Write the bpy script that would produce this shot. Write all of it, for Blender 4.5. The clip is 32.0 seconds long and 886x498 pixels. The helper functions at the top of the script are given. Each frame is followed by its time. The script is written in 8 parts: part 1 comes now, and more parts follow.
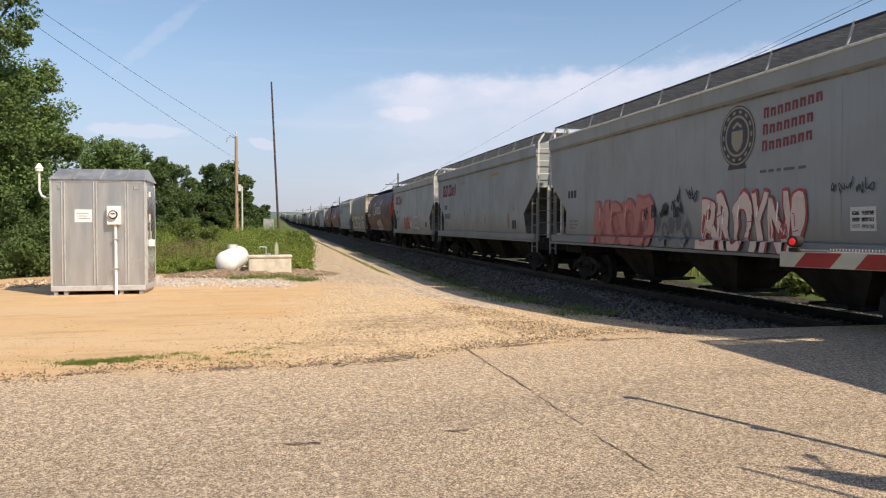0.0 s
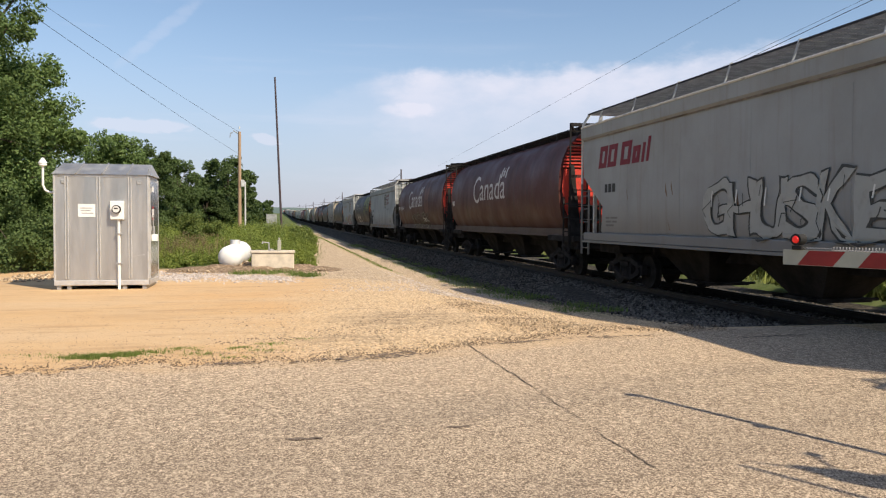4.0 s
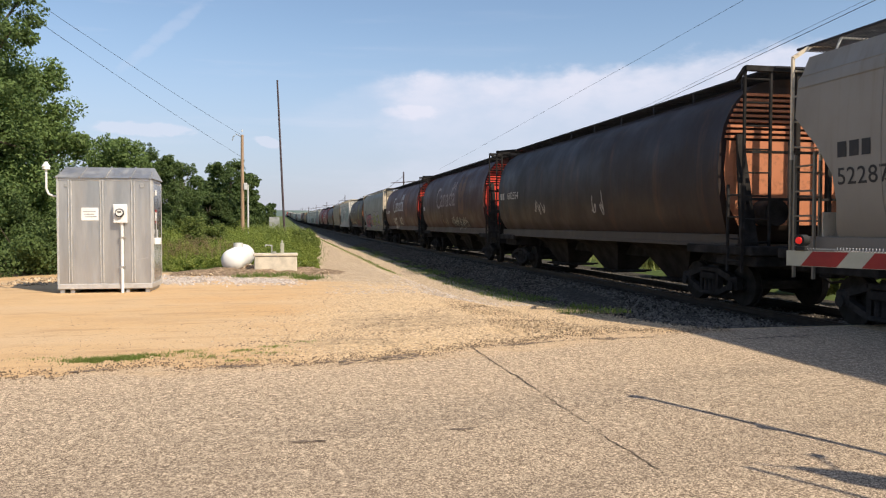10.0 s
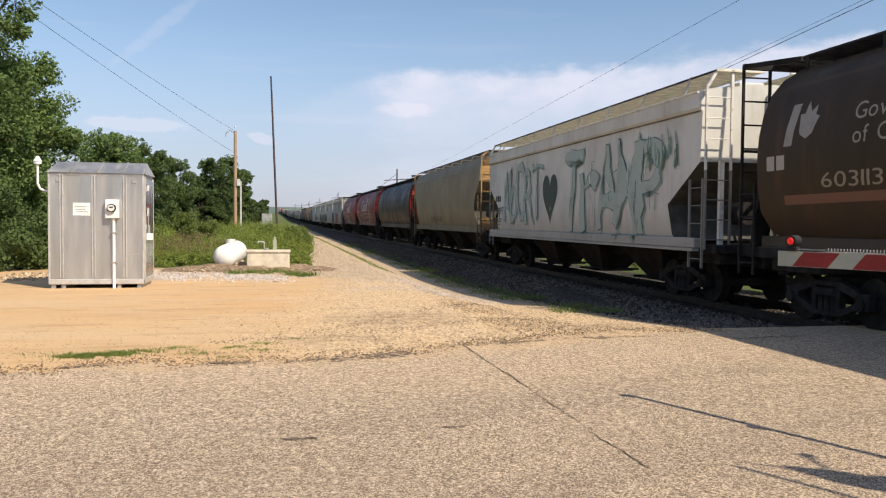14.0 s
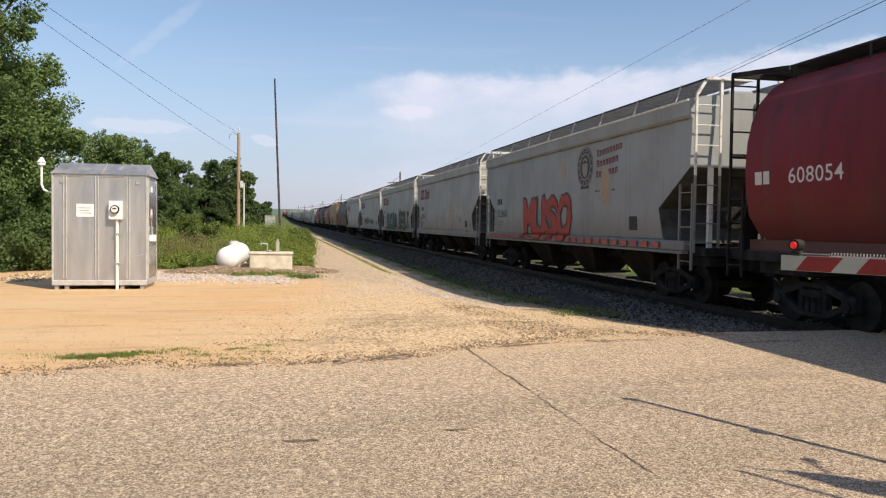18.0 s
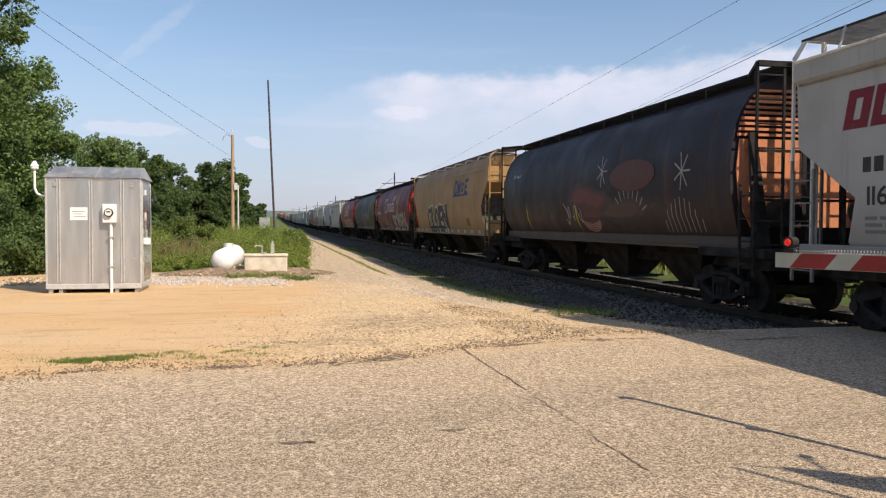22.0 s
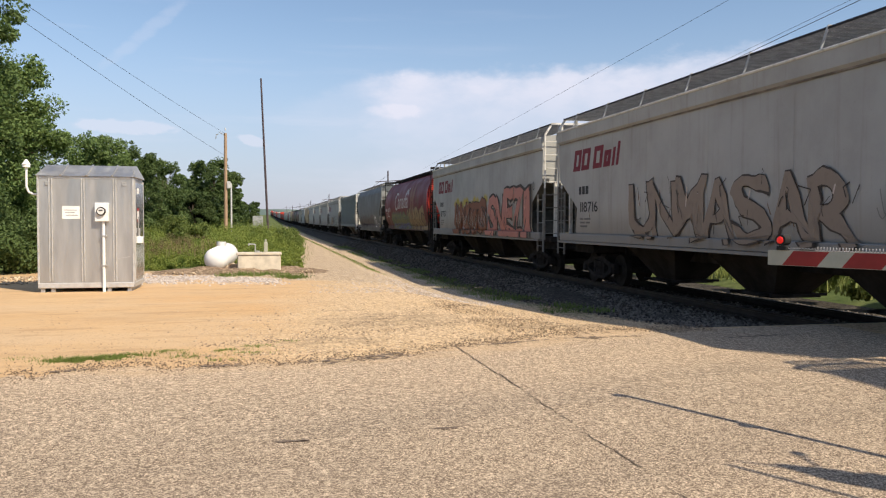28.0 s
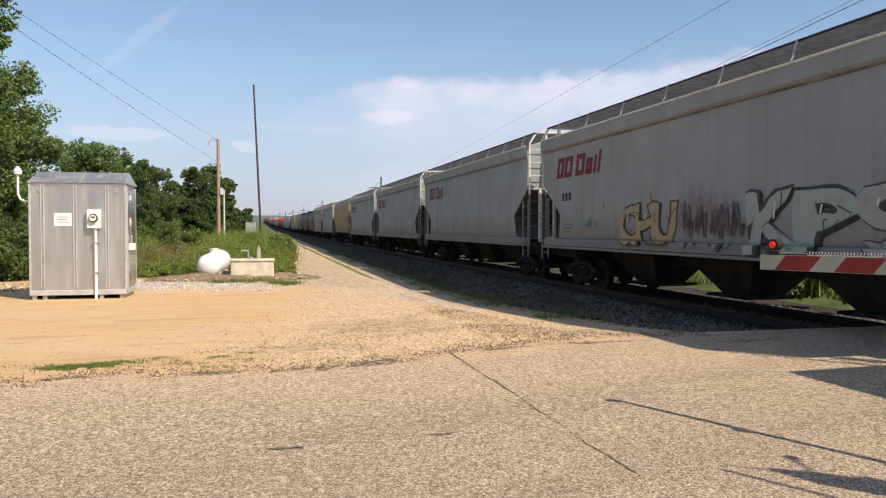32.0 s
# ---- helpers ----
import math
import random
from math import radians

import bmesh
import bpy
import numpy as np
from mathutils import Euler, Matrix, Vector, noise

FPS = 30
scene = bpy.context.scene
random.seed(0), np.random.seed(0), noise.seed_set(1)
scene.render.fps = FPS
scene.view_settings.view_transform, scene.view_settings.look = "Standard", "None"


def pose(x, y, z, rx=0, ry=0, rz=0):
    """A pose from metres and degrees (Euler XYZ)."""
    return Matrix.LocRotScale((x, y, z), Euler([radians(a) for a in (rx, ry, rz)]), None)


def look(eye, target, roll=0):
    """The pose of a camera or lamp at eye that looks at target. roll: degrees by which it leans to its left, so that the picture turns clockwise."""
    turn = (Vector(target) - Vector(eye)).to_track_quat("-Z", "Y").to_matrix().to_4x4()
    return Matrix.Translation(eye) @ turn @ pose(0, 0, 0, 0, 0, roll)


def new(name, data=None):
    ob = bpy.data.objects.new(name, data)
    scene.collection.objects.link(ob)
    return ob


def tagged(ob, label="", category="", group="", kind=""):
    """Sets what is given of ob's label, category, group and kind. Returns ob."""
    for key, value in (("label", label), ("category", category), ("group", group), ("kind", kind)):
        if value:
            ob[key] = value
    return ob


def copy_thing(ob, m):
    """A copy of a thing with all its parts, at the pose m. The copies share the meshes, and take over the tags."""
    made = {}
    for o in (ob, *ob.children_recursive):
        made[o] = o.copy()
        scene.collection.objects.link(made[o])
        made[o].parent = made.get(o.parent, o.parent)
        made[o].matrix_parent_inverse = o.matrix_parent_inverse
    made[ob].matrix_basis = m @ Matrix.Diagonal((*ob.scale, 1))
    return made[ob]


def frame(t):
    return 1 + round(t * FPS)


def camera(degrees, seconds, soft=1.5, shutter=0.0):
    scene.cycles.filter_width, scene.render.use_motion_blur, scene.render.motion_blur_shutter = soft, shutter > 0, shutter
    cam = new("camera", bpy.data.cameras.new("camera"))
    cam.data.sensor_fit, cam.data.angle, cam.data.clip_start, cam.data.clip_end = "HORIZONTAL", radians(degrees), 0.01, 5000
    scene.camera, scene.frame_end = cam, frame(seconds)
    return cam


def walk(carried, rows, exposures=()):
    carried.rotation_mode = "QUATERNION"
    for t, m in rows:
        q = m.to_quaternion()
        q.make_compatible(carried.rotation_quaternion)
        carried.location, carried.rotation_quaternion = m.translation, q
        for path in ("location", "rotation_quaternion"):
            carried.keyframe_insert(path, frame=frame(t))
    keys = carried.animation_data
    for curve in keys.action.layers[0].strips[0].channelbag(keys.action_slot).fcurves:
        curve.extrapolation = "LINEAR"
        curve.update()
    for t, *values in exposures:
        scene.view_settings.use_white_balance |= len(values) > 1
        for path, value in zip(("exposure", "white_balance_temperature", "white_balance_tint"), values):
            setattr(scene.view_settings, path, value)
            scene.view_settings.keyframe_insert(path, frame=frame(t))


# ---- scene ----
cam = camera(58.5, 32.0, soft=1.2)
# seconds, degrees down, degrees right of the track, degrees of lean
PATH = [
    (0, 1.69, 11.66, 0.00), (0.5, 1.81, 11.59, 0.05), (1, 1.76, 11.57, 0.19), (1.5, 1.73, 11.56, 0.32),
    (2, 1.65, 11.54, 0.35), (2.5, 1.70, 11.48, 0.23), (3, 1.81, 11.46, 0.26), (3.5, 1.98, 11.48, 0.28),
    (5.5, 1.78, 11.37, 0.22), (6, 1.73, 11.41, 0.28), (6.5, 1.71, 11.29, 0.22), (7, 1.67, 11.27, 0.14),
    (7.5, 1.72, 11.28, 0.13), (8, 1.76, 11.13, 0.31), (8.5, 1.81, 11.12, 0.21), (9, 1.78, 11.15, -0.06),
    (9.5, 1.75, 11.14, -0.12), (10, 1.80, 11.26, 0.05), (10.5, 1.93, 11.49, 0.34), (11, 1.99, 11.70, 0.41),
    (11.5, 2.08, 11.76, 0.39), (12, 2.11, 11.71, 0.47), (12.5, 2.11, 11.72, 0.48), (13, 2.07, 11.78, 0.44),
    (13.5, 2.02, 11.80, 0.49), (14, 1.95, 11.78, 0.50), (14.5, 1.89, 11.69, 0.58), (16.5, 1.90, 11.70, 0.85),
    (17, 1.93, 11.63, 0.86), (17.5, 1.87, 11.58, 0.84), (18, 1.76, 11.58, 0.74), (18.5, 1.69, 11.64, 0.75),
    (19, 1.59, 11.59, 0.72), (19.5, 1.56, 11.66, 0.62), (20, 1.62, 11.84, 0.48), (20.5, 1.63, 11.86, 0.47),
    (21, 1.67, 11.81, 0.43), (21.5, 1.65, 11.84, 0.34), (22, 1.73, 11.94, 0.24), (22.5, 1.79, 11.97, 0.35),
    (23, 1.79, 11.97, 0.36), (23.5, 1.67, 11.79, 0.34), (24, 1.50, 11.76, 0.14), (24.5, 1.52, 11.84, 0.04),
    (25, 1.53, 11.94, 0.10), (25.5, 1.50, 12.01, 0.20), (27.5, 1.97, 12.21, 0.15), (28, 1.86, 12.40, 0.15),
    (28.5, 1.78, 12.54, 0.23), (29, 1.71, 12.55, 0.21), (29.5, 1.57, 12.60, 0.15), (30, 1.47, 12.67, 0.01),
    (30.5, 1.36, 12.71, -0.06), (31, 1.31, 12.79, -0.07), (31.5, 1.40, 12.89, -0.04), (32, 1.44, 12.88, -0.03),
]
EYE = (0.0, 0.0, 1.64)
walk(cam, [(t, pose(*EYE, 90 - down, 0, -right) @ pose(0, 0, 0, 0, 0, lean)) for t, down, right, lean in PATH],
     exposures=[(0.0, 0.2), (32.0, 0.2)])

# ---- light ----
SUN = Vector((0.61, -0.77, 1.0)).normalized()
sun = new("sun", bpy.data.lights.new("sun", "SUN"))
sun.data.energy, sun.data.angle, sun.data.color = 5.3, radians(0.6), (1.0, 0.86, 0.67)
sun.matrix_world = look(SUN * 100, (0, 0, 0))

world = bpy.data.worlds.new("sky")
scene.world = world
world.use_nodes = True


def sky_nodes():
    nt = world.node_tree
    nt.nodes.clear()
    N, L = nt.nodes.new, nt.links.new

    def mth(op, a, b=None, c=None, clamp=False):
        n = N("ShaderNodeMath")
        n.operation, n.use_clamp = op, clamp
        for i, v in enumerate((a, b, c)):
            if v is None:
                continue
            if isinstance(v, (int, float)):
                n.inputs[i].default_value = v
            else:
                L(v, n.inputs[i])
        return n.outputs[0]

    def step(v, a, b):
        n = N("ShaderNodeMapRange")
        n.interpolation_type = "SMOOTHSTEP"
        L(v, n.inputs[0])
        n.inputs[1].default_value, n.inputs[2].default_value = a, b
        return n.outputs[0]

    sky = N("ShaderNodeTexSky")
    sky.sky_type, sky.sun_disc = "NISHITA", False
    sky.sun_elevation, sky.sun_rotation = math.asin(SUN.z), math.atan2(SUN.x, SUN.y)
    sky.air_density, sky.dust_density, sky.ozone_density = 1.0, 0.6, 2.0
    tc = N("ShaderNodeTexCoord")
    sep = N("ShaderNodeSeparateXYZ")
    L(tc.outputs["Generated"], sep.inputs[0])
    az = mth("MULTIPLY", mth("ARCTAN2", sep.outputs[0], sep.outputs[1]), 57.2958)
    el = mth("MULTIPLY", mth("ARCSINE", sep.outputs[2]), 57.2958)

    def puff(sx, sy, detail, shift):
        comb = N("ShaderNodeCombineXYZ")
        L(mth("MULTIPLY_ADD", az, sx, shift), comb.inputs[0])
        L(mth("MULTIPLY", el, sy), comb.inputs[1])
        n = N("ShaderNodeTexNoise")
        n.inputs["Scale"].default_value, n.inputs["Detail"].default_value = 1.0, detail
        n.inputs["Roughness"].default_value = 0.58
        L(comb.outputs[0], n.inputs["Vector"])
        return n.outputs[0]

    big, fine, wisp = puff(0.085, 0.10, 5, 3.0), puff(0.26, 0.50, 8, 9.0), puff(0.05, 0.5, 5, 40.0)
    curl = puff(0.7, 1.3, 6, 21.0)

    def add(a, b):
        return mth("ADD", a, b, clamp=True)

    def oval(a0, e0, half_a, half_e, tilt=0.0):
        """A small drawn-out cloud with a ragged rim."""
        da = mth("SUBTRACT", az, a0)
        de = mth("SUBTRACT", mth("SUBTRACT", el, e0), mth("MULTIPLY", da, tilt))
        r = mth("ADD", mth("POWER", mth("DIVIDE", da, half_a), 2.0), mth("POWER", mth("DIVIDE", de, half_e), 2.0))
        r = mth("ADD", r, mth("MULTIPLY", mth("SUBTRACT", curl, 0.5), 2.2))
        return step(r, 1.1, 0.0)

    # a bank of cumulus low over the land: a billowing top edge, thinning out below
    edge = mth("ADD", mth("MULTIPLY_ADD", big, 1.6, 9.1), mth("MULTIPLY", fine, 2.6))
    edge = mth("ADD", edge, mth("MULTIPLY", step(az, 20.0, 36.0), 1.0))
    edge = mth("SUBTRACT", edge, mth("MULTIPLY", step(az, 9.0, 0.0), 2.6))
    depth = mth("SUBTRACT", edge, el)
    crown = mth("MULTIPLY", step(depth, -0.1, 1.0), mth("MULTIPLY_ADD", step(depth, 1.0, 6.0), -0.52, 1.0))
    side = mth("MULTIPLY", mth("MULTIPLY_ADD", step(mth("ADD", az, mth("MULTIPLY", fine, 6.0)), 8.5, 13.0), 0.66, mth("MULTIPLY", step(az, -2.0, 8.0), 0.34)), step(az, 75.0, 45.0))
    body = mth("MULTIPLY", crown, side)
    body = mth("MULTIPLY", body, mth("MULTIPLY_ADD", step(fine, 0.30, 0.68), 0.50, 0.72))
    # small flat clouds, an old vapour trail and thin streaks elsewhere
    streak = mth("MULTIPLY", step(wisp, 0.52, 0.85), mth("MULTIPLY", step(el, 42.0, 6.0), mth("SUBTRACT", 1.0, mth("MULTIPLY", side, 0.7))))
    small = add(add(mth("MULTIPLY", oval(-9.4, 6.35, 3.6, 0.55), 0.95), mth("MULTIPLY", oval(-1.2, 5.75, 1.2, 0.42, -0.25), 1.1)), mth("MULTIPLY", oval(9.0, 8.0, 2.4, 0.6), 0.4))
    small = add(small, mth("MULTIPLY", oval(-7.9, 12.7, 3.2, 0.7, 0.85), 0.17))
    # broken cumulus added above the view, unseen, to whiten the fill light
    vec = N("ShaderNodeTexNoise")
    vec.inputs["Scale"].default_value, vec.inputs["Detail"].default_value = 2.6, 7
    L(tc.outputs["Generated"], vec.inputs["Vector"])
    rest = mth("MULTIPLY", step(vec.outputs[0], 0.42, 0.62), step(el, 22.0, 34.0))
    streak = add(mth("MULTIPLY", streak, 0.8), mth("ADD", mth("MULTIPLY", small, 2.1), mth("MULTIPLY", rest, 0.7)))
    haze = step(el, 15.0, 0.0)
    dens = mth("ADD", mth("MULTIPLY", body, 0.80), mth("MULTIPLY", streak, 0.5), clamp=True)
    mixh = N("ShaderNodeMix")
    mixh.data_type = "RGBA"
    L(mth("MULTIPLY", haze, 0.7), mixh.inputs[0])
    clear = N("ShaderNodeMix")
    clear.data_type, clear.blend_type = "RGBA", "MULTIPLY"
    clear.inputs[0].default_value = 1.0
    L(sky.outputs[0], clear.inputs[6])
    clear.inputs[7].default_value = (1.20, 1.16, 1.14, 1)
    L(clear.outputs[2], mixh.inputs[6])
    mixh.inputs[7].default_value = (3.50, 3.78, 5.38, 1)
    mix = N("ShaderNodeMix")
    mix.data_type = "RGBA"
    L(dens, mix.inputs[0])
    L(mixh.outputs[2], mix.inputs[6])
    mix.inputs[7].default_value = (6.4, 6.5, 7.5, 1)
    bg = N("ShaderNodeBackground")
    bg.inputs[1].default_value = 0.108
    L(mix.outputs[2], bg.inputs[0])
    out = N("ShaderNodeOutputWorld")
    L(bg.outputs[0], out.inputs[0])


sky_nodes()


# ---- materials ----
class Mat:
    """A node material with a principled shader and shortcuts for its nodes."""

    def __init__(self, name, rough=0.8, metal=0.0, spec=0.3):
        self.m = bpy.data.materials.new(name)
        self.m.use_nodes = True
        self.nt = self.m.node_tree
        self.b = self.nt.nodes["Principled BSDF"]
        self.b.inputs["Roughness"].default_value = rough
        self.b.inputs["Metallic"].default_value = metal
        self.b.inputs["Specular IOR Level"].default_value = spec
        self.tc = self.nt.nodes.new("ShaderNodeTexCoord")

    def add(self, kind):
        return self.nt.nodes.new(kind)

    def link(self, a, b):
        self.nt.links.new(a, b)

    def noise(self, scale, detail=5, rough=0.55, stretch=(1, 1, 1), world=False):
        mp = self.add("ShaderNodeMapping")
        mp.inputs["Scale"].default_value = stretch
        self.link(self.tc.outputs["Object"], mp.inputs[0])
        n = self.add("ShaderNodeTexNoise")
        n.inputs["Scale"].default_value, n.inputs["Detail"].default_value = scale, detail
        n.inputs["Roughness"].default_value = rough
        self.link(mp.outputs[0], n.inputs["Vector"])
        return n.outputs[0]

    def cells(self, scale, feature="F1", out="Color"):
        n = self.add("ShaderNodeTexVoronoi")
        n.inputs["Scale"].default_value, n.feature = scale, feature
        self.link(self.tc.outputs["Object"], n.inputs["Vector"])
        return n.outputs[out]

    def ramp(self, v, a, b, lo=0.0, hi=1.0, smooth=True):
        n = self.add("ShaderNodeMapRange")
        n.interpolation_type = "SMOOTHSTEP" if smooth else "LINEAR"
        self.link(v, n.inputs[0])
        for i, x in enumerate((a, b, lo, hi)):
            n.inputs[i + 1].default_value = x
        return n.outputs[0]

    def math(self, op, a, b):
        n = self.add("ShaderNodeMath")
        n.operation = op
        for i, v in enumerate((a, b)):
            if isinstance(v, (int, float)):
                n.inputs[i].default_value = v
            else:
                self.link(v, n.inputs[i])
        return n.outputs[0]

    def mix(self, f, a, b, blend="MIX"):
        n = self.add("ShaderNodeMix")
        n.data_type, n.blend_type = "RGBA", blend
        for i, v in ((0, f), (6, a), (7, b)):
            if isinstance(v, (int, float)):
                n.inputs[i].default_value = v
            elif isinstance(v, tuple):
                n.inputs[i].default_value = (*v, 1)
            else:
                self.link(v, n.inputs[i])
        return n.outputs[2]

    def colour(self, c):
        if isinstance(c, tuple):
            self.b.inputs["Base Color"].default_value = (*c, 1)
        else:
            self.link(c, self.b.inputs["Base Color"])
        return self

    def rough(self, v):
        self.link(v, self.b.inputs["Roughness"])
        return self

    def bump(self, v, strength=0.3, dist=0.02):
        n = self.add("ShaderNodeBump")
        n.inputs["Strength"].default_value, n.inputs["Distance"].default_value = strength, dist
        self.link(v, n.inputs["Height"])
        self.link(n.outputs[0], self.b.inputs["Normal"])
        return self

    def tint(self):
        return self.add("ShaderNodeObjectInfo")

    def xyz(self):
        n = self.add("ShaderNodeSeparateXYZ")
        self.link(self.tc.outputs["Object"], n.inputs[0])
        return n.outputs


def simple(name, c, rough=0.7, metal=0.0, scale=6.0, vary=0.25, bump=0.0, spec=0.3):
    m = Mat(name, rough, metal, spec)
    dark = tuple(v * (1 - vary) for v in c)
    lite = tuple(min(1, v * (1 + vary)) for v in c)
    n = m.noise(scale, 6)
    fine = m.noise(scale * 9, 4)
    base = m.mix(m.ramp(n, 0.3, 0.7), dark, lite)
    m.colour(m.mix(m.ramp(fine, 0.35, 0.75, 0, 0.35), base, dark))
    if bump:
        m.bump(fine, bump, 0.01)
    return m.m


def paint_material(name, rough, streaks, grime, dirt=1.0):
    """Car paint whose colour is the object's own, with rain streaks, road grime and rust."""
    m = Mat(name, rough, 0.0, 0.3 if dirt == 1 else 0.13)
    base = m.tint().outputs["Color"]
    big = m.noise(0.7, 6, 0.6)
    run = m.noise(3.0, 5, 0.6, (1, 1.6, 0.10))
    speck = m.noise(26, 4, 0.6)
    tone = lambda r, g, b: (r * dirt, g * dirt, b * dirt)
    c = m.mix(m.ramp(big, 0.35, 0.75, 0, 0.30 if dirt == 1 else 0.18), base, tone(0.15, 0.14, 0.125))
    c = m.mix(m.math("MULTIPLY", m.ramp(run, 0.50, 0.80), streaks), c, tone(0.14, 0.095, 0.06))
    c = m.mix(m.ramp(speck, 0.60, 0.80, 0, 0.18), c, tone(0.10, 0.07, 0.05))
    if dirt < 1:
        rust = m.ramp(m.noise(2.4, 6, 0.65, (1, 1.3, 0.07)), 0.52, 0.74, 0, 0.5)
        c = m.mix(rust, c, (0.115, 0.055, 0.034))
        soot = m.ramp(m.noise(1.3, 6, 0.65, (1, 1.1, 0.16)), 0.50, 0.72, 0, 0.55)
        c = m.mix(soot, c, (0.028, 0.022, 0.022))
    z = m.xyz()[2]
    if dirt < 1:
        spray = m.ramp(m.math("ADD", z, m.math("MULTIPLY", m.noise(0.9, 5, 0.6, (1, 1, 0.5)), 1.6)), 3.4, 2.2, 0, 0.28)
        c = m.mix(spray, c, (0.080, 0.045, 0.028))
    low = m.math("MULTIPLY", m.ramp(m.math("ADD", z, m.math("MULTIPLY", big, 1.0)), 2.6, 1.3), grime)
    c = m.mix(low, c, tone(0.13, 0.10, 0.075))
    m.colour(c)
    m.rough(m.ramp(big, 0.3, 0.7, rough - 0.08, rough + 0.12))
    seam = m.ramp(m.noise(1.1, 3, 0.5), 0.3, 0.7)
    m.bump(m.math("ADD", m.math("MULTIPLY", seam, 1.0), m.math("MULTIPLY", speck, 0.05)), 0.22, 0.03)
    return m.m


PAINT = paint_material("weathered_car_paint", 0.62, 0.30, 0.40)
PAINT_TANK = paint_material("grimy_tank_paint", 0.50, 0.6, 0.4, 0.40)
UNDER = simple("black_underframe_grime", (0.031, 0.029, 0.028), 0.95, 0.0, 3, 0.4, 0.2, 0.08)
HOPPER = simple("hopper_grime", (0.031, 0.027, 0.024), 0.95, 0.0, 2, 0.4, 0.2, 0.08)
WHEEL = simple("brown_wheel_steel", (0.026, 0.024, 0.022), 0.9, 0.0, 5, 0.3, 0.0, 0.1)
GRATE = simple("dark_walkway_grating", (0.035, 0.035, 0.04), 0.7, 0.3, 5, 0.3)
ROOFGRATE = simple("dull_walkway_grating", (0.14, 0.14, 0.145), 0.65, 0.2, 5, 0.3)
PALEGRATE = simple("galvanised_walkway_grating", (0.30, 0.30, 0.305), 0.6, 0.2, 5, 0.25)
SLOPE = simple("grimy_slope_sheet", (0.085, 0.083, 0.074), 0.85, 0.0, 2, 0.4)
EAVETONE = simple("eave_dirt_and_shade", (0.19, 0.165, 0.14), 0.9, 0.0, 3, 0.45)
CREAMGRATE = simple("cream_walkway_grating", (0.62, 0.56, 0.42), 0.6, 0.1, 5, 0.2)
STRUT = simple("galvanised_strut", (0.46, 0.46, 0.45), 0.6, 0.1, 6, 0.25)
LADDER = Mat("ladder_paint", 0.6)
LADDER.colour(LADDER.mix(LADDER.ramp(LADDER.noise(8, 5), 0.5, 0.75, 0, 0.5), LADDER.tint().outputs["Color"], (0.12, 0.07, 0.04)))
LADDER = LADDER.m
DECAL = Mat("painted_marking", 0.65)
DECAL.colour(DECAL.mix(DECAL.ramp(DECAL.noise(5, 6), 0.5, 0.8, 0, 0.35), DECAL.tint().outputs["Color"], (0.12, 0.10, 0.08)))
DECAL = DECAL.m


# ---- mesh helpers ----
def box(bm, x0, x1, y0, y1, z0, z1, bevel=0.0, mat=0):
    r = bmesh.ops.create_cube(bm, size=1.0)
    for v in r["verts"]:
        v.co = Vector((x0 + (v.co.x + 0.5) * (x1 - x0), y0 + (v.co.y + 0.5) * (y1 - y0), z0 + (v.co.z + 0.5) * (z1 - z0)))
    fs = list({f for v in r["verts"] for f in v.link_faces})
    for f in fs:
        f.material_index = mat
    if bevel:
        bmesh.ops.bevel(bm, geom=list({e for f in fs for e in f.edges}), offset=bevel, segments=1, affect="EDGES")


def rod(bm, a, b, r, seg=6, r2=None):
    a, b = Vector(a), Vector(b)
    d = b - a
    m = Matrix.Translation((a + b) / 2) @ d.to_track_quat("Z", "Y").to_matrix().to_4x4()
    bmesh.ops.create_cone(bm, cap_ends=True, segments=seg, radius1=r, radius2=r if r2 is None else r2, depth=d.length, matrix=m)


def beam(bm, a, b, w, h):
    """A square bar from a to b."""
    a, b = Vector(a), Vector(b)
    d = b - a
    m = Matrix.Translation((a + b) / 2) @ d.to_track_quat("Z", "Y").to_matrix().to_4x4()
    r = bmesh.ops.create_cube(bm, size=1.0)
    for v in r["verts"]:
        v.co = m @ Vector((v.co.x * w, v.co.y * h, v.co.z * d.length))


def disc(bm, c, r, seg=20, axis="X", depth=0.01):
    turn = {"X": Euler((0, radians(90), 0)), "Y": Euler((radians(90), 0, 0)), "Z": Euler((0, 0, 0))}[axis]
    bmesh.ops.create_cone(bm, cap_ends=True, segments=seg, radius1=r, radius2=r, depth=depth,
                          matrix=Matrix.Translation(c) @ turn.to_matrix().to_4x4())


def finish(bm, name, mats, smooth=False):
    bmesh.ops.recalc_face_normals(bm, faces=bm.faces)
    me = bpy.data.meshes.new(name)
    bm.to_mesh(me)
    bm.free()
    for m in mats if isinstance(mats, (list, tuple)) else [mats]:
        me.materials.append(m)
    if smooth:
        me.shade_smooth()
        me.set_sharp_from_angle(angle=radians(35))
    return me


def part(name, bm, mats, parent, label="", smooth=False):
    ob = new(name, finish(bm, name, mats, smooth) if isinstance(bm, bmesh.types.BMesh) else bm)
    ob.parent = parent
    if label:
        ob["label"] = label
    return ob


def thing(name, label, category, at=None, group="", kind=""):
    ob = tagged(new(name), label, category, group, kind)
    ob.empty_display_size = 0.3
    if at is not None:
        ob.matrix_basis = at
    return ob


def raw(name, verts, faces, mat):
    me = bpy.data.meshes.new(name)
    me.from_pydata([tuple(v) for v in verts], [], faces)
    me.materials.append(mat)
    me.update()
    return me


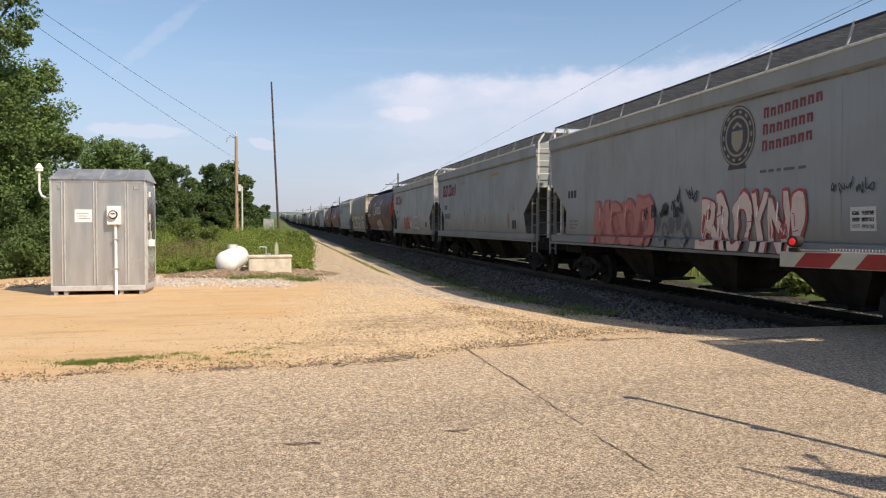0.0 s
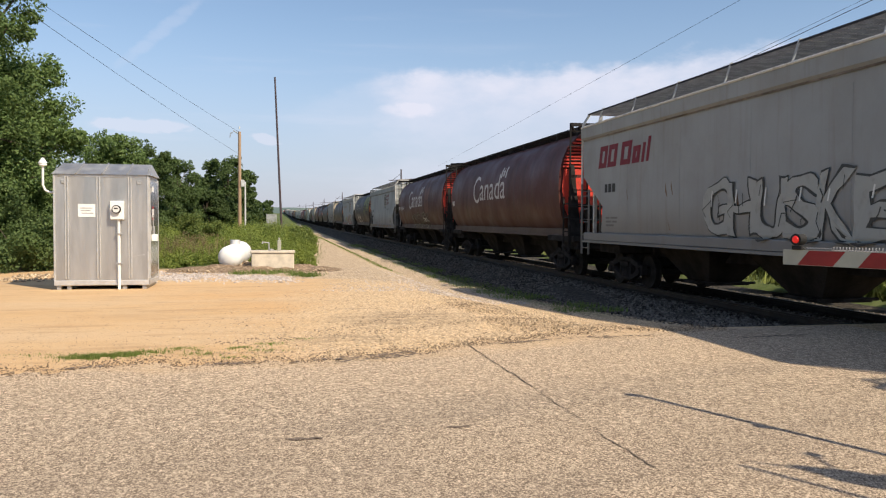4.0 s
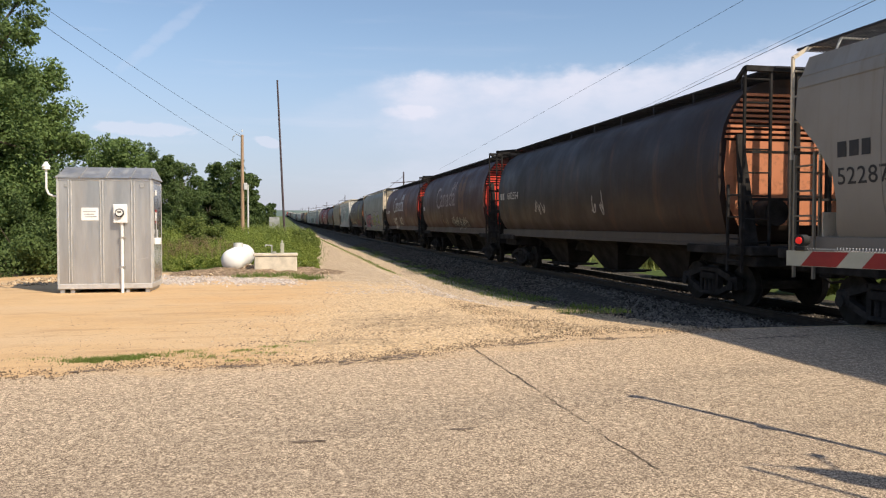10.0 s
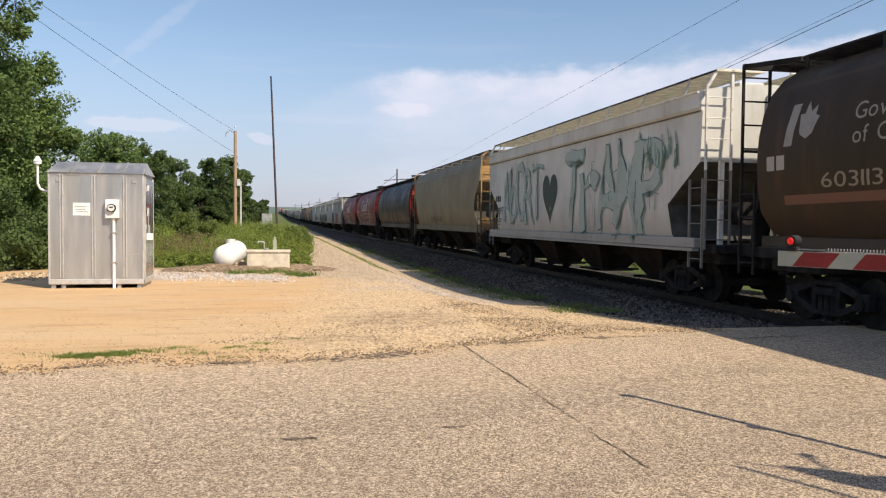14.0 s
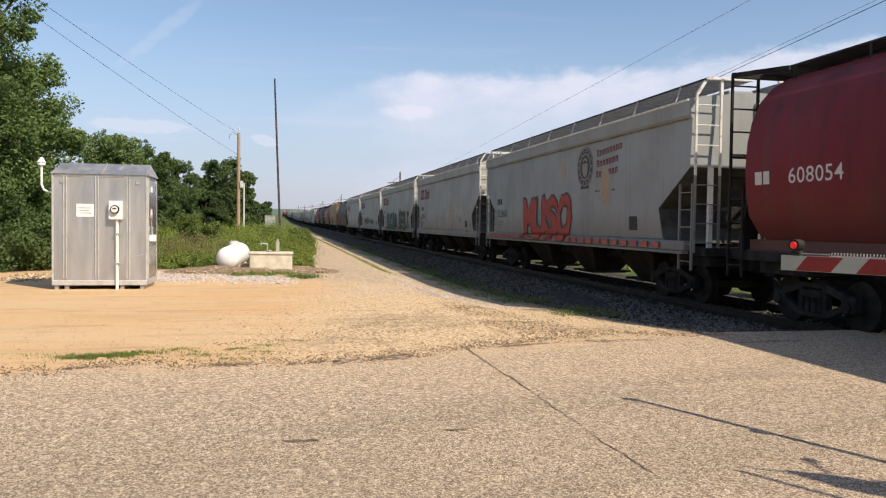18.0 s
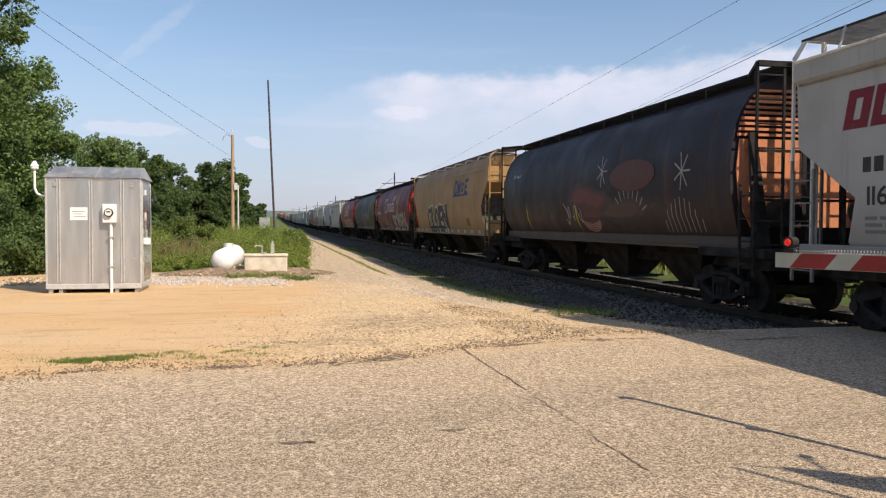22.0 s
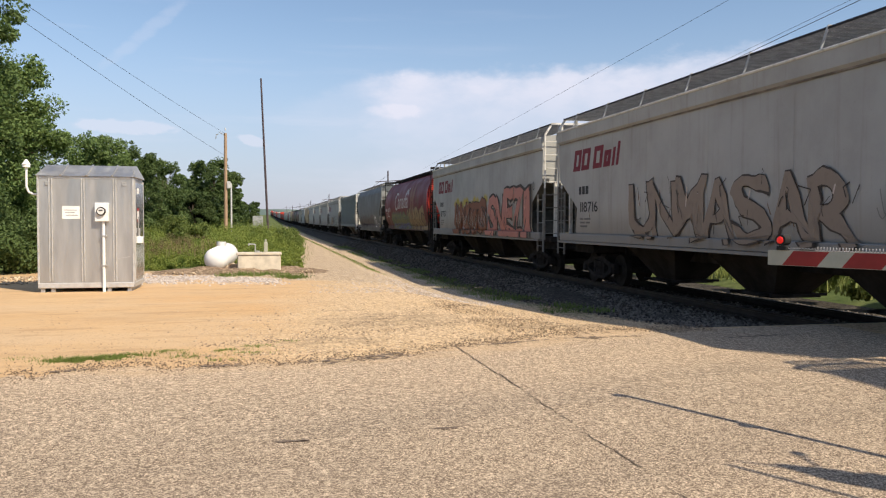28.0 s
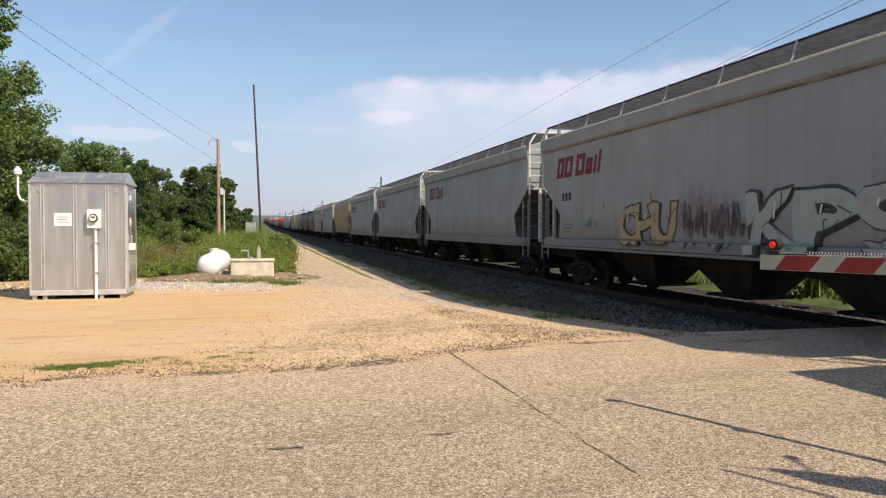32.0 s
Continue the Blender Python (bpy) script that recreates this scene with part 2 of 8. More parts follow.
def quads(name, corners, mat):
    """Many loose quads from an array of shape (n, 4, 3)."""
    n = len(corners)
    me = bpy.data.meshes.new(name)
    me.vertices.add(n * 4)
    me.vertices.foreach_set("co", np.asarray(corners, dtype=np.float32).ravel())
    me.loops.add(n * 4)
    me.loops.foreach_set("vertex_index", np.arange(n * 4, dtype=np.int32))
    me.polygons.add(n)
    me.polygons.foreach_set("loop_start", np.arange(n, dtype=np.int32) * 4)
    me.update(calc_edges=True)
    me.materials.append(mat)
    return me


# ---- ground ----
TRACK_X = 10.06


def land(y):
    """Height of the ground y metres down the line."""
    return 1.4e-5 * min(max(0.0, y), 780.0) ** 2 + 0.0108 * max(0.0, y - 780.0)


def dip(x, y):
    """How far the drive lies below the crossing: the track runs on a low bank."""
    return np.interp(y, [11.3, 14.0, 18.2, 23.2, 29.0, 40.0], [0.0, 0.17, 0.35, 0.53, 0.62, 0.62]) * np.interp(x, [3.2, 5.0], [0.0, 1.0])


def bend(s):
    """Place of the track's middle, s metres along it: it climbs and bears away far off."""
    s2 = min(max(0.0, s), 820.0) ** 2
    return Vector((TRACK_X - 1.0e-5 * s2, s, -0.04 + land(s)))


def ground_material():
    m = Mat("dirt_gravel_and_grass", 0.92, 0, 0.2)
    x, y, z = m.xyz()
    big, mid, fine, grit = m.noise(0.10, 5), m.noise(0.55, 6, 0.6), m.noise(5, 6, 0.65), m.noise(60, 3, 0.7)
    stone = m.cells(30)
    sand = m.mix(m.ramp(mid, 0.3, 0.7), (0.60, 0.40, 0.21), (0.58, 0.41, 0.24))
    sand = m.mix(m.ramp(big, 0.45, 0.6, 0, 0.5), sand, (0.60, 0.36, 0.16))
    sand = m.mix(m.ramp(m.noise(0.35, 5, 0.6, (0.4, 1.6, 1)), 0.42, 0.65, 0, 0.45), sand, (0.60, 0.45, 0.29))
    sand = m.mix(m.ramp(m.noise(0.5, 6, 0.7, (0.5, 1.3, 1)), 0.5, 0.68, 0, 0.42), sand, (0.44, 0.29, 0.15))
    sand = m.mix(m.ramp(m.noise(2.2, 6, 0.7), 0.52, 0.72, 0, 0.35), sand, (0.40, 0.28, 0.16))
    sand = m.mix(m.ramp(grit, 0.45, 0.75, 0, 0.40), sand, (0.30, 0.22, 0.14))
    bw = m.add("ShaderNodeRGBToBW")
    m.link(stone, bw.inputs[0])
    clod = m.ramp(m.noise(26, 5, 0.8), 0.5, 0.66)
    gravel = m.mix(m.ramp(bw.outputs[0], 0.1, 0.9), (0.31, 0.215, 0.125), (0.78, 0.585, 0.37))
    gravel = m.mix(m.ramp(mid, 0.35, 0.7, 0, 0.45), gravel, (0.68, 0.475, 0.255))
    grass = m.mix(m.ramp(mid, 0.3, 0.7), (0.075, 0.11, 0.030), (0.125, 0.145, 0.05))
    grass = m.mix(m.ramp(fine, 0.4, 0.8, 0, 0.6), grass, (0.05, 0.075, 0.02))
    wob = m.math("ADD", m.math("MULTIPLY", m.math("SUBTRACT", mid, 0.5), 3.2), m.math("MULTIPLY", m.math("SUBTRACT", fine, 0.5), 1.2))
    xw, yw = m.math("ADD", x, wob), m.math("ADD", y, m.math("MULTIPLY", wob, 1.2))
    scrape = m.ramp(m.noise(0.7, 6, 0.7, (0.45, 1.5, 1)), 0.56, 0.70, 0, 0.55)
    gravel = m.mix(scrape, gravel, (0.24, 0.185, 0.13))
    gravel = m.mix(m.ramp(grit, 0.5, 0.7, 0, 0.5), gravel, (0.20, 0.155, 0.11))
    # worn hollows where wheels turn in from the road
    torn = m.noise(3.2, 6, 0.75, (0.6, 1.4, 1))
    for cx, cy, half_x, half_y in ((2.0, 13.2, 1.5, 1.2), (4.7, 12.6, 1.3, 0.9), (0.9, 11.0, 0.9, 0.5)):
        u, v = m.math("DIVIDE", m.math("SUBTRACT", x, cx), half_x), m.math("DIVIDE", m.math("SUBTRACT", y, cy), half_y)
        r2 = m.math("ADD", m.math("MULTIPLY", u, u), m.math("MULTIPLY", v, v))
        gravel = m.mix(m.math("MULTIPLY", m.ramp(r2, 1.3, 0.1), m.ramp(torn, 0.40, 0.60, 0.0, 0.8)), gravel, (0.20, 0.15, 0.10))
    sand = m.mix(m.ramp(m.noise(120, 3, 0.8), 0.50, 0.66, 0.0, 0.35), sand, (0.33, 0.22, 0.125))
    sand = m.mix(m.math("MULTIPLY", clod, 0.38), sand, (0.36, 0.25, 0.145))
    gravel = m.mix(m.math("MULTIPLY", clod, 0.48), gravel, (0.17, 0.125, 0.08))
    gravel = m.mix(m.ramp(m.noise(95, 3, 0.8), 0.52, 0.66, 0.0, 0.5), gravel, (0.86, 0.68, 0.46))
    lump = m.noise(17, 5, 0.85)
    gravel = m.mix(m.ramp(lump, 0.52, 0.63, 0, 0.55), gravel, (0.19, 0.135, 0.085))
    gravel = m.mix(m.ramp(lump, 0.47, 0.36, 0, 0.45), gravel, (0.84, 0.64, 0.41))
    sand = m.mix(m.ramp(lump, 0.54, 0.66, 0, 0.30), sand, (0.36, 0.235, 0.13))
    sand = m.mix(m.ramp(m.noise(1.1, 6, 0.75, (0.35, 1.9, 1)), 0.53, 0.62, 0, 0.50), sand, (0.36, 0.235, 0.125))
    # gravel towards the track, sand in the lot
    c = m.mix(m.ramp(m.math("SUBTRACT", xw, m.math("MULTIPLY", yw, 0.15)), -2.9, -0.6), sand, gravel)
    crushed = m.mix(m.ramp(bw.outputs[0], 0.25, 0.75), (0.17, 0.135, 0.10), (0.60, 0.49, 0.36))
    crushed = m.mix(m.ramp(fine, 0.45, 0.7, 0, 0.5), crushed, (0.30, 0.235, 0.17))
    band = m.math("MULTIPLY", m.ramp(m.math("ADD", yw, m.math("MULTIPLY", m.math("MAXIMUM", x, -3.0), 0.8)), 22.6, 24.6), m.ramp(xw, -4.2, -3.0))
    c = m.mix(band, c, m.mix(0.65, gravel, crushed))
    # grass: beyond the lot, left of the drive, and beyond the track
    brim = m.math("MINIMUM", m.math("MULTIPLY", yw, 0.055), m.math("ADD", m.math("MULTIPLY", yw, 0.012), 1.8))
    far = m.math("MULTIPLY", m.ramp(yw, 27.5, 29.0), m.ramp(m.math("SUBTRACT", xw, brim), -0.7, -1.3))
    side = m.ramp(xw, -8.5, -9.5)
    right = m.ramp(x, 12.4, 13.0)
    out = m.math("MULTIPLY", m.ramp(y, 130, 190), m.math("MAXIMUM", m.ramp(m.math("SUBTRACT", xw, brim), 0.6, -0.6), m.ramp(y, 620, 800)))
    verge = m.math("MULTIPLY", m.math("MULTIPLY", m.ramp(m.math("ADD", x, m.math("MULTIPLY", wob, 0.25)), 5.8, 6.2), m.ramp(x, 7.9, 7.5)), m.math("MULTIPLY", m.ramp(fine, 0.3, 0.55), m.ramp(yw, 13.5, 15.5)))
    back = m.ramp(y, -14, -20)
    g = m.math("MAXIMUM", m.math("MAXIMUM", far, side), m.math("MAXIMUM", m.math("MAXIMUM", right, back), m.math("MAXIMUM", out, m.math("MULTIPLY", verge, 0.6))))
    middle = m.math("MULTIPLY", m.ramp(m.math("ABSOLUTE", m.math("SUBTRACT", m.math("ADD", x, m.math("MULTIPLY", wob, 0.12)), 4.2), 0.0), 0.60, 0.22), m.math("MULTIPLY", m.ramp(y, 28.0, 38.0), m.ramp(fine, 0.35, 0.6, 0, 0.8)))
    c = m.mix(middle, c, (0.21, 0.17, 0.07))
    c = m.mix(g, c, grass)
    m.colour(c)
    m.bump(m.math("ADD", m.math("MULTIPLY", fine, 1.0), m.math("MULTIPLY", grit, 0.5)), 0.55, 0.03)
    return m.m


def ground():
    xs = [-3000, -1500, -700, -300, -120, -60, -30, -15, -8, -4, 0, 3.2, 5, 6.4, 7.6, 8.4, 12, 13.2, 16, 30, 60, 120, 300, 700, 1500, 3000]
    ys = [-3000, -1000, -300, -100, -40, -15, 0, 8, 11.3, 14, 18.2, 23.2, 29, 40, 60, 80, 110, 150, 200, 260, 340, 450, 600, 780, 900, 1000, 1300, 1800, 2500, 4000]
    verts, faces = [], []
    for y in ys:
        for x in xs:
            z = land(y)
            if x < 13.5:
                z -= dip(x, y) + (0.3 if y > 12 and 7.0 < x else 0.0)
            if x < -14 and y > -60:
                z += min(3.0, (-14 - x) * 0.05)
            verts.append((x, y, z))
    w = len(xs)
    for j in range(len(ys) - 1):
        for i in range(w - 1):
            a = j * w + i
            faces.append((a, a + 1, a + w + 1, a + w))
    ob = new("ground", raw("ground", verts, faces, ground_material()))
    tagged(ob, "sandy dirt lot, gravel drive and green grass", "ground", kind="structure")


ground()


def road_material():
    m = Mat("worn_chip_sealed_asphalt", 0.9, 0, 0.25)
    big, mid = m.noise(0.25, 5, 0.6, (0.6, 1.5, 1)), m.noise(1.3, 6, 0.65)
    bw = m.add("ShaderNodeRGBToBW")
    m.link(m.cells(100), bw.inputs[0])
    bw2 = m.add("ShaderNodeRGBToBW")
    m.link(m.cells(58), bw2.inputs[0])
    pit = m.cells(100, "F1", "Distance")
    chip = m.mix(m.ramp(bw.outputs[0], 0.40, 0.60), (0.090, 0.057, 0.038), (0.95, 0.775, 0.565))
    chip = m.mix(m.ramp(bw2.outputs[0], 0.5, 0.8, 0, 0.6), chip, (0.95, 0.775, 0.57))
    chip = m.mix(m.ramp(pit, 0.42, 0.72, 0, 0.7), chip, (0.10, 0.065, 0.044))
    chip = m.mix(m.ramp(bw2.outputs[0], 0.5, 0.15, 0, 0.25), chip, (0.13, 0.098, 0.07))
    chip = m.mix(m.ramp(m.noise(150, 3, 0.8), 0.42, 0.60, 0.0, 0.5), chip, (0.14, 0.095, 0.065))
    c = m.mix(m.ramp(big, 0.44, 0.62, 0, 0.50), chip, (0.21, 0.17, 0.135))
    c = m.mix(m.ramp(mid, 0.54, 0.78, 0, 0.30), c, (0.52, 0.40, 0.27))
    # the worn lane, and the dusty shoulder beyond it
    y = m.math("ADD", m.xyz()[1], m.math("MULTIPLY", m.math("SUBTRACT", big, 0.5), 6.0))
    c = m.mix(m.ramp(y, 7.2, 5.0, 0, 0.16), c, (0.16, 0.12, 0.085))
    c = m.mix(m.math("MULTIPLY", m.ramp(y, 6.4, 8.8), m.ramp(bw.outputs[0], 0.3, 0.6, 0.10, 0.55)), c, (0.80, 0.60, 0.40))
    # wheel tracks polished dark along the lane
    streak = m.noise(0.9, 6, 0.7, (0.35, 1.6, 1))
    across = m.math("SUBTRACT", m.xyz()[1], m.math("MULTIPLY", m.xyz()[0], 0.4))
    across = m.math("ADD", across, m.math("MULTIPLY", m.math("SUBTRACT", streak, 0.5), 2.2))
    for mid_y, half in ((5.95, 0.75), (3.9, 0.5)):
        off = m.math("ABSOLUTE", m.math("SUBTRACT", across, mid_y), 0.0)
        band = m.math("MULTIPLY", m.ramp(off, half, 0.1), m.ramp(streak, 0.36, 0.6, 0.35, 1.0))
        c = m.mix(m.math("MULTIPLY", band, m.ramp(bw.outputs[0], 0.7, 0.3, 0.16, 0.55)), c, (0.12, 0.095, 0.075))
    lump = m.noise(21, 5, 0.85)
    coarse = m.ramp(y, 3.6, 7.8, 0.25, 1.0)
    chips = m.noise(56, 5, 0.85)
    c = m.mix(m.ramp(chips, 0.51, 0.59, 0, 0.75), c, (0.14, 0.10, 0.07))
    c = m.mix(m.ramp(chips, 0.48, 0.40, 0, 0.55), c, (1.0, 0.81, 0.59))
    c = m.mix(m.math("MULTIPLY", coarse, m.ramp(lump, 0.51, 0.62, 0, 0.62)), c, (0.15, 0.108, 0.076))
    c = m.mix(m.math("MULTIPLY", coarse, m.ramp(lump, 0.49, 0.37, 0, 0.58)), c, (1.0, 0.81, 0.59))
    # sand and grit driven over the broken edge
    rim = m.math("SUBTRACT", m.xyz()[1], m.math("MULTIPLY", m.math("MAXIMUM", m.xyz()[0], 0.6), 0.33))
    rim = m.math("ADD", rim, m.math("MULTIPLY", m.math("SUBTRACT", m.noise(1.6, 7, 0.7, (0.6, 1.3, 1)), 0.5), 1.8))
    c = m.mix(m.math("MULTIPLY", m.ramp(rim, 8.5, 9.3), m.ramp(bw.outputs[0], 0.25, 0.65, 0.75, 0.35)), c, (0.64, 0.45, 0.26))
    m.colour(c)
    m.bump(m.math("ADD", bw.outputs[0], m.math("MULTIPLY", bw2.outputs[0], 0.8)), 0.9, 0.02)
    return m.m


ROAD = road_material()


def edge_y(x):
    """The ragged far edge of the road."""
    n = noise.noise(Vector((x * 0.9, 3.1, 0))) * 0.30 + noise.noise(Vector((x * 3.1, 8.1, 0))) * 0.26 + noise.noise(Vector((x * 9.0, 2.1, 0))) * 0.20 + noise.noise(Vector((x * 23.0, 5.1, 0))) * 0.10
    base = 9.25 + (x + 3) * 0.045 if x < 0.6 else 9.42 + min(1.75, (x - 0.6) * 0.42)
    return base + n


def road():
    verts, faces = [], []
    xs = np.concatenate([[-60, -30, -12], np.arange(-8, 8.1, 0.04), [8.9]])
    for x in xs:
        for y in (-4.5, 2.0, edge_y(x) - 0.25, edge_y(x)):
            verts.append((x, y, 0.012 if y < edge_y(x) - 0.01 else 0.004))
    for i in range(len(xs) - 1):
        for j in range(3):
            a = i * 4 + j
            faces.append((a, a + 4, a + 5, a + 1))
    ob = new("road", raw("road", verts, faces, ROAD))
    tagged(ob, "worn tan chip-sealed asphalt road at the crossing", "road", kind="structure")
    # the crossing deck between and beyond the rails
    for name, x0, x1 in (("crossing_deck", 9.45, 10.67), ("road_beyond", 11.0, 60.0)):
        bm = bmesh.new()
        box(bm, x0, x1, -4.5, 11.0, -0.4, -0.03)
        tagged(new(name, finish(bm, name, ROAD)), "worn asphalt of the road over the track", "road", kind="structure")


road()

TAR = simple("dark_crack_filler", (0.11, 0.085, 0.063), 0.8, 0, 5, 0.3)


def crack():
    """One long joint in the asphalt, parallel with the track."""
    rng = random.Random(5)
    verts, faces = [], []
    n = 120
    for i in range(n):
        y = 3.0 + i * (10.35 - 3.0) / (n - 1)
        x = 2.41 + noise.noise(Vector((0, y * 1.7, 1))) * 0.035 + rng.uniform(-0.012, 0.012)
        w = 0.62 * max(0.0015, 0.003 + 0.012 * noise.noise(Vector((4, y * 2.3, 1))) + rng.uniform(0, 0.005) + (0.012 * rng.random() if y > 7.6 else 0.0))
        verts += [(x - w, y, 0.017), (x + w, y, 0.017)]
    for i in range(n - 1):
        faces.append((2 * i, 2 * i + 1, 2 * i + 3, 2 * i + 2))
    ob = new("pavement_crack", raw("pavement_crack", verts, faces, TAR))
    tagged(ob, "long dark crack running across the asphalt", "crack", kind="structure")


crack()

def scuffs():
    """Dark worn marks: along the ragged edge, and short gouges in the asphalt."""
    rng = random.Random(9)
    WORN = simple("worn_asphalt_patch", (0.17, 0.13, 0.10), 0.85, 0, 5, 0.3)
    marks = [(-2.2, 9.30, 0.50, 0.05, 8), (-0.6, 9.30, 0.4, 0.05, 3), (0.75, 9.36, 0.75, 0.10, 10), (1.5, 9.55, 0.6, 0.08, 22), (1.3, 9.62, 0.4, 0.03, 30), (0.2, 5.95, 0.16, 0.018, -4),
             (1.35, 6.08, 0.06, 0.010, 0), (4.6, 10.55, 0.9, 0.06, 3), (3.2, 10.3, 0.6, 0.03, 16), (6.9, 10.2, 0.9, 0.05, 4)]
    for x, y, a, b, turn in marks:
        pts, faces = [], []
        for j in range(int(16 + a * 60)):
            u, v, r = rng.gauss(0, 0.45) * a, rng.gauss(0, 0.8) * b, rng.uniform(0.008, 0.030)
            k = len(pts)
            pts += [(u + 1.6 * r * math.cos(t) * rng.uniform(0.5, 1.2), v + r * math.sin(t) * rng.uniform(0.5, 1.2), 0.0002 * (j % 9)) for t in (0, 1.05, 2.1, 3.14, 4.2, 5.2)]
            faces.append(tuple(range(k, k + 6)))
        me = raw("scuff", pts, faces, WORN)
        ob = tagged(new("scuff", me), "dark worn patch in the asphalt", "scuff", kind="stuff")
        ob.matrix_basis = pose(x, y, 0.0165, 0, 0, turn)


scuffs()

# ---- track ----
RAIL = simple("rail_steel", (0.030, 0.024, 0.020), 0.65, 0.3, 4, 0.3)
TIE = simple("creosoted_tie", (0.038, 0.030, 0.025), 0.9, 0, 4, 0.3)
BALLAST = Mat("grey_ballast_stone", 0.9, 0, 0.2)
BALLAST.colour(BALLAST.mix(BALLAST.add("ShaderNodeNewGeometry").outputs["Random Per Island"], (0.020, 0.0175, 0.015), (0.21, 0.187, 0.158)))
BALLAST = BALLAST.m
BED = Mat("ballast_bed", 0.95, 0, 0.2)
bw = BED.add("ShaderNodeRGBToBW")
BED.link(BED.cells(16), bw.inputs[0])
BED.colour(BED.mix(BED.ramp(bw.outputs[0], 0.1, 0.9), (0.018, 0.016, 0.013), (0.085, 0.074, 0.061)))
BED.bump(bw.outputs[0], 0.8, 0.05)
BED = BED.m


def track():
    steps = [-120, -40, 0, 11, 20, 40, 80, 140, 220, 300, 400, 500, 600, 720, 780, 820, 900, 1200, 1700, 1900]
    for side in (-1, 1):
        prof = [(-0.075, -0.17), (0.075, -0.17), (0.075, -0.15), (0.012, -0.13), (0.012, -0.04), (0.036, -0.03), (0.036, 0.0),
                (-0.036, 0.0), (-0.036, -0.03), (-0.012, -0.04), (-0.012, -0.13), (-0.075, -0.15)]
        verts, faces = [], []
        for s in steps:
            c = bend(s)
            verts += [(c.x + side * 0.755 + a, c.y, c.z + b) for a, b in prof]
        k = len(prof)
        for i in range(len(steps) - 1):
            for j in range(k):
                faces.append((i * k + j, i * k + (j + 1) % k, (i + 1) * k + (j + 1) % k, (i + 1) * k + j))
        tagged(new("rail", raw("rail", verts, faces, RAIL)), "long steel rail on wooden ties", "rail", "track rails", "structure")
    verts, faces = [], []
    sec = [(-4.0, -0.42), (-3.1, -0.36), (-1.55, -0.20), (1.55, -0.20), (3.1, -0.36), (4.0, -0.42)]
    ss = [-120, -5] + [11.2, 12.5] + list(range(16, 80, 8)) + steps[7:]
    for s in ss:
        c = bend(s)
        d = float(dip(6.0, s))
        low = [(-3.9, -0.06 - d), (-3.0, -0.02 - d)] if s > 11 else sec[:2]
        verts += [(c.x + a, c.y, c.z + b + (0.10 if a > 3.5 else 0)) for a, b in low + sec[2:]]
    for i in range(len(ss) - 1):
        for j in range(5):
            a = i * 6 + j
            faces.append((a, a + 1, a + 7, a + 6))
    tagged(new("ballast_bed", raw("ballast_bed", verts, faces, BED)), "grey crushed stone bed under the track", "ballast", kind="structure")
    bm = bmesh.new()
    box(bm, -1.3, 1.3, -0.115, 0.115, -0.32, -0.172, 0.01)
    me = finish(bm, "tie", TIE)
    root = thing("railway_ties", "weathered wooden ties under the rails", "ties", kind="structure")
    for i in range(150):
        c = bend(11.6 + i * 0.53)
        t = part("tie", me, None, root)
        t.matrix_basis = pose(c.x, c.y, c.z + random.uniform(-0.01, 0.01), 0, 0, random.uniform(-1, 1))


track()


def stones(name, n, place, size, mat, label, category, seed):
    """Loose broken stones, joined: each a squashed, skewed octahedron."""
    rng = np.random.default_rng(seed)
    base = np.array([(1, 0, 0), (0, 1, 0), (-1, 0, 0), (0, -1, 0), (0, 0, 1), (0, 0, -1)], float)
    tri = np.array([(0, 1, 4), (1, 2, 4), (2, 3, 4), (3, 0, 4), (1, 0, 5), (2, 1, 5), (3, 2, 5), (0, 3, 5)])
    p = place(rng, n)
    n = len(p)
    s = rng.uniform(size[0], size[1], (n, 1, 1)) * rng.uniform(0.6, 1.25, (n, 6, 1))
    v = base[None] * s * np.array([1, 1, 0.7]) + rng.normal(0, 0.15, (n, 6, 3)) * s
    a = rng.uniform(0, 6.28, n)
    ca, sa = np.cos(a)[:, None], np.sin(a)[:, None]
    v = np.stack([v[..., 0] * ca - v[..., 1] * sa, v[..., 0] * sa + v[..., 1] * ca, v[..., 2]], -1) + p[:, None, :]
    me = bpy.data.meshes.new(name)
    f = (tri[None] + (np.arange(n) * 6)[:, None, None]).reshape(-1, 3)
    me.vertices.add(n * 6)
    me.vertices.foreach_set("co", v.astype(np.float32).ravel())
    me.loops.add(len(f) * 3)
    me.loops.foreach_set("vertex_index", f.astype(np.int32).ravel())
    me.polygons.add(len(f))
    me.polygons.foreach_set("loop_start", np.arange(len(f), dtype=np.int32) * 3)
    me.update(calc_edges=True)
    me.materials.append(mat)
    return tagged(new(name, me), label, category, kind="stuff")


def bed_place(rng, n):
    y = 11.3 + (rng.uniform(0, 1, n) ** 1.8) * 70
    x = np.where(rng.uniform(0, 1, n) < 0.75, rng.uniform(5.6, 9.0, n), rng.uniform(9.0, 12.8, n))
    a = np.abs(x - TRACK_X)
    d = dip(6.0, y)
    k = np.interp(TRACK_X - x, [1.55, 3.0], [0.0, 1.0])
    z = np.where(x < TRACK_X, -0.24 * (1 - k) - 0.05 * k - d * k, np.interp(a, [1.55, 3.1], [-0.24, -0.38])) + 1.4e-5 * y ** 2
    keep = (y > 11.3 + np.abs(x - 9.5) * 0.05) & (rng.uniform(0, 1, n) < np.interp(a, [2.9, 3.3, 4.4], [1, 0.15, 0.04]))
    return np.stack([x - 1e-5 * y ** 2, y, z + 0.02], -1)[keep]


stones("ballast_stones", 42000, bed_place, (0.022, 0.052), BALLAST, "loose grey crushed ballast stones beside the rails", "ballast", 2)


